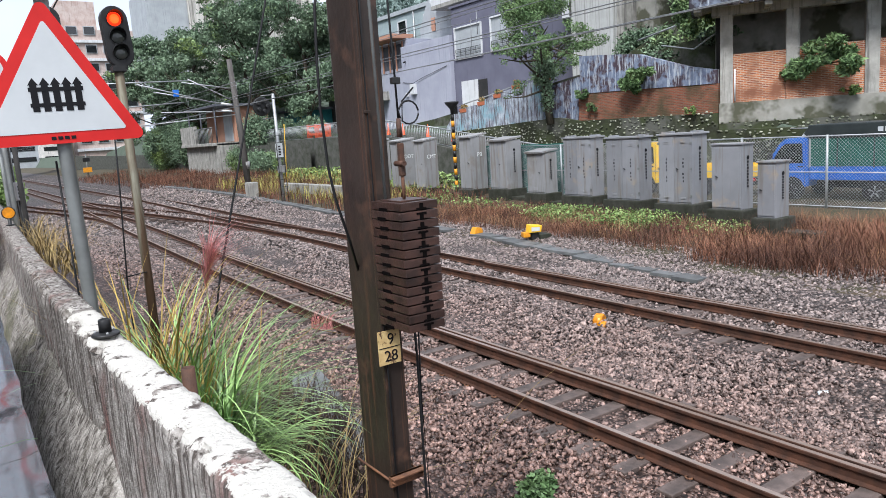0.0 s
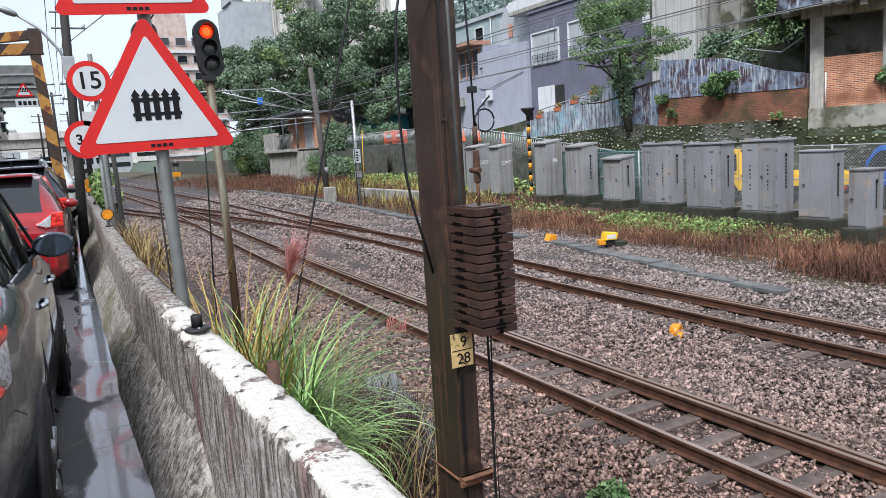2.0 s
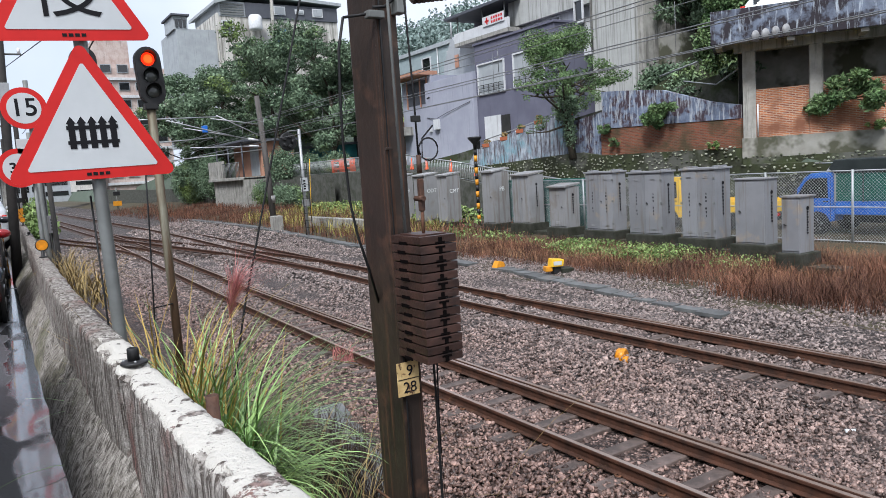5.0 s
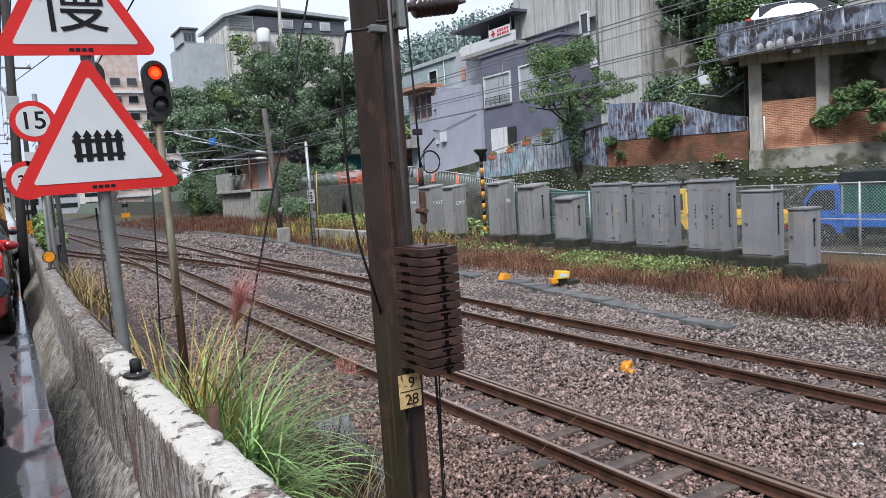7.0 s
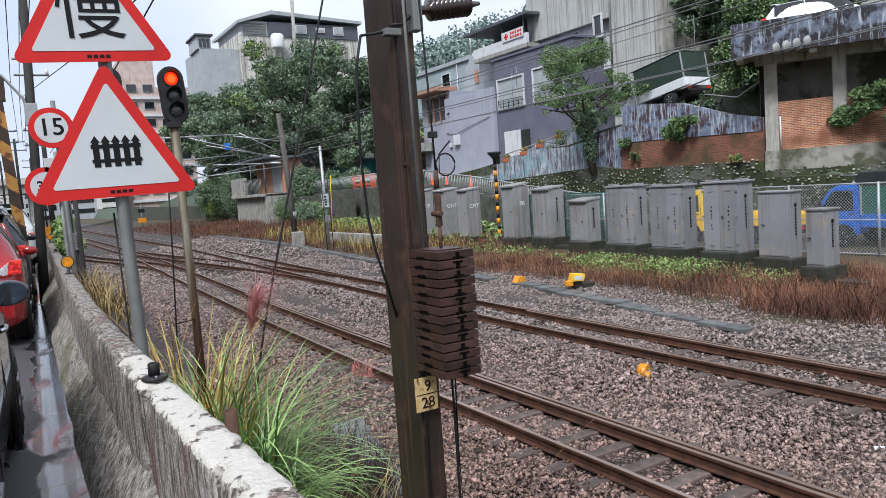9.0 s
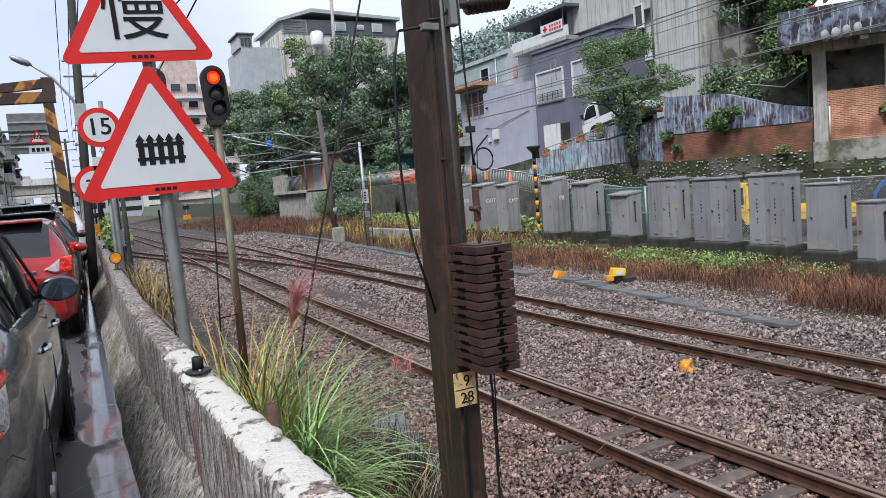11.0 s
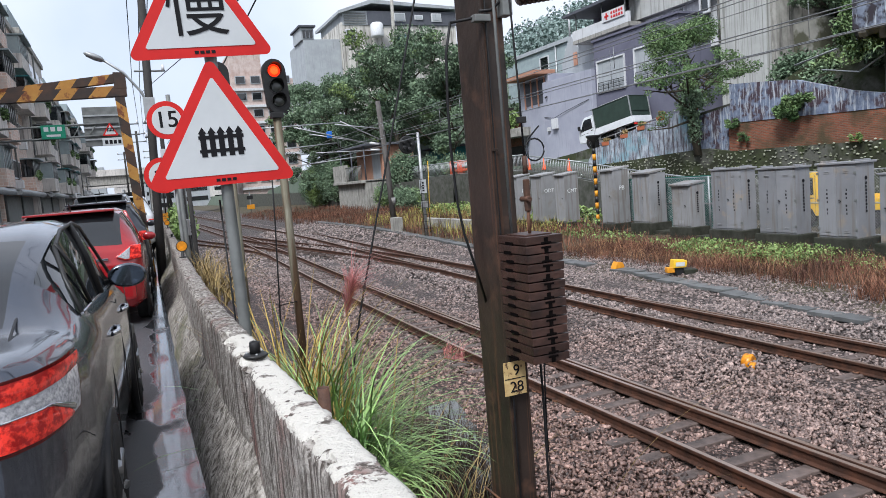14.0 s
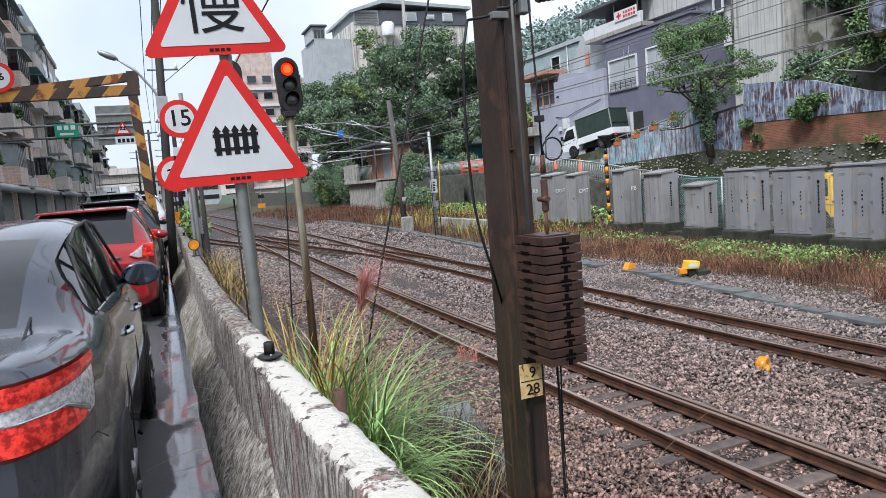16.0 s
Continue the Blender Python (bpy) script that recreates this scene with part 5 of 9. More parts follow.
def wheel(parent, x, y, r, w, side):
    wh = thing_part("wheel", parent)
    wh.matrix_basis = Matrix.Translation((x, y, r)) @ Matrix.Rotation(radians(90 * side), 4, 'Y')
    bm = bmesh.new()
    disc_turn(bm, [(r * 0.62, -w / 2), (r * 0.93, -w / 2), (r, -w * 0.36), (r, w * 0.36), (r * 0.93, w / 2), (r * 0.64, w / 2)], 32)
    part("tyre", bm, M_RUBBER, wh)
    bm = bmesh.new()
    disc_turn(bm, [(r * 0.63, w * 0.2), (r * 0.64, w * 0.5), (r * 0.58, w * 0.48), (r * 0.52, w * 0.25), (r * 0.18, w * 0.36), (r * 0.12, w * 0.45), (r * 0.03, w * 0.45)], 32)
    part("rim", bm, M_RIM, wh)
    for k in range(5):
        a = k * 2 * math.pi / 5
        bm = bmesh.new()
        tube(bm, [(r * 0.12 * math.cos(a), r * 0.12 * math.sin(a), w * 0.42), (r * 0.58 * math.cos(a), r * 0.58 * math.sin(a), w * 0.46)], r * 0.07, 6, r * 0.09)
        part("spoke", bm, M_RIM, wh)


def car(name, label, x_right, y_rear, rows, width, paint, wheels, wr=0.31, belt_k=0.95, group="cars queueing in the street", cabin=(0, 1), lamps=None, z0=0.0, shoulder=0.965, yaw=0.0, wide_glass=False):
    """A car, nose towards +y. rows: distance from the tail, floor, side top (belt), roof, half width at the belt, half width of the roof."""
    root = thing(name, label, "car", group, m=pose(x_right - width / 2, y_rear, z0, 0, 0, yaw))
    st = catmull(rows, 5)
    rings = []
    for y, zf, zb, zr, w, wr_ in st:
        mid = (zf + zb) / 2
        half = [(0.0, zf), (w * 0.80, zf), (w * 0.97, zf + 0.10), (w * 1.0, mid), (w * 0.995, zb - 0.10), (w * shoulder, zb), ((w * (shoulder - 0.015) + wr_) / 2 + 0.01, (zb + zr) / 2 + 0.02 * (zr - zb)), (wr_ * 1.0, zr - 0.05 * min(1, (zr - zb) / 0.3)), (wr_ * 0.86, zr - 0.012), (wr_ * 0.45, zr), (0.0, zr + 0.004)]
        rings.append((y, half))
    body, glass, rearg = bmesh.new(), {-1: bmesh.new(), 1: bmesh.new()}, {0: bmesh.new(), 1: bmesh.new()}
    nh = len(rings[0][1])

    def quad(bm, i, k, s):
        co = [(s * rings[a][1][b][0], rings[a][0], rings[a][1][b][1]) for a, b in ((i, k), (i, k + 1), (i + 1, k + 1), (i + 1, k))]
        vs = [bm.verts.new(c) for c in (co if s < 0 else co[::-1])]
        try:
            bm.faces.new(vs).smooth = True
        except ValueError:
            pass

    for i in range(len(rings) - 1):
        y = (rings[i][0] + rings[i + 1][0]) / 2
        zr = (rings[i][1][-1][1] + rings[i + 1][1][-1][1]) / 2
        zb = (rings[i][1][5][1] + rings[i + 1][1][5][1]) / 2
        slope = abs(rings[i + 1][1][-1][1] - rings[i][1][-1][1]) / max(1e-4, rings[i + 1][0] - rings[i][0])
        for s in (-1, 1):
            for k in range(nh - 1):
                cab = cabin[0] < y < cabin[1] and zr - zb > 0.10
                if k in (5, 6) and cab and slope < 0.75:
                    quad(glass[s], i, k, s)
                elif k in ((7, 8, 9) if wide_glass else (8, 9)) and zr - zb > 0.06 and slope > 0.32 and 0.1 < y < cabin[1] + 0.25:
                    quad(rearg[int(y > 1.7)], i, k, s)
                else:
                    quad(body, i, k, s)
    for e in (0, -1):
        y, half = rings[e]
        pts = [(x, y, z) for x, z in half] + [(-x, y, z) for x, z in half[::-1][1:-1]]
        f = body.faces.new([body.verts.new(p) for p in (pts if e == -1 else pts[::-1])])
    for b in (body, *glass.values(), *rearg.values()):
        bmesh.ops.remove_doubles(b, verts=b.verts, dist=0.0008)
        bmesh.ops.recalc_face_normals(b, faces=b.faces)
    # wheel arches are cut by dark wells that stand proud of the sides
    part("body", body, paint, root)
    for s in (-1, 1):
        part("side_window", glass[s], M_GLASS_DK, root, "dark tinted side glass")
    part("rear_window", rearg[0], M_GLASS_DK, root, "dark tinted rear glass")
    part("windscreen", rearg[1], M_GLASS_DK, root, "dark tinted windscreen")
    for wy in wheels:
        for s in (-1, 1):
            bm = bmesh.new()
            disc_turn(bm, [(wr + 0.055, -0.04), (wr + 0.055, 0.004), (wr + 0.03, 0.006)], 28, Matrix.Translation((s * (width / 2 - 0.003), wy, wr + 0.01)) @ Matrix.Rotation(radians(90 * s), 4, 'Y'))
            part("wheel_well", bm, M_BLACK, root)
            wheel(root, s * (width / 2 - 0.085), wy, wr, 0.19, s)
    return root


# plan of the rear corner that the tail lamps follow
LAMP_X = [0.385, 0.515, 0.612, 0.660, 0.703, 0.738, 0.772, 0.790, 0.803]
LAMP_Y = [-0.012, -0.012, -0.008, 0.028, 0.058, 0.118, 0.20, 0.29, 0.37]


def lamp_shell(lamp, s, name, material, u0, u1, low, high, grow):
    """A curved piece of lens from u0 to u1 round the corner, between two heights that change along it."""
    bm = bmesh.new()
    n, m = 14, 4
    grid = []
    for i in range(n + 1):
        u = u0 + (u1 - u0) * i / n
        k = np.linspace(0, 1, len(LAMP_X))
        x, y = float(np.interp(u, k, LAMP_X)), float(np.interp(u, k, LAMP_Y))
        za, zb = low(u), high(u)
        grid.append([bm.verts.new((s * (x + grow + 0.006 * math.sin(math.pi * j / m)), y - grow, za + (zb - za) * j / m)) for j in range(m + 1)])
    for i in range(n):
        for j in range(m):
            bm.faces.new((grid[i][j], grid[i + 1][j], grid[i + 1][j + 1], grid[i][j + 1])).smooth = True
    bmesh.ops.recalc_face_normals(bm, faces=bm.faces)
    return part(name, bm, material, lamp)


def lin(a, b, p=1.0):
    return lambda u: a + (b - a) * u ** p


def grey_sedan():
    W = 1.70
    rows = [(0.00, 0.42, 1.075, 1.095, 0.60, 0.54), (0.06, 0.30, 1.10, 1.13, 0.69, 0.58), (0.22, 0.24, 1.105, 1.145, 0.765, 0.60), (0.55, 0.22, 1.112, 1.155, 0.82, 0.61),
            (0.72, 0.22, 1.12, 1.17, 0.838, 0.60), (1.05, 0.21, 1.14, 1.38, 0.85, 0.61), (1.42, 0.20, 1.13, 1.52, 0.85, 0.64), (1.9, 0.20, 1.115, 1.575, 0.85, 0.66), (2.4, 0.20, 1.10, 1.56, 0.85, 0.66),
            (2.75, 0.20, 1.085, 1.46, 0.85, 0.64), (3.15, 0.20, 1.06, 1.21, 0.85, 0.60), (3.38, 0.20, 1.0, 1.06, 0.845, 0.62), (3.9, 0.21, 0.88, 0.94, 0.82, 0.62), (4.28, 0.26, 0.68, 0.74, 0.72, 0.5), (4.40, 0.36, 0.55, 0.58, 0.55, 0.4)]
    root = car("dark_grey_sedan", "dark metallic grey sedan, wet, parked beside the wall", -0.20, 2.62, rows, W, M_CAR_GREY, (0.98, 3.52), cabin=(0.98, 3.2), yaw=-2.2, shoulder=0.915)
    for s in (-1, 1):
        # tail lamp: two red lenses, a clear band between that turns down the outer edge
        lamp = thing_part("tail_light", root)
        low, high = lin(0.84, 0.892, 1.4), lin(1.072, 1.098, 1.2)
        lamp_shell(lamp, s, "housing", M_LAMP_RIM, 0, 1.0, lambda u: low(u) - 0.012, lambda u: high(u) + 0.008, 0.006)
        lamp_shell(lamp, s, "clear_lens", M_GLASS_CLR, 0, 0.96, lambda u: low(u) + 0.004, lambda u: high(u) - 0.012, 0.012)
        lamp_shell(lamp, s, "upper_red_lens", M_GLASS_RED, 0, 0.985, lambda u: high(u) - 0.078 + 0.03 * u, high, 0.017)
        lamp_shell(lamp, s, "lower_red_lens", M_GLASS_RED, 0, 0.80, lambda u: low(u) + 0.006, lambda u: 0.945 + 0.03 * u - max(0.0, u - 0.60) * 0.30, 0.017)
        lamp_shell(lamp, s, "silver_trim", M_CHROME, 0, 0.84, lambda u: 0.945 + 0.03 * u - max(0.0, u - 0.60) * 0.30, lambda u: 0.952 + 0.03 * u - max(0.0, u - 0.63) * 0.26, 0.018)
        mir = thing_part("door_mirror", root)
        mm = Matrix.Translation((s * 0.90, 2.83, 1.135)) @ Matrix.Rotation(radians(-90), 4, 'X')
        bm = bmesh.new()
        disc_turn(bm, [(0.05, -0.052), (0.092, -0.05), (0.104, -0.035), (0.100, 0.02), (0.075, 0.07), (0.03, 0.10)], 24, mm @ Matrix.Diagonal((1.22, 0.80, 1, 1)))
        part("shell", bm, M_CAR_GREY, mir)
        bm = bmesh.new()
        disc_turn(bm, [(0.088, -0.056), (0.086, -0.0535)], 28, mm @ Matrix.Diagonal((1.22, 0.80, 1, 1)))
        part("mirror_glass", bm, M_MIRROR, mir)
        rod("stalk", mir, M_BLACK, [(s * 0.77, 2.86, 1.09), (s * 0.83, 2.85, 1.10)], 0.025, 8)
        for yy in (1.62, 2.55):
            rod("door_handle", root, M_CHROME, [(s * 0.846, yy, 0.93), (s * 0.876, yy + 0.03, 0.935), (s * 0.876, yy + 0.15, 0.938), (s * 0.846, yy + 0.18, 0.935)], 0.015, 8)
        for yy in (1.40, 2.32, 3.28):
            rod("door_gap", root, M_BLACK, [(s * 0.838, yy - 0.03, 1.04), (s * 0.853, yy, 0.66), (s * 0.850, yy - 0.05, 0.32)], 0.004, 5)
        rod("window_trim", root, M_CHROME, [(s * 0.785, 0.98, 1.145), (s * 0.785, 1.6, 1.132), (s * 0.785, 2.4, 1.107), (s * 0.782, 3.1, 1.07)], 0.007, 6)
        rod("window_frame", root, M_BLACK, [(s * 0.782, 1.00, 1.15), (s * 0.72, 1.10, 1.30), (s * 0.668, 1.30, 1.44), (s * 0.665, 1.6, 1.515), (s * 0.668, 2.1, 1.54), (s * 0.665, 2.5, 1.505), (s * 0.70, 2.9, 1.33), (s * 0.77, 3.2, 1.10)], 0.011, 8)
        rod("window_post", root, M_BLACK, [(s * 0.784, 2.02, 1.115), (s * 0.735, 2.0, 1.33), (s * 0.668, 1.97, 1.54)], 0.020, 6)
        rod("quarter_post", root, M_BLACK, [(s * 0.786, 1.42, 1.132), (s * 0.735, 1.34, 1.33), (s * 0.672, 1.30, 1.46)], 0.010, 6)
        rod("boot_gap", root, M_BLACK, [(s * 0.56, 0.78, 1.185), (s * 0.585, 0.40, 1.130), (s * 0.565, 0.16, 1.112), (s * 0.52, 0.055, 1.09), (s * 0.50, 0.002, 1.04)], 0.006, 5)
        rod("bumper_seam", root, M_BLACK, [(s * 0.64, 0.03, 0.75), (s * 0.755, 0.2, 0.765), (s * 0.796, 0.40, 0.77), (s * 0.818, 0.55, 0.70)], 0.004, 5)
    bx("boot_trim", root, M_CHROME, -0.38, -0.012, 0.885, 0.38, 0.02, 0.925, 0.006)
    pl = thing_part("licence_plate", root)
    bx("plate", pl, M_WHITE, -0.17, -0.014, 0.72, 0.17, 0.01, 0.85, 0.003)
    for i in range(6):
        bx("plate_mark", pl, M_INK, -0.135 + i * 0.048, -0.018, 0.75, -0.105 + i * 0.048, -0.0145, 0.82)


M_LAMP_RIM = mat("lamp_housing", (0.10, 0.012, 0.012), 0.2, coat=0.5)
M_MIRROR = mat("mirror_glass", (0.10, 0.125, 0.16), 0.03, metal=1.0)
grey_sedan()


def hatchback(label, x_right, y_rear, paint, W, H, z_lamp=0.92, L=4.2, name="red_hatchback", rack=False, lamp=True):
    k = H / 1.58
    rows = [(0.00, 0.38, 0.80 * k, 0.84 * k, 0.70 * W / 1.7, 0.60), (0.05, 0.28, 0.98 * k, 1.02 * k, 0.79 * W / 1.7, 0.62), (0.14, 0.24, 1.05 * k, 1.16 * k, 0.83 * W / 1.7, 0.60), (0.34, 0.22, 1.06 * k, 1.42 * k, 0.845 * W / 1.7, 0.60), (0.48, 0.22, 1.06 * k, 1.53 * k, 0.85 * W / 1.7, 0.61), (0.9, 0.21, 1.04 * k, 1.575 * k, 0.85 * W / 1.7, 0.62),
            (1.6, 0.20, 1.02 * k, 1.58 * k, 0.85 * W / 1.7, 0.62), (2.3, 0.20, 1.0 * k, 1.54 * k, 0.85 * W / 1.7, 0.61), (2.7, 0.20, 0.98 * k, 1.40 * k, 0.85 * W / 1.7, 0.60), (3.2, 0.20, 0.96 * k, 1.08 * k, 0.845 * W / 1.7, 0.62), (L - 0.35, 0.22, 0.84 * k, 0.92 * k, 0.80 * W / 1.7, 0.6), (L, 0.34, 0.6 * k, 0.64 * k, 0.6 * W / 1.7, 0.45)]
    root = car(name, label, x_right, y_rear, rows, W, paint, (0.75, L - 0.85), wr=0.32, cabin=(0.42, 3.0), yaw=-1.6, wide_glass=True)
    for s in (-1, 1):
        if lamp:
            lm = thing_part("tail_light", root)
            bm = bmesh.new()
            prism(bm, [(0.50, z_lamp + 0.02), (0.62, z_lamp - 0.03), (0.815, z_lamp - 0.01), (0.83, z_lamp + 0.17), (0.70, z_lamp + 0.17)], -0.03, 0.16, Matrix.Diagonal((s * W / 1.7, 1, 1, 1)), 0.02)
            part("red_lens", bm, M_GLASS_RED, lm)
            bm = bmesh.new()
            prism(bm, [(0.525, z_lamp + 0.025), (0.62, z_lamp - 0.012), (0.67, z_lamp - 0.01), (0.695, z_lamp + 0.15)], -0.037, 0.0, Matrix.Diagonal((s * W / 1.7, 1, 1, 1)), 0.008)
            part("clear_lens", bm, M_GLASS_CLR, lm)
        rod("window_post", root, paint, [(s * 0.83, 1.45, 1.02 * k), (s * 0.64, 1.43, 1.52 * k)], 0.022, 6)
        mir = thing_part("door_mirror", root)
        bm = bmesh.new()
        disc_turn(bm, [(0.02, -0.05), (0.075, -0.04), (0.09, 0.0), (0.03, 0.08)], 16, Matrix.Translation((s * (W / 2 + 0.07), 2.75, 1.06 * k)) @ Matrix.Rotation(radians(-90), 4, 'X') @ Matrix.Diagonal((1.2, 0.8, 1, 1)))
        part("shell", bm, paint, mir)
        if rack:
            rod("roof_rail", root, M_GALV, [(s * 0.55, 0.55, 1.56 * k), (s * 0.57, 0.7, 1.64 * k), (s * 0.57, 2.0, 1.65 * k), (s * 0.56, 2.15, 1.58 * k)], 0.018, 6)
    bm = bmesh.new()
    box(bm, -0.55, 0.30, 1.535 * k, 0.55, 0.60, 1.565 * k, 0.012)
    part("roof_spoiler", bm, paint, root)
    bx("bumper_strip", root, M_CHROME, -0.42, -0.012, 0.90 * k, 0.42, 0.02, 0.93 * k, 0.006)
    bx("rear_bumper", root, paint, -0.72, -0.07, 0.36, 0.72, 0.10, 0.62, 0.05)
    rod("aerial", root, M_BLACK, [(0.0, 0.55, 1.56 * k), (0.0, 0.42, 1.68 * k)], 0.010, 6)
    pl = thing_part("licence_plate", root)
    bx("plate", pl, M_WHITE, -0.17, -0.018, 0.74, 0.17, 0.0, 0.87, 0.003)
    for i in range(6):
        bx("plate_mark", pl, M_INK, -0.135 + i * 0.048, -0.022, 0.77, -0.105 + i * 0.048, -0.0185, 0.84)
    return root


hatchback("bright red hatchback, wet, waiting in the queue", 0.13, 10.35, M_CAR_RED, 1.72, 1.60)
hatchback("dark car with a red tail lamp in the queue", 0.30, 15.3, M_CAR_DARK, 1.75, 1.72, name="dark_hatchback")
hatchback("silver van with a roof rack in the queue", 0.22, 20.4, M_CAR_SILVER, 1.78, 1.95, name="silver_van", rack=True)
hatchback("white van farther along the queue", 0.75, 26.0, M_CAR_WHITE, 1.75, 1.9, name="white_van")
hatchback("silver car at the end of the queue", 0.9, 32.0, M_CAR_SILVER, 1.72, 1.55, name="silver_car")


# ---- far side of the tracks: cable trough, boxes, markers ----
def build_trough():
    root = thing("cable_trough", "row of grey concrete cable trough lids beside the far track", "cable trough", kind="structure")
    bm = bmesh.new()
    box(bm, -0.24, -0.29, -0.05, 0.24, 0.29, 0.03, 0.01)
    me = finish("trough_lid", bm, M_SLAB)
    r = random.Random(5)
    y = 8.9
    while y < 60:
        x = 12.0 + 0.11 * min(y - 9.5, 7.5) + bend(y) * 0.9
        if not (17.4 < y < 18.4):
            ob = new("trough_lid", me)
            ob.parent = root
            ob.matrix_basis = pose(x + r.uniform(-.05, .05), y, ground_z(x, y) + 0.04 + r.uniform(-.012, .012), r.uniform(-1.5, 1.5), r.uniform(-2, 2), r.uniform(-6, 6))
        y += 0.62
    # a few lids beside the mast as well
    for (x, y, a) in ((3.42, 7.10, 12), (3.55, 7.70, -6), (3.62, 8.35, 14), (3.80, 8.95, 5), (3.98, 9.6, -9)):
        ob = new("trough_lid", me)
        ob.parent = root
        ob.matrix_basis = pose(x, y, -1.835, 3, -5, a)


build_trough()


def track_magnet(x, y, z):
    root = thing("rail_lubricator", "round amber trackside device between the tracks", "trackside device", m=pose(x, y, z, 0, 0, 20) @ Matrix.Diagonal((0.85, 0.85, 0.85, 1)))
    face = Matrix.Rotation(radians(90), 4, 'X')
    bm = bmesh.new()
    disc_turn(bm, [(0.15, -0.12), (0.17, -0.10), (0.17, 0.02), (0.14, 0.05)], 24, Matrix.Translation((0.10, 0.05, 0.16)) @ face)
    part("drum", bm, M_ORANGE, root, "amber drum")
    bm = bmesh.new()
    disc_turn(bm, [(0.115, 0.0), (0.115, 0.08), (0.08, 0.10), (0.05, 0.10), (0.04, 0.085)], 24, Matrix.Translation((-0.05, -0.02, 0.11)) @ face)
    part("cap", bm, M_ORANGE, root)
    bx("bracket", root, M_GALV_DULL, 0.2, 0.0, 0.02, 0.55, 0.2, 0.16, 0.02)
    rod("hose", root, M_CABLE, [(0.5, 0.1, 0.1), (0.7, 0.25, 0.16), (0.9, 0.2, 0.06), (1.1, 0.3, 0.03)], 0.02, 6)


track_magnet(8.58, 8.15, -1.79)


def trackside_lamp(x, y, z, k):
    root = thing("trackside_marker_lamp", "small yellow box lamp on a black stand by the track", "marker lamp", "yellow marker lamps", m=pose(x, y, z, 0, 0, -20) @ Matrix.Diagonal((k, k, k, 1)))
    bx("stand", root, M_BLACK, -0.10, -0.08, 0.0, 0.12, 0.12, 0.22, 0.02)
    bm = bmesh.new()
    prism(bm, [(-0.20, 0.22), (0.16, 0.22), (0.20, 0.40), (-0.16, 0.44)], -0.14, 0.14, bevel=0.02)
    part("hood", bm, M_YEL2, root, "bright yellow hood")
    bx("side_box", root, M_YEL, -0.34, -0.10, 0.10, -0.14, 0.10, 0.24, 0.015)
    bx("face_plate", root, M_WHITE, -0.12, -0.148, 0.26, 0.12, -0.141, 0.37)
    bx("foot", root, M_PLINTH, 0.10, -0.2, -0.1, 0.45, 0.25, 0.16, 0.02)
    rod("lead", root, M_CABLE, [(0.1, 0, 0.15), (0.4, 0.1, 0.12), (0.8, 0.1, 0.0)], 0.02, 6)


trackside_lamp(13.15, 14.85, -1.45, 1.0)
lo = thing("trackside_cover", "low orange cover in the ballast", "trackside device", m=pose(12.95, 17.2, -1.42))
bm = bmesh.new()
prism(bm, [(-0.18, 0), (0.18, 0), (0.12, 0.16), (-0.06, 0.20)], -0.12, 0.12, bevel=0.02)
part("cover", bm, M_YEL, lo)
bot = thing("plastic_bottle", "discarded clear plastic bottle on the ballast", "bottle", m=pose(8.25, 4.4, -1.76, 90, 0, 50))
bm = bmesh.new()
disc_turn(bm, [(0.03, 0), (0.032, 0.02), (0.032, 0.12), (0.012, 0.17), (0.012, 0.19)], 14)
part("bottle_body", bm, M_WHITE, bot)

CABS = [(15.00, 8.93, 9.36, 0.55, -0.73, 1.23, "plain"), (16.00, 10.40, 11.23, 0.50, -0.73, 1.60, "plain"), (16.50, 12.18, 13.27, 0.66, -0.72, 1.87, "double"), (16.80, 14.20, 15.48, 0.55, -0.73, 1.84, "double"),
        (17.00, 16.31, 17.53, 0.58, -0.70, 1.86, "double"), (17.20, 18.72, 19.60, 0.62, -0.70, 1.43, "hood"), (17.50, 21.06, 22.08, 0.72, -0.64, 1.84, "framed"), (17.50, 23.26, 24.06, 0.78, -0.71, 2.10, "PB"),
        (17.30, 26.38, 27.15, 0.70, -0.72, 2.06, "CMT"), (17.30, 28.26, 29.20, 0.72, -0.72, 2.10, "ODT"), (17.30, 30.5, 31.4, 0.72, -0.70, 2.1, "RB")]
SIDE_TEXT = Matrix.Rotation(radians(90), 4, 'X')


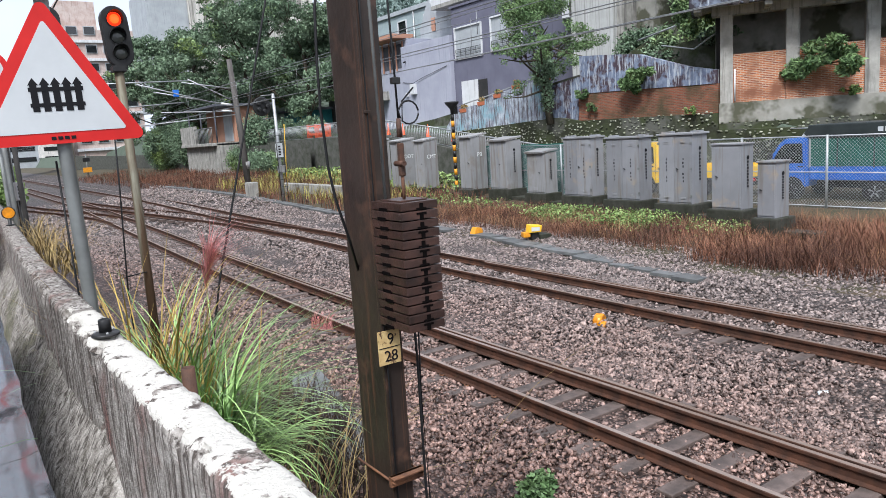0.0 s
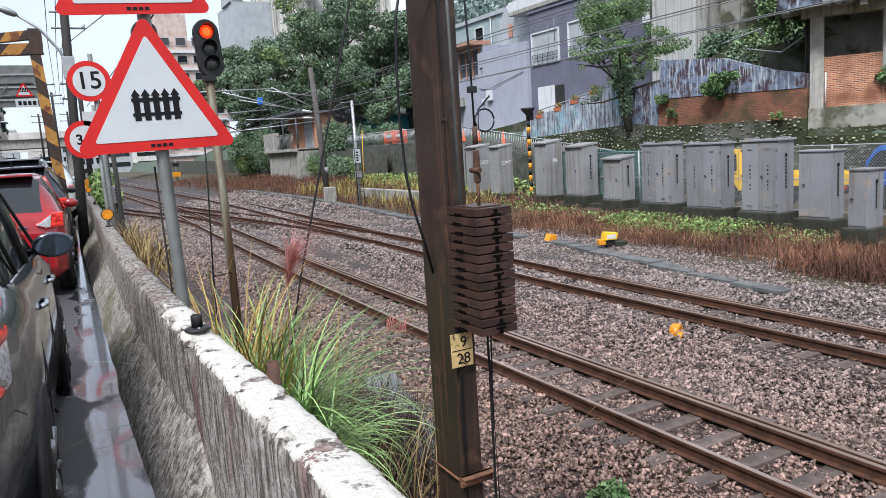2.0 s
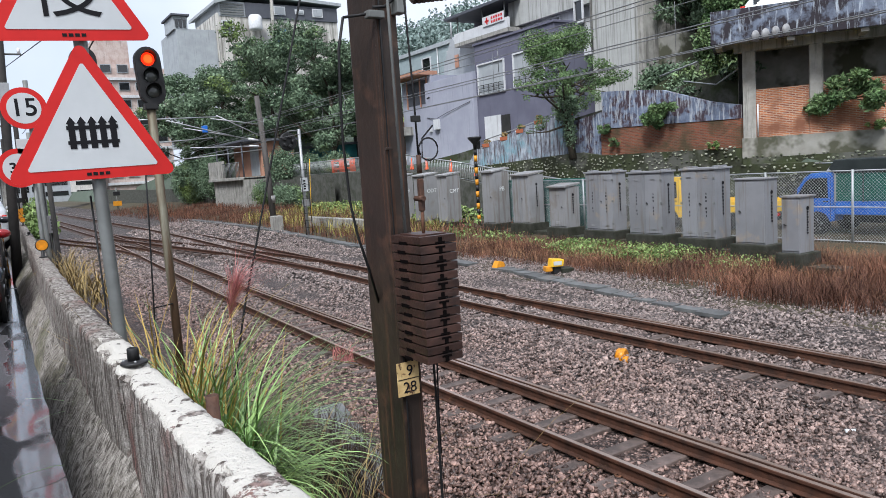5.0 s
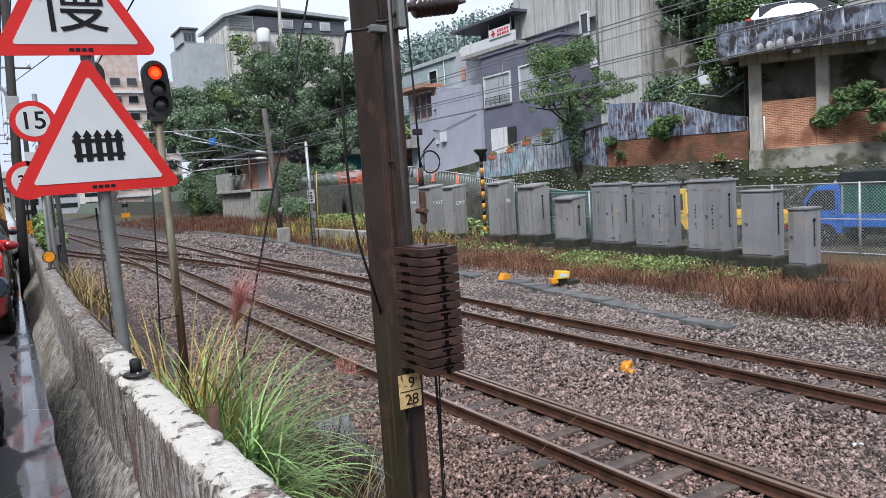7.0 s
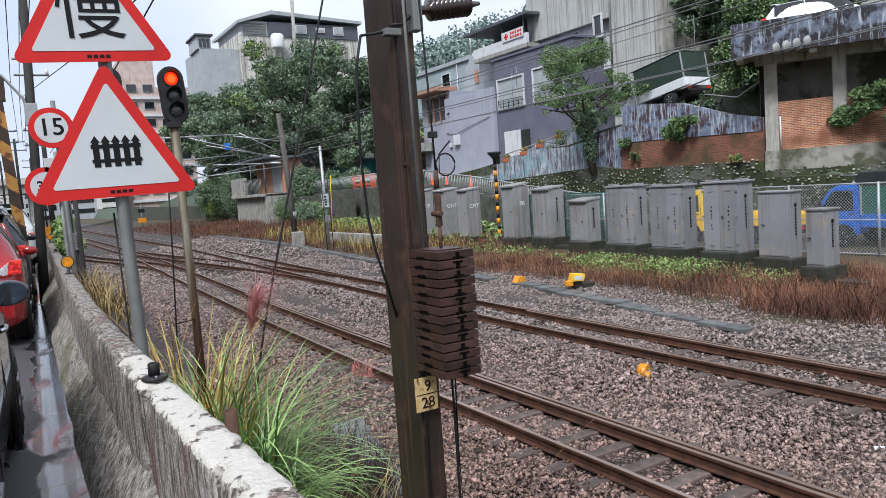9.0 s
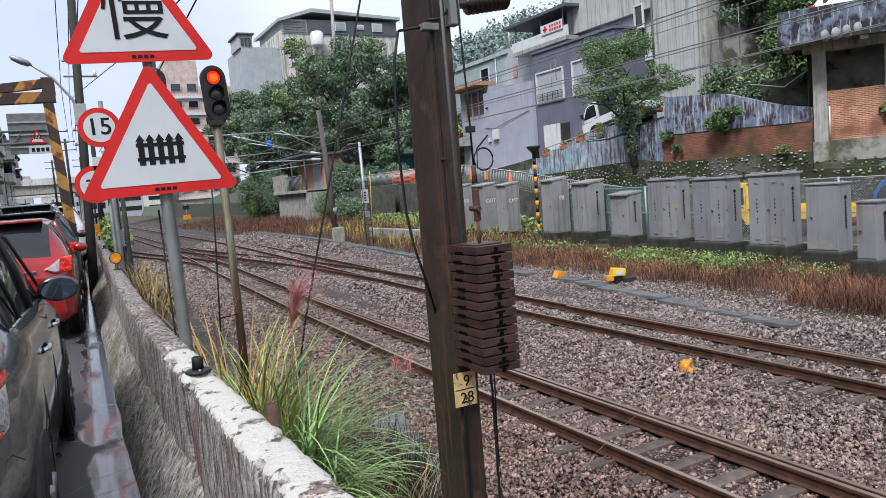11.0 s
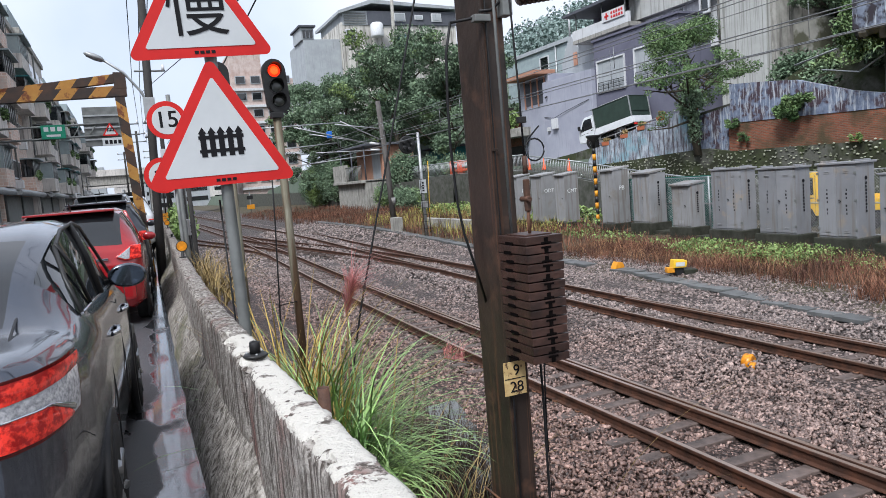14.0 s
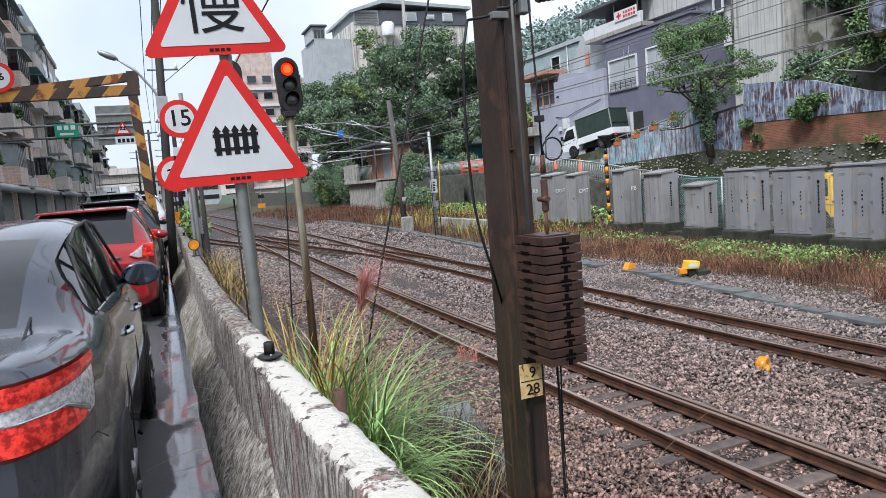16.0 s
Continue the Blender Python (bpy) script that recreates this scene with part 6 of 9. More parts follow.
def cabinet(x, y0, y1, d, z, h, style):
    desc = {"plain": "plain grey steel trackside cabinet on a concrete plinth", "double": "grey two-door trackside cabinet with louvres on a mossy plinth", "hood": "short grey cabinet with a sloping hood on a plinth", "framed": "grey cabinet with framed doors on a concrete plinth"}.get(style, "tall weathered grey cabinet with white chalk lettering")
    root = thing("trackside_cabinet", desc, "cabinet", "trackside cabinets")
    mm = M_CAB if style in ("plain", "double") else M_CAB_LT
    body = bx("body", root, mm, x, y0, z, x + d, y1, z + h, 0.012)
    bx("plinth", root, M_PLINTH, x - 0.10, y0 - 0.10, z - 0.75, x + d + 0.12, y1 + 0.10, z, 0.03, "mossy concrete plinth")
    bm = bmesh.new()
    if style in ("plain",):
        box(bm, x - 0.03, y0 - 0.03, z + h, x + d + 0.03, y1 + 0.03, z + h + 0.04, 0.01)
    elif style == "double":
        box(bm, x - 0.05, y0 - 0.05, z + h, x + d + 0.05, y1 + 0.05, z + h + 0.055, 0.012)
    else:
        box(bm, x - 0.10, y0 - 0.03, z + h - 0.02, x + d + 0.03, y1 + 0.03, z + h + 0.05, 0.012, Matrix.Translation((x, 0, z + h)) @ Matrix.Rotation(radians(-7), 4, 'Y') @ Matrix.Translation((-x, 0, -z - h)))
    part("lid", bm, mm, root, "overhanging lid")
    if style == "double":
        for yy in (y0 + 0.05, y1 - 0.10):
            bx("lifting_lug", root, mm, x + 0.05, yy, z + h + 0.05, x + d - 0.05, yy + 0.05, z + h + 0.10, 0.008)
    nd = 2 if style in ("double", "framed") else 1
    w = (y1 - y0) / nd
    for i in range(nd):
        a, b = y0 + i * w + 0.02, y0 + (i + 1) * w - 0.02
        dr = bx("door", root, mm, x - 0.018, a, z + 0.05, x - 0.001, b, z + h - 0.05, 0.005)
        if style == "double":
            for zz in (z + 0.14, z + h - 0.22):
                for k in range(2):
                    bx("louvre", dr, M_CAB_LT, x - 0.030, (a + b) / 2 - 0.08, zz + k * 0.035, x - 0.018, (a + b) / 2 + 0.08, zz + k * 0.035 + 0.014, 0.003)
            for zz in (z + 0.2, z + h / 2, z + h - 0.25):
                yy = a if i == 0 else b
                bx("hinge", dr, M_GALV_DULL, x - 0.032, yy - 0.035, zz, x - 0.012, yy + 0.035, zz + 0.06, 0.004)
            for k in range(7):
                if (k + i) % 5 != 3:
                    bx("lettering", dr, M_INK, x - 0.0205, (a + b) / 2 - 0.022, z + h * 0.32 + k * 0.10, x - 0.0185, (a + b) / 2 + 0.006 + 0.008 * (k % 3), z + h * 0.32 + k * 0.10 + 0.055)
        if style == "framed":
            bx("door_frame", dr, M_CAB, x - 0.03, a + 0.02, z + 0.12, x - 0.018, a + 0.05, z + h - 0.12)
            bx("door_frame", dr, M_CAB, x - 0.03, b - 0.05, z + 0.12, x - 0.018, b - 0.02, z + h - 0.12)
        if style == "hood":
            for zz in (z + 0.12, z + h - 0.28):
                bx("vent", dr, M_CAB_LT, x - 0.030, (a + b) / 2 - 0.12, zz, x - 0.018, (a + b) / 2 + 0.12, zz + 0.10, 0.004)
        if i == 0:
            hd = b - 0.06 if nd == 2 else a + (b - a) * (0.25 if style != "plain" else 0.85)
            bm = bmesh.new()
            tube(bm, [(x - 0.02, hd, z + h * 0.52), (x - 0.05, hd, z + h * 0.52), (x - 0.05, hd - 0.06, z + h * 0.50)], 0.014, 6)
            part("handle", bm, M_BLACK, dr)
    # stencilled column of characters on the side, shown as bars
    if style in ("double", "hood", "framed", "plain"):
        yv = y0 - 0.0145
        bm = bmesh.new()
        disc_turn(bm, [(0.05, 0.0), (0.05, 0.002)], 14, Matrix.Translation((x + d * 0.5, yv, z + h * 0.80)) @ SIDE_TEXT)
        part("round_mark", bm, M_INK, body)
        if d > 0.52 or style == "plain":
            for k in range(9):
                bx("lettering", body, M_INK, x + d * 0.5 - 0.03, yv - 0.002, z + h * 0.34 + k * h * 0.047, x + d * 0.5 + 0.03 - 0.012 * (k % 2), yv, z + h * 0.34 + k * h * 0.047 + h * 0.032)
    else:
        text_part("chalk_letters", style, 0.24, M_CHALK, body, Matrix.Translation((x + d * 0.52, y0 - 0.016, z + h * 0.66)) @ SIDE_TEXT, "white chalk letters")
    bx("plinth_step", root, M_PLINTH, x + 0.05, y0 - 0.9, z - 0.75, x + d, y0 - 0.10, z - 0.28, 0.03)


for c in CABS:
    cabinet(*c)


# ---- dry brown grass, weeds ----
def strip_points(n, x0, x1, y0, y1, dens=None):
    x, y = rng.uniform(x0, x1, n), rng.uniform(y0, y1, n)
    p = np.stack([x + bend(y), y, np.zeros(n)], 1)
    if dens is not None:
        k = np.array([noise.noise(Vector((a * 0.55, b * 0.4, dens))) for a, b in p[:, :2]])
        p = p[k > rng.uniform(-0.55, 0.35, n)]
    p[:, 2] = [ground_z(a, b) for a, b, _ in p]
    return p


me = blades("brown_grass", np.concatenate([strip_points(22000, 13.4, 15.3, 2.5, 22, 1.0), strip_points(7000, 15.3, 16.8, 8, 22, 1.0)]), 0.36, 0.009, M_BROWN_GRASS, 0.6, 0.3, 3)
tall = blades("brown_grass", strip_points(20000, 12.9, 17.4, 2.5, 9.8, 4.0), 0.62, 0.010, M_BROWN_GRASS, 0.75, 0.4, 4)
tagged(new("brown_grass", tall), "tall rusty brown grass and dead stalks by the last cabinet", "grass", kind="stuff")
tagged(new("brown_grass", me), "dry reddish brown grass and dead stalks beside the track", "grass", kind="stuff")
me = blades("tan_grass", np.concatenate([strip_points(3500, 13.8, 15.4, 9.5, 22, 9.0), strip_points(7000, 13.6, 17.4, 2.5, 9.8, 10.0)]), 0.50, 0.008, M_TAN_GRASS, 0.8, 0.5, 4)
tagged(new("tan_grass", me), "pale tan seed stalks among the brown grass", "grass", kind="stuff")
me = blades("straw_tuft", np.stack([rng.normal(17.6, 0.22, 260), rng.normal(6.9, 0.35, 260), np.full(260, -1.0)], 1), 1.25, 0.012, M_STRAW, 1.0, 0.9, 7)
tagged(new("straw_tuft", me), "arching straw tuft in front of the fence", "grass", kind="stuff")
me = blades("far_brown_grass", np.concatenate([strip_points(16000, 12.9, 17.6, 22, 75, 2.0), strip_points(7000, 11.6, 17.0, 58, 100, 5.0)]), 0.6, 0.025, M_BROWN_GRASS, 0.4, 0.15, 2)
tagged(new("far_brown_grass", me), "dry brown grass farther along the verge", "grass", kind="stuff")
me = blades("straw_grass", strip_points(3500, 13.5, 18.5, 26, 48, 3.0), 0.8, 0.03, M_TUFT, 0.6, 0.35, 3)
tagged(new("straw_grass", me), "yellow-green grass tufts on the verge", "grass", kind="stuff")


def weeds(name, n, x0, x1, y0, y1, h, material, label, seed, size=0.07):
    p = strip_points(n, x0, x1, y0, y1, seed)
    p[:, 2] += rng.uniform(0, h, len(p)) ** 1.0
    tagged(new(name, leaf_mesh(name, p, size, material, 0.3, 1.3)), label, "weeds", kind="stuff")


weeds("green_weeds", 1200, 14.8, 16.3, 9.6, 12.6, 0.28, M_LEAF_LT, "scattered pale weeds before the near cabinets", 6.5, 0.045)
weeds("green_weeds", 8500, 14.7, 16.2, 12.4, 17.4, 0.34, M_LEAF_LT, "low bright green weeds before the cabinets", 6.0, 0.05)
weeds("green_weeds", 1500, 15.6, 17.0, 18, 26, 0.22, M_LEAF_LT, "sparse green weeds by the plinths", 7.5)
weeds("green_weeds", 5000, 16.6, 20.5, 24.5, 46, 0.5, M_LEAF_LT, "green weeds on the bank behind the cabinets", 8.5, 0.12)
tagged(new("green_weeds", leaf_mesh("green_weeds", clump_points([(4.22, 4.96, -1.80, 0.20, 0.18, 0.13), (4.45, 5.12, -1.83, 0.13, 0.16, 0.1), (4.02, 4.88, -1.83, 0.13, 0.12, 0.1)], 700), 0.045, M_LEAF)), "small green weed on the ballast by the mast", "weeds", kind="stuff")


# ---- tall grass clump by the wall ----
def grass_clump():
    root = thing("pampas_grass", "tall clump of green and yellow grass with a pink plume", "grass clump")

    def pts(n, x, y, z, s):
        return np.stack([rng.normal(x, s, n), rng.normal(y, s * 1.3, n), np.full(n, z)], 1)
    def add(nm, me, lab=""):
        o = new(nm, me)
        o.parent = root
        tagged(o, lab)
    add("green_blades", blades("green_blades", np.concatenate([pts(260, 1.20, 5.5, -0.7, 0.11), pts(280, 1.28, 5.1, -0.75, 0.13)]), 1.50, 0.021, M_BLADE, 0.62, 1.0, 10, (0.04, -0.02)))
    add("arching_blades", blades("arching_blades", np.concatenate([pts(520, 1.32, 5.0, -0.75, 0.14), pts(330, 1.26, 5.4, -0.65, 0.12)]), 1.12, 0.018, M_BLADE, 1.15, 1.15, 12, (0.09, -0.02)))
    add("yellow_blades", blades("yellow_blades", np.concatenate([pts(80, 1.08, 5.55, -0.6, 0.10), pts(45, 1.25, 5.2, -0.8, 0.14)]), 1.65, 0.021, M_BLADE_DRY, 0.42, 0.7, 8, (-0.02, 0)), "yellowed dry blades")
    add("dry_blades", blades("dry_blades", pts(70, 2.2, 5.3, -1.5, 0.35), 1.7, 0.010, M_STRAW, 0.8, 0.8, 6, (0.2, 0)), "thin straw blades")
    # plume
    stem = [(1.40, 5.3, -0.9), (1.47, 5.4, 0.3), (1.52, 5.4, 0.85)]
    rod("plume_stem", root, M_STRAW, stem, 0.006, 5, 0.003)
    base = np.array([(1.485 + 0.0005 * (k % 150), 5.4, 0.60 + 0.0016 * (k % 150)) for k in range(260)])
    add("plume", blades("plume", base, 0.36, 0.004, M_PLUME, 0.65, 0.7, 6, (0.34, 0)), "feathery pink plume")
    base2 = np.array([(2.25 + 0.002 * k, 5.3, 0.15 - 0.0006 * k) for k in range(90)])
    add("plume", blades("plume", base2, 0.16, 0.003, M_PLUME, 0.5, 0.6, 4, (0.2, 0)), "faded pink plume")
    rod("plume_stem", root, M_STRAW, [(1.75, 5.1, -0.8), (1.95, 5.2, 0.05), (2.25, 5.3, 0.15), (2.5, 5.3, 0.05)], 0.005, 5, 0.003)


grass_clump()
me = blades("dead_stalks", np.concatenate([np.stack([rng.normal(3.0, 0.26, 1100), rng.normal(7.6, 0.75, 1100), np.full(1100, -1.90)], 1)]), 0.95, 0.012, mat("dead_stalk", (0.05, 0.034, 0.025), 0.9, island=0.5), 0.7, 0.4, 4)
tagged(new("dead_stalks", me), "thin dark dead stalks beside the grass clump", "grass", kind="stuff")
me = blades("wall_straw", np.stack([rng.normal(0.98, 0.08, 260), rng.uniform(8.5, 12.5, 260), np.full(260, 0.35)], 1), 0.75, 0.012, M_STRAW, 0.7, 1.0, 5, (0.1, -0.25))
tagged(new("wall_straw", me), "dry straw grass hanging behind the wall", "grass", kind="stuff")
me = leaf_mesh("wall_plants", clump_points([(1.55, 24, 0.7, 0.4, 1.5, 0.5), (1.7, 28, 0.9, 0.5, 1.5, 0.7)], 1500), 0.09, M_LEAF_LT)
tagged(new("wall_plants", leaf_mesh("wall_plants", clump_points([(0.36, 3.0, 0.08, 0.05, 0.10, 0.07), (0.30, 3.15, 0.05, 0.04, 0.08, 0.04)], 160), 0.022, M_LEAF)), "tiny green plants in the broken foot of the wall", "weeds", kind="stuff")
tagged(new("wall_plants", me), "small green plants along the wall", "weeds", kind="stuff")
me = blades("verge_scrub", np.stack([rng.uniform(0.75, 1.7, 1500), rng.uniform(5, 20, 1500), np.full(1500, -1.15)], 1), 0.6, 0.012, M_BROWN_GRASS, 0.5, 0.4, 3)
tagged(new("verge_scrub", me), "brown scrub on the bank behind the wall", "grass", kind="stuff")


# ---- chain-link fence, street behind ----
def build_fence():
    root = thing("chain_link_fence", "galvanised chain-link fence along the far street", "fence")
    x, z0, z1 = 18.5, -0.95, 0.92
    for y in (4.9, 7.25, 9.62, 12.0, 14.4, 16.8, 19.2, 21.6):
        rod("post", root, M_GALV, [(x, y, z0 - 0.2), (x, y, z1 + 0.03)], 0.032, 8)
    for z in (z1, 0.0, z0 + 0.08):
        rod("rail", root, M_GALV, [(x, 3.0, z), (x, 21.6, z)], 0.020, 6)
    v, f = [], []
    h, r = z1 - z0, 0.0042
    for s in (-1, 1):
        y = 3.0 - h
        while y < 21.6 + h:
            a, b = (y, z0), (y + s * h, z1)
            i = len(v)
            for (q, zz) in (a, b):
                v += [(x - r, q, zz), (x + r, q - r, zz), (x + r, q + r, zz)]
            f += [(i, i + 1, i + 4, i + 3), (i + 1, i + 2, i + 5, i + 4), (i + 2, i, i + 3, i + 5)]
            y += 0.085
    ob = new("mesh_wire", raw("mesh_wire", v, f, M_GALV))
    ob.parent = root
    tagged(ob, "diamond mesh wire")
    bx("netting", root, M_NET, x + 0.06, 17.8, z0, x + 0.075, 24.6, 0.98, 0.0, "dark green netting")


build_fence()


def small_truck(name, label, paint, canvas, L=4.1, W=1.55, canopy=True, category="truck", frame_mat=None):
    """A cab-over light truck, nose towards +y, origin under the middle of the front axle."""
    root = thing(name, label, category)
    h = W / 2
    turn = Matrix.Rotation(radians(90), 4, 'Z')
    cab = [(0.82, 0.42), (0.84, 0.72), (0.80, 0.98), (0.36, 1.62), (0.20, 1.74), (-0.42, 1.76), (-0.46, 0.40), (-0.36, 0.36), (0.36, 0.36)]
    bm = bmesh.new()
    prism(bm, cab, -h, h, turn, 0.05)
    part("cab", bm, paint, root)
    for s in (-1, 1):
        bm = bmesh.new()
        prism(bm, [(0.62, 1.02), (0.31, 1.52), (0.16, 1.60), (-0.28, 1.60), (-0.30, 1.04)], -0.006, 0.006, Matrix.Translation((s * (h + 0.002), 0, 0)) @ turn, 0.003)
        part("side_window", bm, M_GLASS_DK, root, "dark cab window")
        bx("door_handle", root, M_BLACK, s * h - 0.01, -0.30, 0.92, s * h + 0.02, -0.16, 0.96, 0.004)
        rod("door_line", root, M_BLACK, [(s * (h + 0.001), -0.36, 1.66), (s * (h + 0.001), -0.36, 0.44)], 0.006, 4)
        mr = thing_part("door_mirror", root)
        bx("mirror_shell", mr, M_BLACK, s * (h + 0.06), 0.52, 1.10, s * (h + 0.22), 0.60, 1.34, 0.02)
        rod("mirror_arm", mr, M_BLACK, [(s * (h - 0.02), 0.58, 1.12), (s * (h + 0.1), 0.56, 1.16)], 0.012, 5)
        rod("side_stripe", root, M_BLACK, [(s * (h + 0.001), 0.70, 0.86), (s * (h + 0.001), 0.05, 0.86)], 0.008, 4)
        for wy in (0.0, -2.15):
            wheel(root, s * (h - 0.09), wy, 0.28, 0.17, s)
            bm = bmesh.new()
            disc_turn(bm, [(0.34, -0.1), (0.34, 0.004), (0.32, 0.006)], 24, Matrix.Translation((s * (h - 0.002 - 0.06 * (wy < -1)), wy, 0.32)) @ Matrix.Rotation(radians(90 * s), 4, 'Y'))
            part("wheel_arch", bm, M_BLACK, root)
    bm = bmesh.new()
    prism(bm, [(0.79, 1.04), (0.40, 1.58), (0.385, 1.56), (0.775, 1.03)], -h + 0.10, h - 0.10, Matrix.Translation((0, 0.035, 0)) @ turn)
    part("windscreen", bm, M_GLASS_DK, root)
    for s in (-1, 1):
        bx("head_light", root, M_GLASS_CLR, s * 0.62 - 0.12, 0.80, 0.66, s * 0.62 + 0.12, 0.86, 0.82, 0.02)
    bx("chassis", root, M_BLACK, -0.4, -L + 0.95, 0.32, 0.4, -0.4, 0.52, 0.02)
    r0 = -L + 0.84
    bed = thing_part("cargo_bed", root)
    bx("bed_floor", bed, paint, -h, r0, 0.60, h, -0.50, 0.66, 0.01)
    for s in (-1, 1):
        bx("side_board", bed, paint, s * h - 0.02, r0, 0.58, s * h + 0.02, -0.50, 0.94, 0.012)
    bx("tail_board", bed, paint, -h, r0 - 0.03, 0.60, h, r0 + 0.01, 0.94, 0.012)
    for k in range(4):
        bx("board_rib", bed, paint, -h + 0.12 + k * 0.38, r0 - 0.045, 0.64, -h + 0.30 + k * 0.38, r0 - 0.02, 0.90, 0.008)
    bx("bumper_bar", root, M_BLACK, -h + 0.08, r0 - 0.04, 0.38, h - 0.08, r0 + 0.02, 0.46, 0.01)
    for s in (-1, 1):
        bx("tail_light", root, M_GLASS_RED, s * 0.58 - 0.12, r0 - 0.06, 0.47, s * 0.58 + 0.12, r0 - 0.01, 0.56, 0.01)
    if canopy:
        cp = thing_part("canopy", root)
        bm = bmesh.new()
        box(bm, -h - 0.005, r0 + 0.02, 0.95, h + 0.005, -0.48, 1.98, 0.02)
        part("tarpaulin", bm, canvas, cp, "dark green tarpaulin sides")
        fm = frame_mat or M_GALV
        bx("canopy_roof", cp, canvas, -h - 0.03, r0 - 0.02, 1.98, h + 0.03, -0.40, 2.03, 0.015)
        for s in (-1, 1):
            bx("corner_post", cp, fm, s * h - 0.03, r0 - 0.02, 0.92, s * h + 0.03, r0 + 0.03, 2.0, 0.008)
            bx("corner_post", cp, fm, s * (h + 0.008) - 0.012, -0.52, 0.92, s * (h + 0.008) + 0.012, -0.47, 2.0, 0.004)
            rod("roof_rail", cp, fm, [(s * (h + 0.02), r0, 2.02), (s * (h + 0.02), -0.2, 2.02), (s * (h + 0.02), 0.05, 2.03)], 0.016, 5)
        bx("rear_flap", cp, canvas, -h + 0.06, r0 - 0.008, 1.20, h - 0.06, r0 + 0.014, 1.97, 0.004)
    return root


blue = small_truck("blue_truck", "blue light truck with a dark canvas cover, parked behind the fence", M_CAR_BLUE, M_TARP_GREEN, L=6.0, W=1.75)
blue.matrix_basis = pose(20.9, 11.4, -0.92, 0, 0, 0) @ Matrix.Diagonal((1.0, 1.05, 1.0, 1))
cover = thing_part("cover_top", blue)
bm = bmesh.new()
prism(bm, [(-5.10, 1.72), (-0.50, 1.72), (-0.32, 1.86), (-0.46, 2.10), (-5.10, 2.12)], -0.91, 0.91, Matrix.Rotation(radians(90), 4, 'Z'), 0.03)
part("cover_sheet", bm, M_TARP_DK, cover, "dark rain cover over the canvas")
bm = bmesh.new()
prism(bm, [(-0.50, 1.66), (-0.16, 1.72), (-0.30, 1.92), (-0.50, 2.04)], -0.80, 0.80, Matrix.Rotation(radians(90), 4, 'Z'), 0.02)
part("cover_front", bm, M_CAR_WHITE, cover, "white front edge of the cover")
for k in range(11):
    if k != 5:
        bx("lettering", cover, M_WHITE, -0.918, -2.2 - k * 0.17, 1.86, -0.911, -2.32 - k * 0.17, 1.98)
for k in range(5):
    bx("cargo_strap", cover, M_TARP_DK, -0.895, -1.2 - k * 0.9, 0.92, -0.885, -1.235 - k * 0.9, 1.74)
yel = small_truck("yellow_truck", "yellow light truck parked behind the cabinets", M_YEL2, M_YEL2, L=4.6, W=1.7, canopy=False)
yel.matrix_basis = pose(20.9, 16.6, -0.92)


def build_hazard_pole():
    root = thing("hazard_pole", "black and yellow banded pole with a black funnel lamp", "pole", m=pose(18.55, 25.85, -1.0))
    for i in range(13):
        bm = bmesh.new()
        tube(bm, [(0, 0, i * 0.26), (0, 0, i * 0.26 + 0.26)], 0.075, 10)
        part("band", bm, M_YEL if i % 2 else M_BLACK, root)
    bm = bmesh.new()
    disc_turn(bm, [(0.07, 3.38), (0.09, 3.62), (0.30, 3.86), (0.31, 3.93), (0.06, 3.95)], 18)
    part("funnel", bm, M_BLACK, root, "black funnel-shaped lamp")
    bx("bracket", root, M_BLACK, 0.05, -0.06, 3.4, 0.26, 0.06, 3.75, 0.02)


build_hazard_pole()


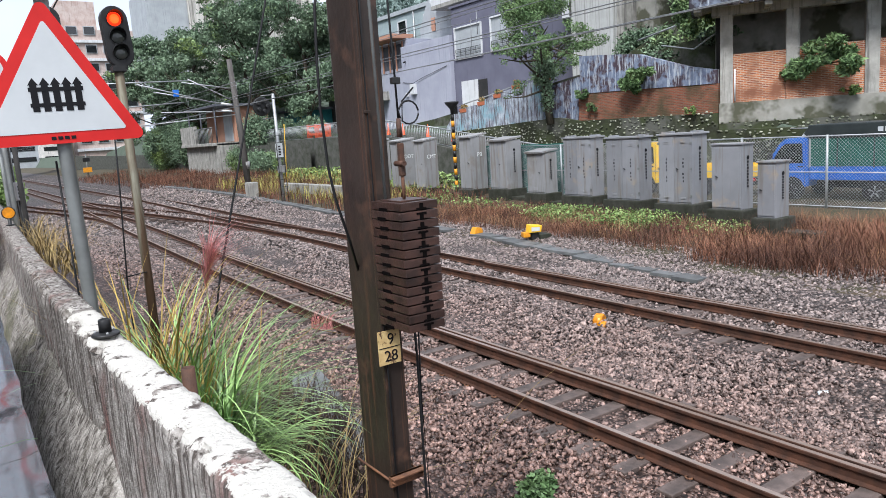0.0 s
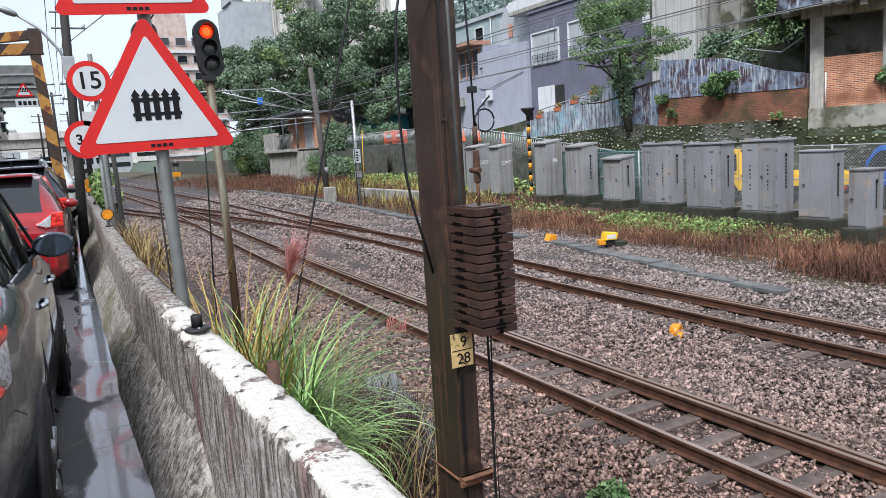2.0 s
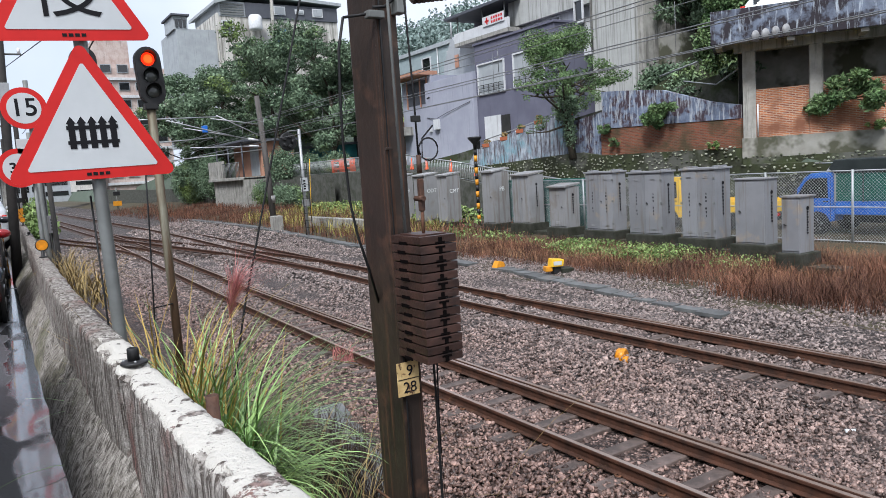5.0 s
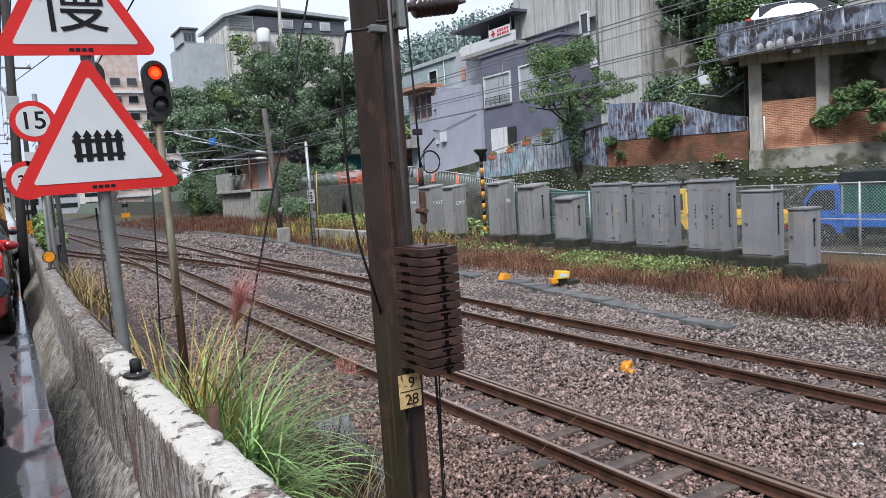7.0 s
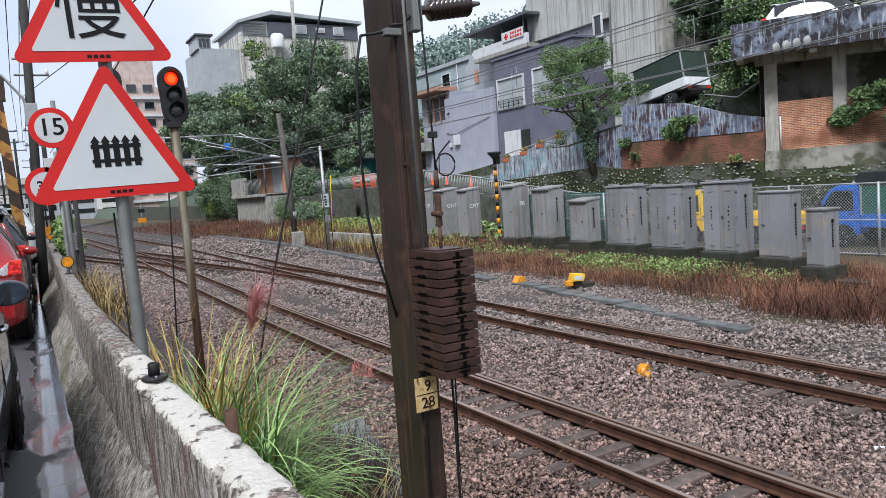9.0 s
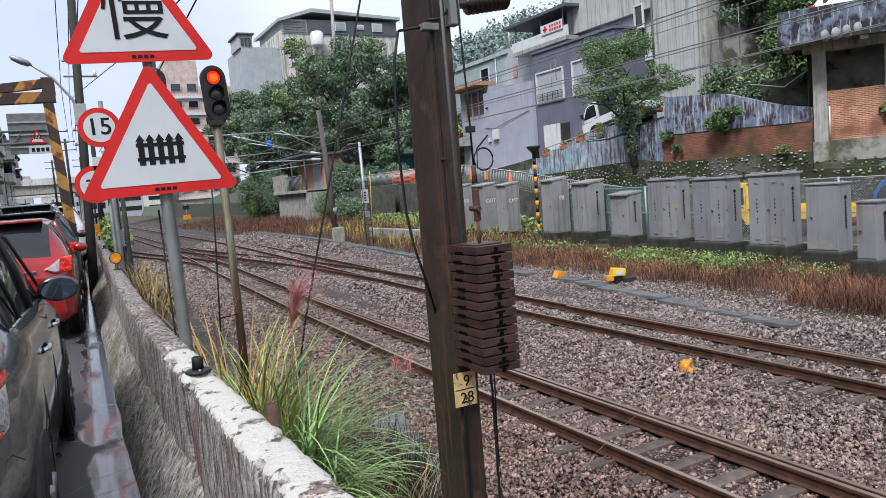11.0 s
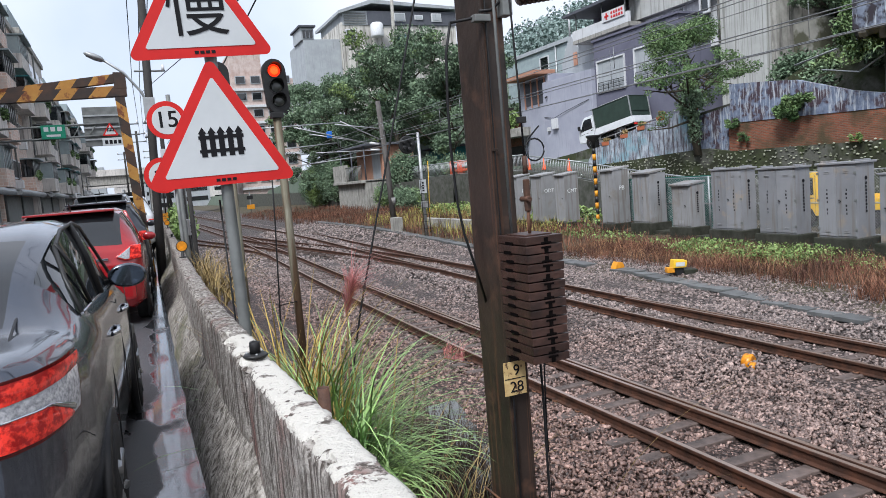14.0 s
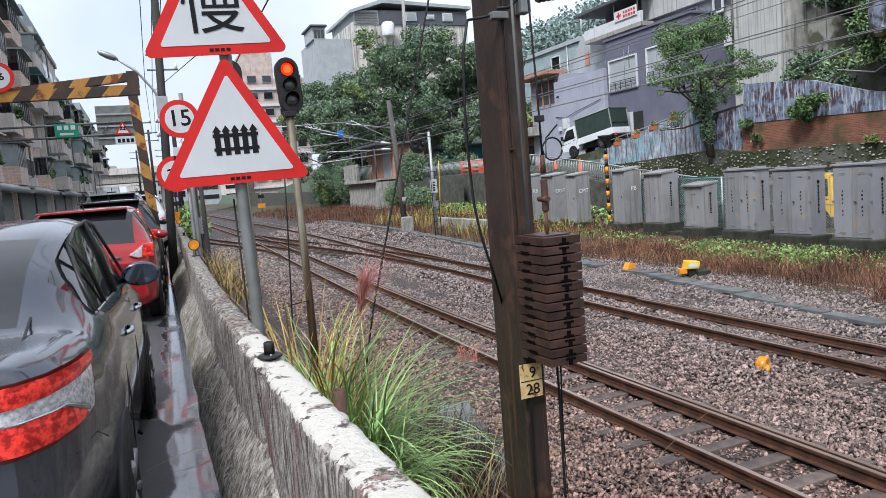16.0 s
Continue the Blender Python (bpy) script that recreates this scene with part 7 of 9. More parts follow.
def build_bank_rail():
    """Railing on the retaining wall where the far street climbs."""
    root = thing("street_railing", "grey steel railing along the climbing street", "railing")
    pts = [(21.6, 22.0, 0.40, 0.62), (21.6, 27.7, 0.40, 1.36), (21.6, 31.3, 0.95, 1.88), (21.6, 37.2, 1.62, 2.62), (21.6, 44.0, 1.75, 2.75), (21.6, 56.0, 1.75, 2.75)]
    ys = [p[1] for p in pts]
    top = lambda y: float(np.interp(y, ys, [p[3] for p in pts]))
    low = lambda y: float(np.interp(y, ys, [p[2] for p in pts]))
    for a, b in zip(pts, pts[1:]):
        rod("top_rail", root, M_GALV, [(a[0], a[1], a[3]), (b[0], b[1], b[3])], 0.035, 6)
        rod("bottom_rail", root, M_GALV_DULL, [(a[0], a[1], a[2] + 0.1), (b[0], b[1], b[2] + 0.1)], 0.025, 6)
    bm = bmesh.new()
    tube(bm, [(0, 0, 0), (0, 0, 1)], 0.016, 5)
    me = finish("baluster", bm, M_GALV)
    y = 23.0
    while y < 56:
        o = new("baluster", me)
        o.parent = root
        o.matrix_basis = pose(21.6, y, low(y) + 0.1) @ Matrix.Diagonal((1, 1, max(0.1, top(y) - low(y) - 0.1), 1))
        y += 0.16
    bm = bmesh.new()
    a = [(y, -1.3, low(y) + 0.04) for y in (20, 24, 27.7, 31.3, 34, 37.2, 44, 56, 80)]
    for (y0, zb, t0), (y1, _, t1) in zip(a, a[1:]):
        vs = [bm.verts.new(p) for p in ((21.45, y0, zb), (21.45, y1, zb), (21.45, y1, t1), (21.45, y0, t0), (24.9, y0, zb), (24.9, y1, zb), (24.9, y1, t1 + 0.1), (24.9, y0, t0 + 0.1))]
        for q in ((0, 3, 2, 1), (3, 7, 6, 2), (0, 4, 7, 3), (1, 2, 6, 5), (4, 5, 6, 7)):
            bm.faces.new([vs[k] for k in q])
    solid("street_embankment", bm, M_CONC_DARK, "dark concrete retaining wall under the climbing street", "retaining wall", kind="structure")


build_bank_rail()
for (y, z, k) in ((33.9, 1.45, 1), (36.5, 1.65, 1), (31.5, 1.15, 1), (38.2, 1.72, 1)):
    root = thing("traffic_cone", "orange traffic cone on the ramp", "traffic cone", "traffic cones", m=pose(22.6, y, z))
    bm = bmesh.new()
    disc_turn(bm, [(0.14, 0.0), (0.14, 0.03), (0.11, 0.04), (0.03, 0.68), (0.02, 0.70)], 14)
    part("cone", bm, M_CONE, root)
for k, y in enumerate((43.0, 46.5, 48.2)):
    root = thing("street_barrier", "red plastic road barrier beside the railing", "barrier", "street barriers", m=pose(22.3, y, 1.85))
    for z in (0.2, 0.5, 0.8):
        bx("barrier_bar", root, M_CONE if z != 0.5 else M_WHITE, -0.05, -0.7, z, 0.05, 0.7, z + 0.16, 0.02)
    for yy in (-0.65, 0.65):
        bx("barrier_leg", root, M_CONE, -0.2, yy - 0.05, 0, 0.2, yy + 0.05, 0.98, 0.02)


# ---- retaining walls and ramp ----
RAMP = lambda y: 4.86 - 0.114 * (y - 20.0)


def loft_wall(name, x, thick, rows, material, label, category="wall", kind="structure", sub=0):
    """A wall in the plane x, from rows of (y, bottom, top)."""
    bm = bmesh.new()
    for (y0, b0, t0), (y1, b1, t1) in zip(rows, rows[1:]):
        vs = [bm.verts.new(p) for p in ((x, y0, b0), (x, y1, b1), (x, y1, t1), (x, y0, t0), (x + thick, y0, b0), (x + thick, y1, b1), (x + thick, y1, t1), (x + thick, y0, t0))]
        for q in ((0, 3, 2, 1), (3, 7, 6, 2), (4, 5, 6, 7), (0, 4, 7, 3), (1, 2, 6, 5), (0, 1, 5, 4)):
            bm.faces.new([vs[k] for k in q])
    bmesh.ops.remove_doubles(bm, verts=bm.verts, dist=0.001)
    return solid(name, bm, material, label, category, kind=kind)


LANE_STONES = []


def build_ramp():
    bm, bank = bmesh.new(), bmesh.new()
    for y0, y1 in ((18.5, 20), (20, 30), (30, 40), (40, 47), (47, 60)):
        z0, z1 = max(RAMP(y0), 2.0), max(RAMP(y1), 2.0)
        vs = [bm.verts.new(p) for p in ((27.25, y0, z0), (30.4, y0, z0), (30.4, y1, z1), (27.25, y1, z1), (27.25, y0, -0.9), (30.4, y0, -0.9), (30.4, y1, -0.9), (27.25, y1, -0.9))]
        bm.faces.new(vs[:4])
        for q in ((0, 3, 7, 4), (1, 5, 6, 2)):
            bank.faces.new([bank.verts.new(vs[k].co) for k in q])
        for k in range(7, 3, -1):
            bm.verts.remove(vs[k])
    up = [(28.6, 19.9), (29.3, 19.2), (30.6, 18.1), (32.9, 16.3), (38, 12.4), (47, 5.5)]
    dist, prev = 0.0, None
    for (xa, ya), (xb, yb) in zip(up, up[1:]):
        d = Vector((xb - xa, yb - ya))
        n_ = Vector((-d.y, d.x)).normalized() * 2.0
        z0, z1 = RAMP(20.4) + 0.105 * dist - 0.01, RAMP(20.4) + 0.105 * (dist + d.length) - 0.01
        vs = [bm.verts.new(p) for p in ((xa - n_.x, ya - n_.y, z0), (xb - n_.x, yb - n_.y, z1), (xb + n_.x, yb + n_.y, z1), (xa + n_.x, ya + n_.y, z0))]
        bm.faces.new(vs)
        dist += d.length
    dist = 0.0
    for (xa, ya), (xb, yb) in zip(up, up[1:]):
        d = Vector((xb - xa, yb - ya))
        n_ = Vector((-d.y, d.x)).normalized() * 2.0
        z0, z1 = RAMP(20.4) + 0.105 * dist - 0.02, RAMP(20.4) + 0.105 * (dist + d.length) - 0.02
        for k in range(int(d.length * 60)):
            q, h = rng.uniform(), rng.uniform(2.0, z0 - 0.1)
            LANE_STONES.append((xa - n_.x * 1.01 + d.x * q, ya - n_.y * 1.01 + d.y * q, h))
        for s in (-1, 1):
            bank.faces.new([bank.verts.new(p) for p in ((xa + s * n_.x, ya + s * n_.y, 0), (xb + s * n_.x, yb + s * n_.y, 0), (xb + s * n_.x, yb + s * n_.y, z1), (xa + s * n_.x, ya + s * n_.y, z0))])
        dist += d.length
    solid("lane_bank", bank, M_MOSSWALL, "dark mossy stone bank under the upper lane", "bank", kind="structure")
    solid("ramp_road", bm, M_CONC, "grey concrete lane sloping down behind the parapet", "road", kind="structure")


build_ramp()
stone = loft_wall("rubble_wall", 24.9, 0.5, [(-6, -0.95, 1.0), (12, -0.95, 1.0), (17.15, -0.95, 1.05), (17.2, -0.95, 1.70), (24.6, -0.95, 1.78), (26, -0.95, 2.0), (28.2, -0.95, 1.92), (33, -0.95, 1.7), (35.6, -0.95, 1.62), (42, -0.95, 1.6)], M_MOSSWALL, "mossy rubble retaining wall with pale rounded stones")


# plan of the open concrete building: along its front, into it, up
B = Matrix.Translation((25.0, 17.1, 0)) @ Matrix(((0.555, 0.832, 0, 0), (-0.832, 0.555, 0, 0), (0, 0, 1, 0), (0, 0, 0, 1)))


def wall_stones():
    """Rounded stones that stand out of the retaining wall, in rough courses."""
    ico = bmesh.new()
    bmesh.ops.create_icosphere(ico, subdivisions=1, radius=1)
    base = np.array([v.co[:] for v in ico.verts])
    tri = np.array([[v.index for v in f.verts] for f in ico.faces])
    ico.free()
    c = []
    z = -0.7
    row = 0
    while z < 1.95:
        y = 4 + (row % 2) * 0.12
        while y < 42:
            top = 1.0 if y < 17.2 else (1.7 if y < 25 else 1.9 - 0.03 * (y - 27))
            if z < top and rng.uniform() > 0.25:
                c.append((24.88, y + rng.uniform(-.09, .09), z + rng.uniform(-.06, .06)))
            y += 0.20
        z += 0.15
        row += 1
    z, row = -0.8, 0
    while z < 1.3:
        d = 0.1 + (row % 2) * 0.12
        while d < 8.8:
            if rng.uniform() > 0.2:
                c.append(tuple(B @ Vector((d + rng.uniform(-.08, .08), -0.06, z + rng.uniform(-.05, .05)))))
            d += 0.20
        z += 0.15
        row += 1
    c = np.array(c + LANE_STONES)
    n = len(c)
    s = np.stack([rng.uniform(.02, .04, n), rng.uniform(.035, .085, n), rng.uniform(.025, .055, n)], 1)
    v = base[None] * s[:, None] * rng.uniform(.85, 1.15, (n, len(base), 1)) + c[:, None]
    f = (np.arange(n)[:, None, None] * len(base) + tri[None]).reshape(-1, 3)
    ob = new("wall_cobbles", raw("wall_cobbles", v.reshape(-1, 3).tolist(), f.tolist(), M_COBBLE, True))
    ob.parent = stone
    tagged(ob, "pale rounded stones", kind="stuff")


wall_stones()
loft_wall("brick_wall", 25.0, 0.35, [(17.2, 1.6, 2.83), (24.6, 1.7, 3.02)], M_BRICK_DK, "old red brick wall above the rubble wall")
loft_wall("parapet_wall", 24.97, 0.28, [(17.25, 2.83, 3.34), (18.6, 2.86, 3.62), (21.0, 2.93, 4.38), (21.6, 2.95, 4.46), (23.2, 2.98, 4.62), (24.45, 3.02, 4.72)], M_PARAPET, "stained blue and purple painted parapet, streaked black")
loft_wall("parapet_wall", 25.2, 0.25, [(24.45, 1.7, 3.85), (26.3, 1.8, 3.6), (27.3, 1.85, 3.55)], M_PARAPET, "dark stained parapet behind the tree")
rows = [(27.2, 1.75, 3.86), (28.7, 1.75, 3.84), (28.72, 1.75, 3.62), (29.5, 1.72, 3.60), (29.52, 1.72, 3.66), (30.3, 1.72, 3.56), (30.32, 1.72, 3.26), (31.0, 1.7, 3.20), (31.02, 1.7, 3.38), (31.7, 1.7, 3.30), (31.72, 1.7, 3.0), (32.5, 1.68, 2.90), (32.52, 1.68, 3.06), (33.4, 1.66, 2.98), (33.42, 1.66, 2.70), (34.2, 1.65, 2.62), (34.22, 1.65, 2.75), (34.8, 1.63, 2.62), (35.2, 1.6, 2.2), (35.5, 1.6, 1.9)]
loft_wall("stepped_parapet", 25.0, 0.3, rows, M_PARAPET_LT, "pale blue stained parapet stepping down the ramp")
rr = thing("parapet_rail", "thin pale handrail on the stepped parapet", "railing")
rod("rail", rr, M_GALV, [(25.2, 27.5, 4.1), (25.2, 31.5, 3.5), (25.2, 34.5, 3.1)], 0.03, 6)
for y in (28.0, 29.6, 31.2, 33.0):
    rod("rail_post", rr, M_GALV, [(25.2, y, 3.0), (25.2, y, 4.1 - (y - 27.5) * 0.145)], 0.022, 6)
for (y, z) in ((29.1, 3.64), (30.65, 3.30), (32.1, 3.0), (33.8, 2.72), (27.0, 3.86)):
    root = thing("planter_box", "terracotta planter box on the parapet", "planter", "planters on the parapet", m=pose(25.15, y, z))
    bm = bmesh.new()
    prism(bm, [(-0.30, 0), (0.30, 0), (0.36, 0.20), (-0.36, 0.20)], -0.11, 0.11, Matrix.Rotation(radians(90), 4, 'Z'), 0.01)
    part("box", bm, M_TERRACOTTA, root)
    o = new("plant", leaf_mesh("plant", clump_points([(0, 0, 0.3, 0.12, 0.3, 0.16)], 60), 0.09, M_STRAW))
    o.parent = root

# ---- open concrete building at the top of the ramp ----


def bbx(name, parent, material, s0, d0, z0, s1, d1, z1, bevel=0.01, label=""):
    return bx(name, parent, material, s0, d0, z0, s1, d1, z1, bevel, label, B)


def build_open_house():
    root = thing("concrete_building", "unfinished concrete building with open bays and brick infill", "building")
    for s in (0.0, 2.28, 4.85, 7.4):
        bbx("column", root, M_CONC, s, -0.02, 1.9, s + 0.46, 0.42, 5.30, 0.02, "weathered concrete column")
    bbx("brick_infill", root, M_BRICK, 0.46, 0.05, 2.05, 2.28, 0.30, 3.86, 0.004, "orange brick infill")
    bbx("brick_infill", root, M_BRICK, 2.74, 0.05, 2.05, 4.85, 0.30, 3.92, 0.004, "orange brick infill")
    bbx("brick_infill", root, M_BRICK, 5.31, 0.05, 2.05, 7.4, 0.30, 3.95, 0.004, "orange brick infill")
    bbx("brick_infill", root, M_BRICK, 2.28, 0.03, 2.05, 2.74, -0.03, 3.1, 0.004)
    bbx("base_wall", root, M_BASEW, -0.05, -0.03, 1.28, 9.0, 0.35, 2.05, 0.01, "patched concrete base wall")
    bbx("rubble_base", root, M_MOSSWALL, -0.05, -0.05, -0.9, 9.0, 0.35, 1.28, 0.01, "mossy rubble foot wall")
    bbx("beam", root, M_CONC, -0.3, -0.05, 5.30, 9.0, 0.45, 5.70, 0.02)
    bbx("roof_slab", root, M_CONC, -1.0, -1.25, 5.62, 9.0, 2.6, 5.86, 0.02)
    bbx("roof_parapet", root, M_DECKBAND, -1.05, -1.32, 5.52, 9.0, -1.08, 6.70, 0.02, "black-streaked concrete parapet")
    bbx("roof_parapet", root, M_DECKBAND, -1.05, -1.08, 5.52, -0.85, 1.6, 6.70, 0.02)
    bbx("back_wall", root, M_BASEW, -0.2, 2.2, 1.9, 9.0, 2.5, 5.62, 0.0, "dark rubble back wall")
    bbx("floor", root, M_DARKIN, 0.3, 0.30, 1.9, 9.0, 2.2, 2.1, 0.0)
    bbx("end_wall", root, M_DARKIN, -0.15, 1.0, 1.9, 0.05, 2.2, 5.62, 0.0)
    rod("down_pipe", root, M_PORC, [B @ Vector((0.52, -0.02, 3.3)), B @ Vector((0.52, -0.02, 2.1))], 0.03, 6)
    for s in (-0.9, 1.5, 3.8):
        bbx("corbel", root, M_CONC, s, -1.2, 5.38, s + 0.25, 0.0, 5.62, 0.02)


M_BASEW = mat("patched_concrete", (0.30, 0.29, 0.26), 0.9, (0.17, 0.165, 0.14), 0.9, bump=0.4, col3=(0.075, 0.075, 0.05), scale3=0.55, lo3=0.48, hi3=0.56)
build_open_house()
hatch = hatchback("white car parked on the roof deck", 0, 0, M_CAR_WHITE, 1.75, 1.62, name="white_parked_car", L=4.4)
hatch.matrix_basis = B @ Matrix.Translation((2.2, 0.6, 5.86)) @ Matrix.Rotation(radians(-90), 4, 'Z') @ Matrix.Translation((0, -2.2, 0))


def bush(name, c, r, n, size, material, label, seed):
    root = thing(name, label, "bush", m=pose(*c))
    bm = bmesh.new()
    q = random.Random(seed)
    cl = []
    for i in range(12):
        d = Vector((q.uniform(-1, 0.2) * r[0], q.uniform(-1, 1) * r[1], q.uniform(-.7, .8) * r[2]))
        tube(bm, [(r[0] * 0.4, 0, -0.2 * r[2]), d * 0.6, d], 0.02, 5, 0.006)
        cl.append((*d, r[0] * 0.45, r[1] * 0.36, r[2] * 0.36))
    part("twig", bm, M_BARK, root)
    o = new("leaves", leaf_mesh("leaves", clump_points(cl, n * 3), size * 0.5, material, 0.0, 3.0))
    o.parent = root


bush("wall_bush", (24.75, 20.75, 3.25), (0.35, 0.72, 0.55), 900, 0.13, M_LEAF, "leafy green bush growing out of the brick wall", 3)
bush("wall_bush", (24.85, 24.3, 2.95), (0.2, 0.4, 0.25), 160, 0.11, M_LEAF, "small green plant on the brick wall", 4)
bush("wall_bush", (24.85, 23.6, 2.35), (0.12, 0.25, 0.2), 70, 0.11, M_LEAF, "small green plant on the brick wall", 5)
bush("wall_bush", (24.8, 18.3, 1.85), (0.15, 0.25, 0.2), 90, 0.09, M_LEAF_LT, "small green plant on the brick wall", 6)
pb = B @ Vector((3.55, -0.35, 3.35))
bush("wall_bush", tuple(pb), (0.55, 1.15, 0.72), 1300, 0.15, M_LEAF, "large leafy bush growing from the brick infill", 8)
pb = B @ Vector((4.4, -0.1, 2.2))
bush("wall_bush", tuple(pb), (0.15, 0.3, 0.2), 90, 0.1, M_LEAF_LT, "small green plant under the brick infill", 9)

# tree on the parapet
tree("parapet_tree", (24.75, 26.3, 2.0), 7.0, 3.2, 27000, 0.055, M_LEAF, "leafy green tree growing from the parapet, leaning trunk", (0.0, 0.7), 17, 0.20, 0.20, shape=0.95, puff=0.62, dip=-0.16)
me = leaf_mesh("ivy", clump_points([(24.7, 26.4, 3.0, 0.35, 0.4, 0.9), (24.7, 26.6, 4.2, 0.6, 0.8, 0.8)], 2200), 0.08, M_LEAF_DK)
tagged(new("ivy", me), "dark ivy climbing the tree trunk", "creeper", kind="stuff")
tree("slope_tree", (33.5, 22.5, 8.5), 6.0, 3.6, 14000, 0.125, M_LEAF_DK, "dark green tree on the slope above the ramp", (0, 0), 12, 0.16, 0.15)
tree("slope_tree", (34.0, 20.6, 7.2), 5.5, 3.2, 14000, 0.125, M_LEAF_DK, "dark green tree on the slope above the ramp", (0, 0), 13, 0.16, 0.15)
tree("slope_tree", (35.5, 27.0, 7.0), 6.5, 3.4, 14000, 0.125, M_LEAF_DK, "dark green tree behind the concrete house", (0, 0), 14, 0.16, 0.15)
me = leaf_mesh("slope_shrubs", clump_points([(30.5, 20.8, 5.4, 1.0, 1.6, 1.2), (31.0, 24.0, 5.0, 1.0, 1.6, 1.3), (31.5, 26.5, 5.2, 1.0, 1.5, 1.4), (32, 22, 7.2, 1.2, 2.5, 1.4), (27.1, 18.6, 4.9, 0.25, 1.2, 0.4), (27.1, 21.6, 4.3, 0.2, 1.2, 0.4)], 22000), 0.11, M_LEAF_DK)
tagged(new("slope_shrubs", me), "dark shrubs and creepers on the slope behind the ramp", "shrubs", kind="stuff")
me = leaf_mesh("creeper", clump_points([(26.4, 17.7, 7.4, 0.5, 0.7, 1.4), (26.2, 18.3, 6.0, 0.4, 0.6, 0.8), (26.5, 18.6, 7.3, 0.5, 0.5, 0.7), (26.6, 18.2, 8.8, 0.6, 0.9, 1.2), (25.6, 18.9, 6.5, 0.35, 0.5, 0.9), (25.9, 19.5, 5.9, 0.35, 0.45, 0.6), (25.5, 18.6, 7.8, 0.4, 0.5, 0.7), (25.8, 19.0, 5.2, 0.3, 0.5, 0.4)], 15000), 0.085, M_LEAF)
tagged(new("creeper", me), "light green creeper hanging by the concrete building", "creeper", kind="stuff")
loft_wall("slope_wall", 30.6, 0.4, [(20.3, 3, 6.9), (24.0, 3, 6.0), (27.0, 3, 4.9)], M_MOSSWALL, "mossy stone wall behind the ramp")
pp = thing("slope_pipes", "pale water pipes running along the slope", "pipe")
rod("pipe", pp, M_GALV, [(26.5, 22.3, 5.15), (26.8, 20.0, 5.6), (27, 17.6, 6.2)], 0.04, 6)
rod("pipe", pp, M_GALV, [(26.0, 20.6, 4.7), (26.0, 19.0, 4.35), (26.0, 17.6, 5.0)], 0.03, 6)


# ---- houses beyond the ramp ----
def house_window(root, x, y0, y1, z0, z1, depth=0.5, rail=False, inner=None, white=True):
    w = thing_part("window", root)
    bx("recess", w, inner or M_GLASS_DK, x - 0.006, y0, z0, x + 0.02, y1, z1)
    if white:
        t = 0.10
        for a in ((y0 - t, z0 - t, y1 + t, z0), (y0 - t, z1, y1 + t, z1 + t), (y0 - t, z0, y0, z1), (y1, z0, y1 + t, z1)):
            bx("window_frame", w, M_OFFWHITE, x - 0.10, a[0], a[1], x + 0.02, a[2], a[3], 0.01)
    if rail:
        for k in range(3):
            rod("balcony_bar", w, M_BLACK, [(x - 0.08, y0, z0 + 0.15 + k * 0.22), (x - 0.08, y1, z0 + 0.15 + k * 0.22)], 0.02, 5)
        n = max(2, int((y1 - y0) / 0.5))
        for k in range(n + 1):
            yy = y0 + (y1 - y0) * k / n
            rod("balcony_post", w, M_BLACK, [(x - 0.08, yy, z0), (x - 0.08, yy, z0 + 0.6)], 0.018, 5)


def build_slate_house():
    root = thing("slate_house", "slate grey rendered house with white-framed balconies", "house")
    bx("dark_wall", root, M_PURPLE, 30.0, 33.0, 1.5, 36.0, 41.2, 9.9, 0.02)
    bx("light_wall", root, M_LILAC, 29.7, 41.2, 1.2, 36.0, 47.5, 8.2, 0.02, "lilac-grey rendered wing")
    bx("corner_wall", root, M_LILAC, 30.3, 47.5, 1.2, 36.0, 52.0, 8.9, 0.02)
    bx("roof_edge", root, M_PURPLE, 29.9, 32.9, 9.9, 36.1, 41.3, 10.05, 0.02)
    house_window(root, 30.0, 38.0, 40.8, 6.55, 8.5, rail=True, inner=M_GREYWALL)
    house_window(root, 30.0, 34.1, 36.9, 6.6, 8.6, rail=True, inner=M_GREYWALL)
    bx("garage_door", root, M_OFFWHITE, 29.95, 38.6, 2.9, 30.0, 40.4, 5.0, 0.01, "pale roller door")
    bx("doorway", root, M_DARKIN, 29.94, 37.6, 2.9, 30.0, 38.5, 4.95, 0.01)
    bx("meter_box", root, M_OFFWHITE, 29.45, 45.6, 4.6, 29.7, 46.2, 5.35, 0.02)
    bx("meter_box", root, M_OFFWHITE, 29.55, 46.7, 4.5, 29.7, 47.0, 4.8, 0.01)
    rod("wall_cable", root, M_CABLE, [(29.66, 47.4, 5.6), (29.62, 46.0, 5.4), (29.62, 44.6, 5.7), (29.66, 41.6, 6.2)], 0.02, 5)
    rod("wall_lamp", root, M_BLACK, [(29.68, 46.9, 7.1), (29.5, 46.9, 7.0)], 0.06, 8)
    # orange canopy and shuttered window at the corner
    bx("canopy", root, M_PEACH, 29.1, 47.55, 8.9, 31.0, 52.4, 9.22, 0.03, "peach-coloured concrete canopy")
    house_window(root, 30.28, 48.0, 51.2, 6.8, 8.6, inner=M_DARKBAND, white=False)
    for k in range(4):
        bx("shutter_bar", root, M_PEACH, 30.20, 48.0 + k * 1.0, 6.6, 30.27, 48.14 + k * 1.0, 8.88, 0.01)
    return root


build_slate_house()


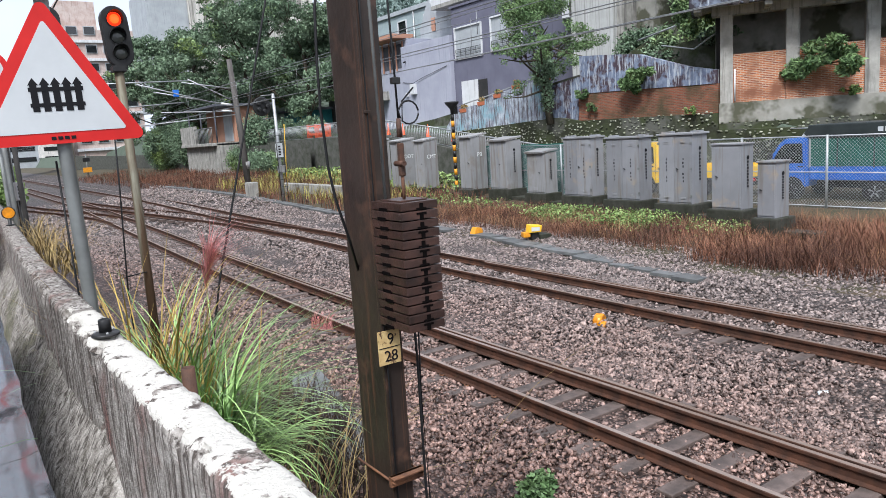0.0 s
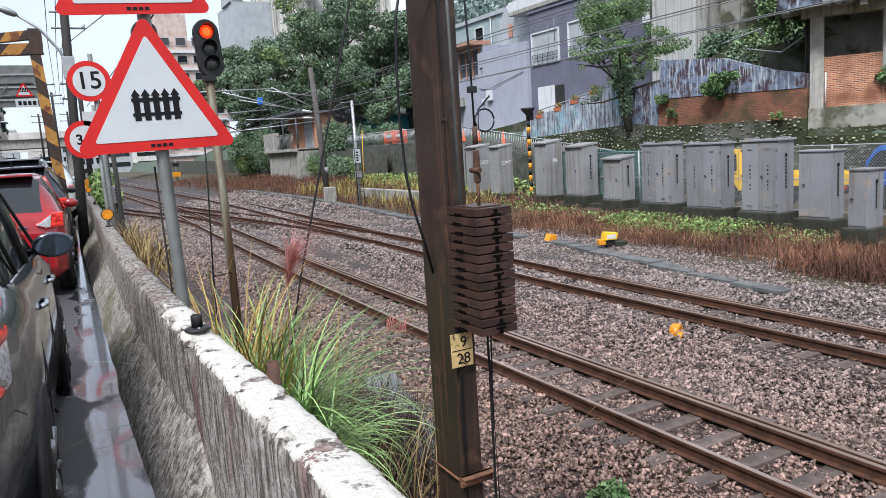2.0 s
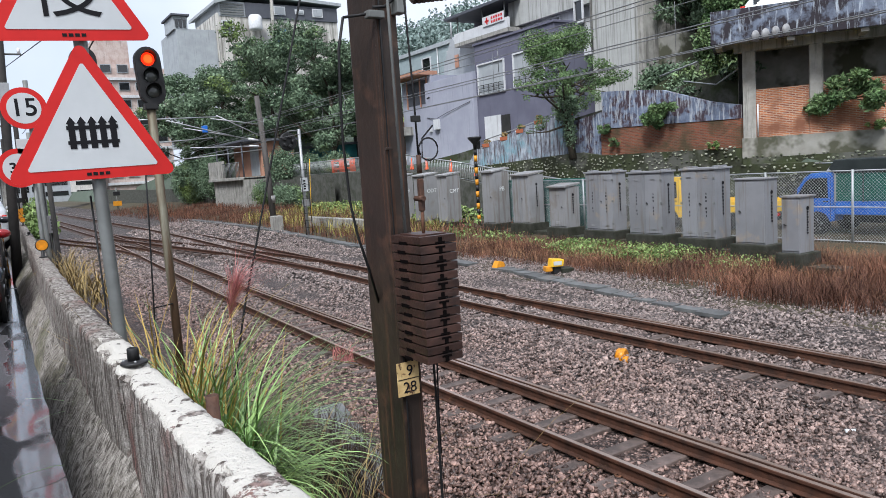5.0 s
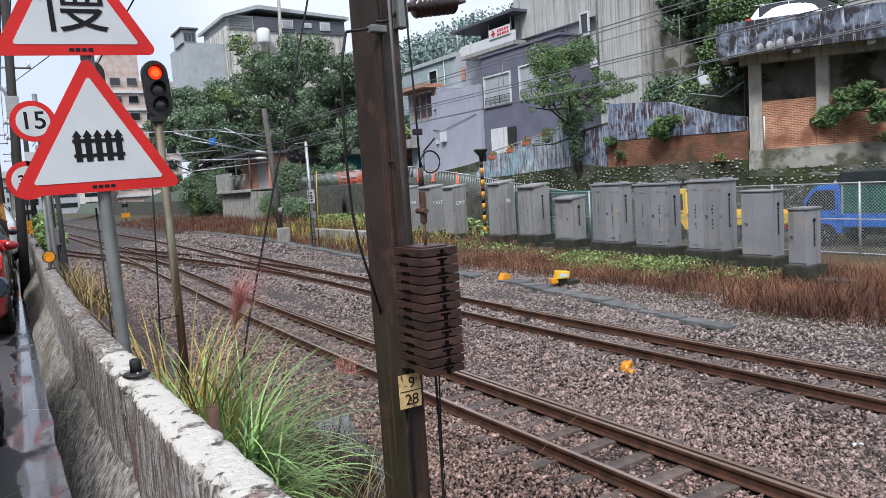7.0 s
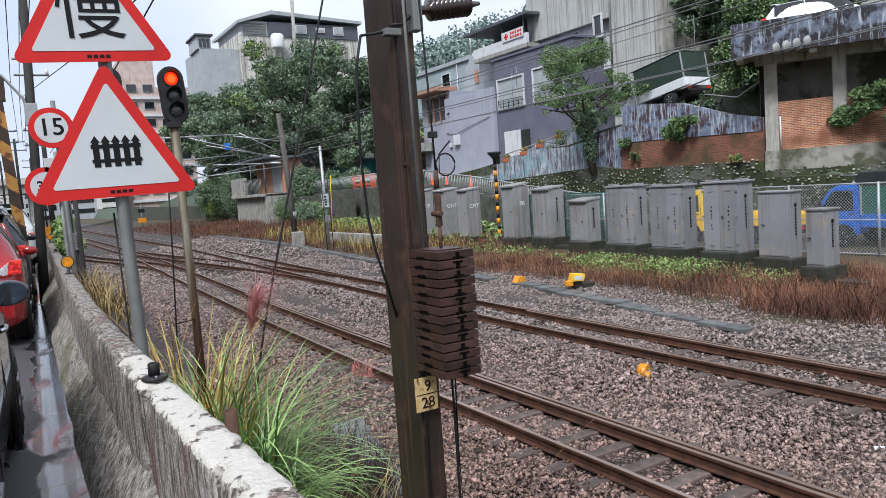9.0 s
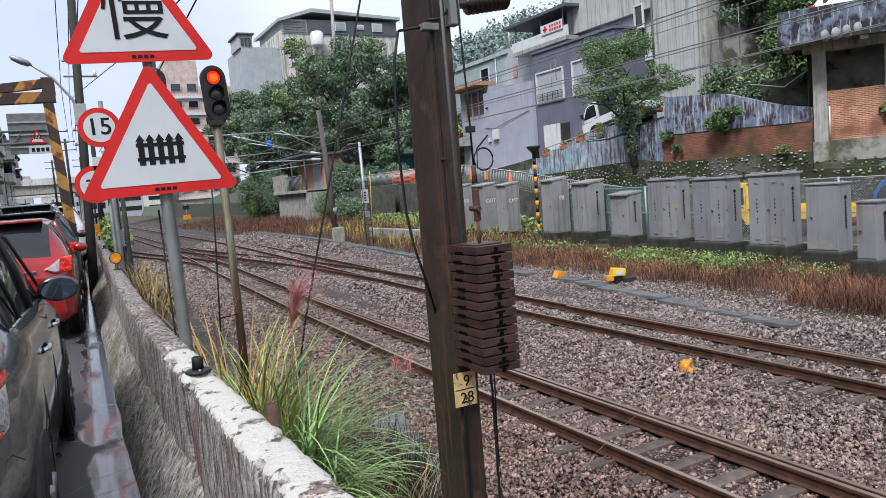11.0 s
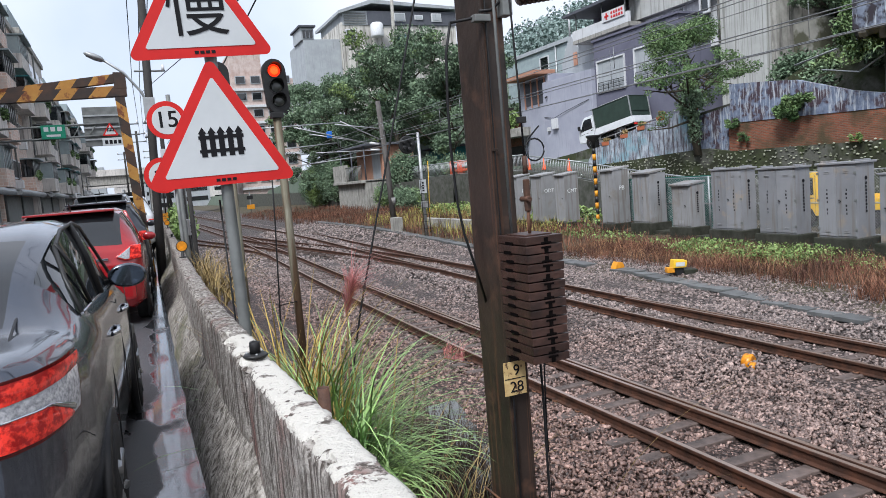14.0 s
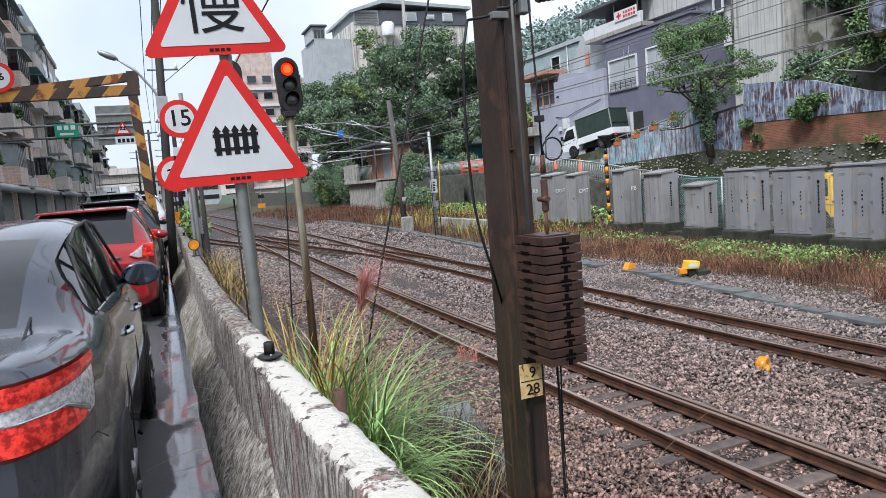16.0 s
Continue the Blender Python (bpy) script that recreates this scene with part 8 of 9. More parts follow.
def build_terrace_house():
    root = thing("terrace_house", "grey house with a white terrace and a red cross banner", "house")
    bx("wall", root, M_GREYWALL, 32.5, 38.6, 8.0, 37.5, 46.5, 10.9, 0.02)
    bx("upper_wall", root, M_PURPLE, 33.5, 38.6, 10.9, 37.5, 45.8, 12.6, 0.02)
    bx("terrace_parapet", root, M_OFFWHITE, 31.0, 38.6, 10.75, 31.2, 45.0, 11.45, 0.02, "white terrace parapet")
    bx("terrace_floor", root, M_CONC, 31.0, 38.6, 10.5, 33.6, 45.0, 10.78, 0.02)
    bm = bmesh.new()
    box(bm, 30.7, 38.2, 12.55, 37.0, 45.8, 12.75, 0.02)
    part("roof", bm, M_DARKBAND, root, "dark flat canopy roof")
    for y in (39.0, 41.5, 44.6):
        rod("roof_post", root, M_GALV_DULL, [(31.1, y, 11.4), (31.1, y, 12.6)], 0.05, 6)
    bn = thing_part("banner", root)
    bx("banner_cloth", bn, M_OFFWHITE, 30.92, 38.9, 11.25, 30.96, 41.3, 11.9, 0.004, "white banner with a red cross")
    bx("cross_bar", bn, M_RED, 30.90, 40.7, 11.36, 30.918, 40.85, 11.80)
    bx("cross_bar", bn, M_RED, 30.90, 40.55, 11.50, 30.917, 41.0, 11.64)
    for k in range(5):
        for j in range(2):
            bx("writing", bn, M_RED, 30.90, 39.05 + k * 0.27, 11.36 + j * 0.26, 30.917, 39.22 + k * 0.27, 11.52 + j * 0.26)
    # gabled chapel with a cross beside it
    root = thing("chapel", "small grey gabled chapel with a white cross", "church")
    bm = bmesh.new()
    prism(bm, [(46.2, 8.0), (49.6, 8.0), (49.6, 9.9), (48.3, 12.0), (46.2, 9.6)], -38.5, -33.0, Matrix.Rotation(radians(90), 4, 'Z') @ Matrix.Identity(4))
    part("gable", bm, M_GREYWALL, root)
    rod("cross_upright", root, M_OFFWHITE, [(33.0, 48.25, 11.9), (33.0, 48.25, 13.7)], 0.07, 6)
    rod("cross_arm", root, M_OFFWHITE, [(33.0, 47.85, 13.2), (33.0, 48.65, 13.2)], 0.07, 6)
    bx("arched_window", root, M_PEACH, 32.93, 47.4, 9.5, 33.0, 47.9, 10.5, 0.02)
    bx("side_window", root, M_OFFWHITE, 32.9, 46.4, 8.4, 33.0, 46.9, 9.4, 0.02)
    # pale grey house farther back
    root = thing("grey_house", "pale grey flat-roofed house behind the street", "house")
    bx("wall", root, M_CYAN, 40.0, 57.0, 5.0, 47.0, 71.0, 13.6, 0.03)
    bx("cornice", root, M_GREYWALL, 39.8, 56.8, 13.6, 47.2, 71.2, 14.0, 0.03)
    house_window(root, 40.0, 62.5, 64.0, 11.6, 12.9)
    house_window(root, 40.0, 58.0, 59.2, 11.6, 12.9)
    rod("down_pipe", root, M_GALV, [(39.9, 61.0, 6), (39.9, 61.0, 13.6)], 0.08, 6)


build_terrace_house()


def build_tall_house():
    root = thing("tall_concrete_house", "tall stained concrete building with small windows", "building")
    bx("wall", root, M_TALL, 32.0, 28.6, 4.0, 38.0, 31.9, 16.0, 0.02, "board-marked streaked concrete")
    bx("white_wall", root, M_OFFWHITE, 32.4, 31.9, 8.0, 38.0, 39.6, 10.9, 0.02, "white rendered storey")
    bx("upper_wall", root, M_TALL, 31.9, 31.9, 10.9, 38.0, 39.6, 16.0, 0.02)
    bx("side_wall", root, M_CONC, 32.3, 28.2, 3.5, 37.0, 28.6, 14.0, 0.0)
    rod("drain_pipe", root, M_CONC, [(31.95, 31.85, 8.0), (31.95, 31.85, 15.0)], 0.07, 6)
    for (y0, y1, z0, z1) in ((35.0, 35.9, 9.7, 10.75), (32.5, 33.1, 10.0, 11.2), (36.9, 38.6, 9.9, 10.7)):
        house_window(root, 32.38 if z1 < 10.9 else 31.9, y0, y1, z0, z1)
    # neighbour behind with a balcony
    root = thing("balcony_house", "pale concrete house with balconies above the slope", "building")
    bx("wall", root, M_TALL, 36.5, 20.0, 9.0, 42.0, 28.0, 17.0, 0.02)
    bx("balcony", root, M_CONC, 35.6, 21.5, 10.4, 36.5, 27.6, 11.2, 0.02)
    house_window(root, 36.5, 23.0, 25.5, 11.4, 12.8, inner=M_DARKIN)
    rod("utility_pole", root, M_GALV, [(34.8, 22.6, 7.5), (34.8, 22.6, 14.5)], 0.14, 8)
    # brownish lean-to beside the tall wall
    bm = bmesh.new()
    box(bm, 33.0, 26.2, 4.2, 35.5, 27.8, 8.2, 0.05)
    solid("shed", bm, M_BASEW, "weathered brown lean-to shed beside the tall building", "shed")


build_tall_house()


def build_street_houses():
    """Low houses where the far street passes under the hill."""
    root = thing("brown_house", "low brown street house with balcony plants and pipes", "house")
    bx("wall", root, M_BRICK_DK, 30.5, 50.4, 1.5, 36, 57.5, 6.4, 0.03)
    bx("balcony", root, M_CONC, 29.3, 50.6, 4.5, 30.5, 56.5, 5.2, 0.03)
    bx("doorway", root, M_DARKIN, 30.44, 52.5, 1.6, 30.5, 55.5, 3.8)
    o = new("balcony_plant", leaf_mesh("balcony_plant", clump_points([(29.6, 53.5, 6.0, 0.5, 2.4, 0.9)], 900), 0.2, M_LEAF_LT))
    o.parent = root
    root = thing("teal_shed", "teal sheet-metal shed beside the street", "shed")
    bx("wall", root, M_TEAL, 27.0, 59.5, 1.6, 30, 64.5, 4.4, 0.03)
    bx("roof", root, M_DARKBAND, 26.6, 59.2, 4.4, 30.2, 65.0, 4.6, 0.03)
    bx("dark_front", root, M_DARKIN, 29.5, 57.8, 1.6, 33, 60.0, 7.5, 0.03)
    for k in range(4):
        bx("hazard_board", root, M_YEL if k % 2 else M_BLACK, 26.0, 62.6 + 0.0 * k, 1.8 + k * 0.35, 26.1, 64.2, 2.15 + k * 0.35)
    # peach hut on a concrete base beside the tracks
    root = thing("peach_hut", "peach-rendered hut with a balcony on a concrete base", "house", m=pose(0, 0, 0))
    bx("base", root, M_CONC, 19.0, 60.0, -1.2, 24.0, 69.0, 2.0, 0.04, "stained concrete base")
    bx("balcony_wall", root, M_CONC, 18.7, 65.0, 1.9, 19.0, 69.3, 3.6, 0.03)
    bx("balcony_slab", root, M_CONC, 18.6, 60.0, 1.8, 21.0, 69.3, 2.05, 0.03)
    bx("hut", root, M_PEACH, 21.0, 60.8, 2.0, 24.0, 68.5, 5.0, 0.03)
    bx("roof", root, M_DARKBAND, 19.2, 60.2, 5.0, 24.4, 69.0, 5.2, 0.03)
    bx("shutter", root, M_GREYWALL, 20.94, 61.4, 2.1, 21.0, 63.6, 4.6, 0.01)
    for y in np.arange(60.2, 65.0, 0.35):
        rod("balcony_bar", root, M_GALV_DULL, [(18.75, y, 2.0), (18.75, y, 3.3)], 0.025, 5)
    rod("balcony_rail", root, M_GALV_DULL, [(18.75, 60.0, 3.3), (18.75, 65.0, 3.3)], 0.04, 5)
    for y in (61.0, 65.0, 68.6):
        rod("roof_post", root, M_DARKBAND, [(19.4, y, 2.0), (19.4, y, 5.0)], 0.07, 6)
    loft_wall("boundary_wall", 20.0, 0.3, [(69.5, -1.6, 1.3), (100, -1.6, 1.4), (150, -1.6, 1.9)], M_CONC_DARK, "dark concrete boundary wall beyond the tracks")
    loft_wall("boundary_wall", 20.6, 0.3, [(46, -1.4, 1.6), (60, -1.4, 1.6)], M_CONC_DARK, "dark concrete boundary wall under the railing")


build_street_houses()


def build_hill_house():
    root = thing("hill_house", "long grey house with a metal roof on the wooded hill", "house")
    T = Matrix.Translation((0, 100, 0))
    k = 100 / 75.0
    zc = lambda z: 1.62 + (z - 1.62) * k
    X = lambda x: x * k
    bx("main_wall", root, M_HILLWALL, X(22.6), 100, 7, X(36), 112, zc(18.9), 0.05, "stained concrete storeys")
    bx("top_band", root, M_DARKBAND, X(25.6), 99.8, zc(18.6), X(36), 112, zc(20.1), 0.05, "dark clad top storey")
    bx("side_shed", root, M_GREYWALL, X(22.8), 99.9, zc(18.6), X(25.6), 112, zc(20.1), 0.05)
    bm = bmesh.new()
    prism(bm, [(X(22.3), zc(20.0)), (X(26.0), zc(21.2)), (X(36.4), zc(20.6)), (X(36.4), zc(20.3)), (X(26.0), zc(20.8)), (X(22.3), zc(19.7))], 99.3, 113)
    part("roof", bm, M_GREYWALL, root, "grey sheet-metal roof")
    for (a, b, c, d) in ((28.6, 19.0, 29.9, 19.9), (31.0, 19.2, 32.0, 19.7), (33.0, 19.0, 34.2, 19.9)):
        w = thing_part("window", root)
        bx("window_frame", w, M_OFFWHITE, X(a), 99.65, zc(b), X(c), 99.8, zc(d), 0.02)
        bx("pane", w, M_GREYWALL, X(a) + 0.15, 99.6, zc(b) + 0.15, X(c) - 0.15, 99.66, zc(d) - 0.15)
    for i in range(5):
        bx("louvre", root, M_GALV_DULL, X(23.0), 99.8, zc(18.75 + i * 0.25), X(25.4), 99.9, zc(18.9 + i * 0.25))
    w = thing_part("window", root)
    bx("window_frame", w, M_OFFWHITE, X(23.0), 99.85, zc(16.9), X(24.2), 99.99, zc(18.2), 0.02)
    bx("pane", w, M_GLASS_DK, X(23.15), 99.8, zc(17.05), X(24.05), 99.86, zc(18.05))
    bm = bmesh.new()
    disc_turn(bm, [(0.9, 0), (0.95, 0.2), (0.95, 1.7), (0.7, 2.0), (0.2, 2.05)], 16, Matrix.Translation((X(26.3), 98.9, zc(17.2))))
    part("water_tank", bm, M_PORC, root, "white round water tank")
    bx("lower_wing", root, M_GREYWALL, X(18.6), 101, 7, X(22.6), 110, zc(17.3), 0.05)
    bx("tower_room", root, M_GREYWALL, X(18.4), 101, zc(17.2), X(19.8), 106, zc(18.5), 0.05)
    for i in range(3):
        bx("tower_window", root, M_GLASS_DK, X(18.6 + i * 0.38), 100.9, zc(17.4), X(18.86 + i * 0.38), 101.0, zc(18.2))
    bx("tower_roof", root, M_DARKBAND, X(18.2), 100.6, zc(18.5), X(20.0), 106.4, zc(18.7), 0.05)
    rod("utility_pole", root, M_CONC, [(37.0, 98, 14), (37.4, 98, 30)], 0.25, 8)
    bx("blue_tank", root, M_CAR_BLUE, 37.9, 98, 20.4, 39.3, 99.5, 22.6, 0.3)
    # pink apartment block far along the line
    root = thing("pink_block", "faded pink apartment block far along the railway", "building")
    bx("wall", root, M_PINK, 21.6, 150, -1.5, 34, 165, 24.8, 0.05)
    bx("roof_room", root, M_PINK, 21.6, 152, 24.8, 28, 165, 30.2, 0.05)
    for f in range(7):
        bx("floor_band", root, M_OFFWHITE, 21.4, 149.6, 2.6 + f * 3.3, 34, 150.0, 3.1 + f * 3.3, 0.02)
        for j in range(4):
            w = thing_part("window", root)
            bx("window_frame", w, M_GREYWALL, 22.2 + j * 3, 149.85, 4.0 + f * 3.3, 24.2 + j * 3, 149.98, 5.6 + f * 3.3, 0.02)
            bx("pane", w, M_GLASS_DK, 22.35 + j * 3, 149.80, 4.15 + f * 3.3, 24.05 + j * 3, 149.86, 5.45 + f * 3.3)


build_hill_house()

# ---- trees under the hill ----
for i, (x, y, z, h, sp, n, lab) in enumerate((
        (21.0, 86, 3.5, 11.0, 5.2, 6500, "dense dark green tree by the railway"), (22.0, 74, 2.5, 12.5, 6.0, 7500, "dense dark green tree by the railway"), (24.5, 66, 2.5, 13.0, 6.0, 7500, "tall dense green tree under the hill house"),
        (27.0, 59, 2.0, 12.0, 5.0, 6500, "tall dense green tree under the hill house"), (30.5, 60, 3.0, 11.0, 4.5, 5000, "dense green tree behind the street houses"), (20.5, 78, 0.5, 8.0, 4.0, 4500, "low dark tree beside the boundary wall"), (31, 76, 8.0, 11.0, 6.0, 6000, "dense green tree on the hill"))):
    tree("hill_tree", (x, y, z), h, sp, int(n * 3.7), 0.150, M_LEAF_DK, lab, (0, 0), 20 + i, 0.28, 0.12, "trees under the hill house")
me = leaf_mesh("bank_shrubs", clump_points([(19.6, 80, 2.0, 1.5, 6, 2.4), (19.8, 72.5, 2.4, 1.2, 2.5, 2.2), (21.5, 57, 2.5, 1.4, 2.4, 1.8), (22.5, 53.5, 2.0, 1.0, 2.0, 1.6), (23, 50, 2.4, 1.0, 2.0, 1.2), (20.0, 58, 0.6, 1.0, 1.6, 1.2), (20, 53, 0.4, 0.8, 4, 0.9)], 60000), 0.095, M_LEAF_DK)
tagged(new("bank_shrubs", me), "green shrubs and vines on the bank beyond the tracks", "shrubs", kind="stuff")


def forest():
    n = 700
    x, y = rng.uniform(40, 105, n), rng.uniform(18, 135, n)
    keep = (x > 44 + 0.10 * np.abs(y - 60)) & ~((x < 49) & (y > 54) & (y < 74))
    x, y = x[keep], y[keep]
    cl = [(a, b, ground_z(a, b) + 2.2, 2.6, 2.6, 2.6 + 1.2 * rng.uniform()) for a, b in zip(x, y)]
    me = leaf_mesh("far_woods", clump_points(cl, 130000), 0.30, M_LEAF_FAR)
    tagged(new("far_woods", me), "green woods on the far hillside, haze tinted into the leaves", "woods", kind="stuff")


forest()


# ---- overhead line ----
def build_overhead():
    def line(x, z0, z1, sag, y0=-30, y1=160, r=0.011, name="wire", mm=M_WIRE):
        bm = bmesh.new()
        pts = []
        span = 46.0
        ys = np.arange(y0, y1 + 0.1, 5.75)
        for y in ys:
            t = ((y - 41.0) / span) % 1.0
            pts.append((x + bend(y), y, z0 + (z1 - z0) * (y - y0) / (y1 - y0) - sag * 4 * t * (1 - t)))
        tube(bm, pts, r, 5)
        return bm
    root = thing("overhead_line", "grey overhead wires strung along the railway", "overhead line")
    for (x, z, sag, r) in ((6.2, 2.90, 0.03, 0.007), (6.2, 3.40, 0.18, 0.007), (9.9, 3.28, 0.03, 0.009), (9.9, 3.62, 0.05, 0.009), (9.9, 4.40, 0.25, 0.009), (12.6, 4.9, 0.25, 0.009), (6.3, 2.66, 0.02, 0.007)):
        part("wire", line(x, z, z, sag, r=r), M_WIRE, root)
    for (x, za, zb) in ((6.2, 2.9, 3.3), (9.9, 3.3, 4.2)):
        for k in range(14):
            y = 3 + k * 5.0
            rod("dropper", root, M_WIRE, [(x + bend(y), y, za), (x + bend(y), y, zb - 0.1)], 0.006, 4)
    ins = thing("string_insulator", "string of white porcelain disc insulators on the wire", "insulator")
    for k in range(4):
        bm = bmesh.new()
        disc_turn(bm, [(0.02, -0.05), (0.085, -0.02), (0.09, 0.0), (0.03, 0.03)], 18, Matrix.Translation((9.9, 6.55 - k * 0.16, 3.27)) @ Matrix.Rotation(radians(90), 4, 'X'))
        part("porcelain_disc", bm, M_CAB_LT, ins)
    # wires over the street
    st = thing("street_wires", "black service wires over the street", "wires")
    for (x0, z0, x1, z1) in ((0.75, 6.6, 1.2, 6.9), (0.9, 6.2, 2.2, 6.6), (0.5, 6.9, 0.2, 7.2)):
        rod("wire", st, M_CABLE, [(x0, 16, z0), (x0 - 0.1, 5, z0 - 0.3), (x1 - 0.6, -10, z1)], 0.010, 5)
        rod("wire", st, M_CABLE, [(x0, 16, z0), (x0 + 0.2, 32, z0 - 0.4), (x0 + 0.9, 60, z0)], 0.012, 5)
    rod("wire", st, M_CABLE, [(1.2, 40, 7.2), (2.1, 20, 5.6), (2.65, 9, 5.1), (3.2, 3, 5.4)], 0.014, 5)
    rod("wire", st, M_CABLE, [(2.2, 40, 4.6), (2.6, 20, 4.9), (2.8, 12, 5.6), (3.2, 4, 6.6)], 0.016, 5)


build_overhead()


def build_far_mast():
    root = thing("wooden_mast", "weathered dark mast with steel catenary brackets", "mast", m=pose(14.9, 42.6, 0))
    rod("pole", root, M_MASTG, [(0.25, 0, -1.6), (0.1, 0, 2.5), (-0.15, 0, 6.7)], 0.20, 12, 0.15)
    rod("white_band", root, M_CAB_LT, [(0.245, 0, 0.25), (0.235, 0, 0.7)], 0.205, 12)
    for (a, b) in (((0.0, 0, 4.0), (-4.6, 0, 4.9)), ((0.0, 0, 3.7), (-4.4, -0.3, 3.75)), ((0.0, 0, 5.0), (-3.0, 0, 5.4)), ((-0.1, 0, 4.3), (-2.6, 0.2, 5.6)), ((-0.1, 0, 3.5), (-5.4, 0.4, 3.1)), ((-1.2, 0, 4.2), (-5.6, -0.5, 5.3)), ((-2.6, 0, 5.5), (-8.4, 0, 5.35)), ((-3.0, 0, 4.3), (-8.0, 0, 4.0))):
        rod("bracket_tube", root, M_GALV, [a, b], 0.035, 6)
    for (a, b) in (((-0.3, 0, 3.72), (-0.9, -0.02, 3.74)), ((-0.3, 0, 4.07), (-0.9, 0, 4.18))):
        rod("bracket_insulator", root, M_PORC, [a, b], 0.07, 8)
    bx("tension_tag", root, M_BLUE, -3.55, -0.12, 4.6, -3.25, 0.12, 5.0, 0.04, "blue insulator sleeve")
    # dwarf signal post with its white plate
    root = thing("railway_signal", "railway signal on a thin grey post with a white plate", "signal", m=pose(13.75, 34.0, 0))
    rod("post", root, M_GALV, [(0.06, 0, -1.6), (0.0, 0, 4.05)], 0.075, 10)
    bm = bmesh.new()
    disc_turn(bm, [(0.42, -0.05), (0.46, 0.0), (0.42, 0.05)], 24, Matrix.Translation((-0.62, 0, 3.45)) @ Matrix.Rotation(radians(90), 4, 'X'))
    part("signal_disc", bm, M_BLACK, root, "black signal backboard")
    for k in range(5):
        a = k * 1.2566
        bm = bmesh.new()
        disc_turn(bm, [(0.08, 0.0), (0.10, 0.16), (0.06, 0.17)], 12, Matrix.Translation((-0.62 + 0.24 * math.cos(a), -0.04, 3.45 + 0.24 * math.sin(a))) @ Matrix.Rotation(radians(90), 4, 'X'))
        part("lamp_hood", bm, M_BLACK, root)
    for z in (4.0, 2.9):
        rod("outrigger", root, M_GALV_DULL, [(0, 0, z), (-0.62, 0, z - 0.05)], 0.035, 6)
    bx("plate", root, M_WHITE, -0.17, -0.12, 0.95, 0.20, -0.09, 1.65, 0.01, "white name plate")
    for k in range(4):
        bx("writing", root, M_INK, -0.04, -0.126, 1.06 + k * 0.13, 0.07, -0.121, 1.14 + k * 0.13)
    bx("junction_box", root, M_CAB_LT, -0.10, -0.14, 0.2, 0.28, 0.1, 0.55, 0.02)
    for s in (-0.14, 0.2):
        rod("ladder_rail", root, M_BLACK, [(s, -0.22, -1.5), (s - 0.02, -0.18, 2.4)], 0.02, 5)
    for k in range(10):
        rod("ladder_rung", root, M_BLACK, [(-0.14, -0.2, -1.2 + k * 0.36), (0.2, -0.2, -1.2 + k * 0.36)], 0.012, 4)
    rod("yellow_pole", root, M_YEL2, [(0.75, 1.2, -1.2), (0.93, 1.2, 2.6)], 0.02, 5)
    bm = bmesh.new()
    box(bm, 13.55, 38.2, -1.5, 14.1, 38.8, -0.35, 0.04)
    solid("concrete_post", bm, M_CONC, "short pale concrete block post by the track", "post")
    bm = bmesh.new()
    box(bm, 15.5, 30.5, -1.6, 15.9, 38.5, -0.55, 0.04)
    solid("concrete_edge", bm, M_CONC, "low concrete edge beam in the weeds", "kerb")


M_MASTG = mat("weathered_mast", (0.11, 0.10, 0.095), 0.85, (0.065, 0.06, 0.055), 4, bump=0.3, stretch=(1, 1, 0.2))
build_far_mast()


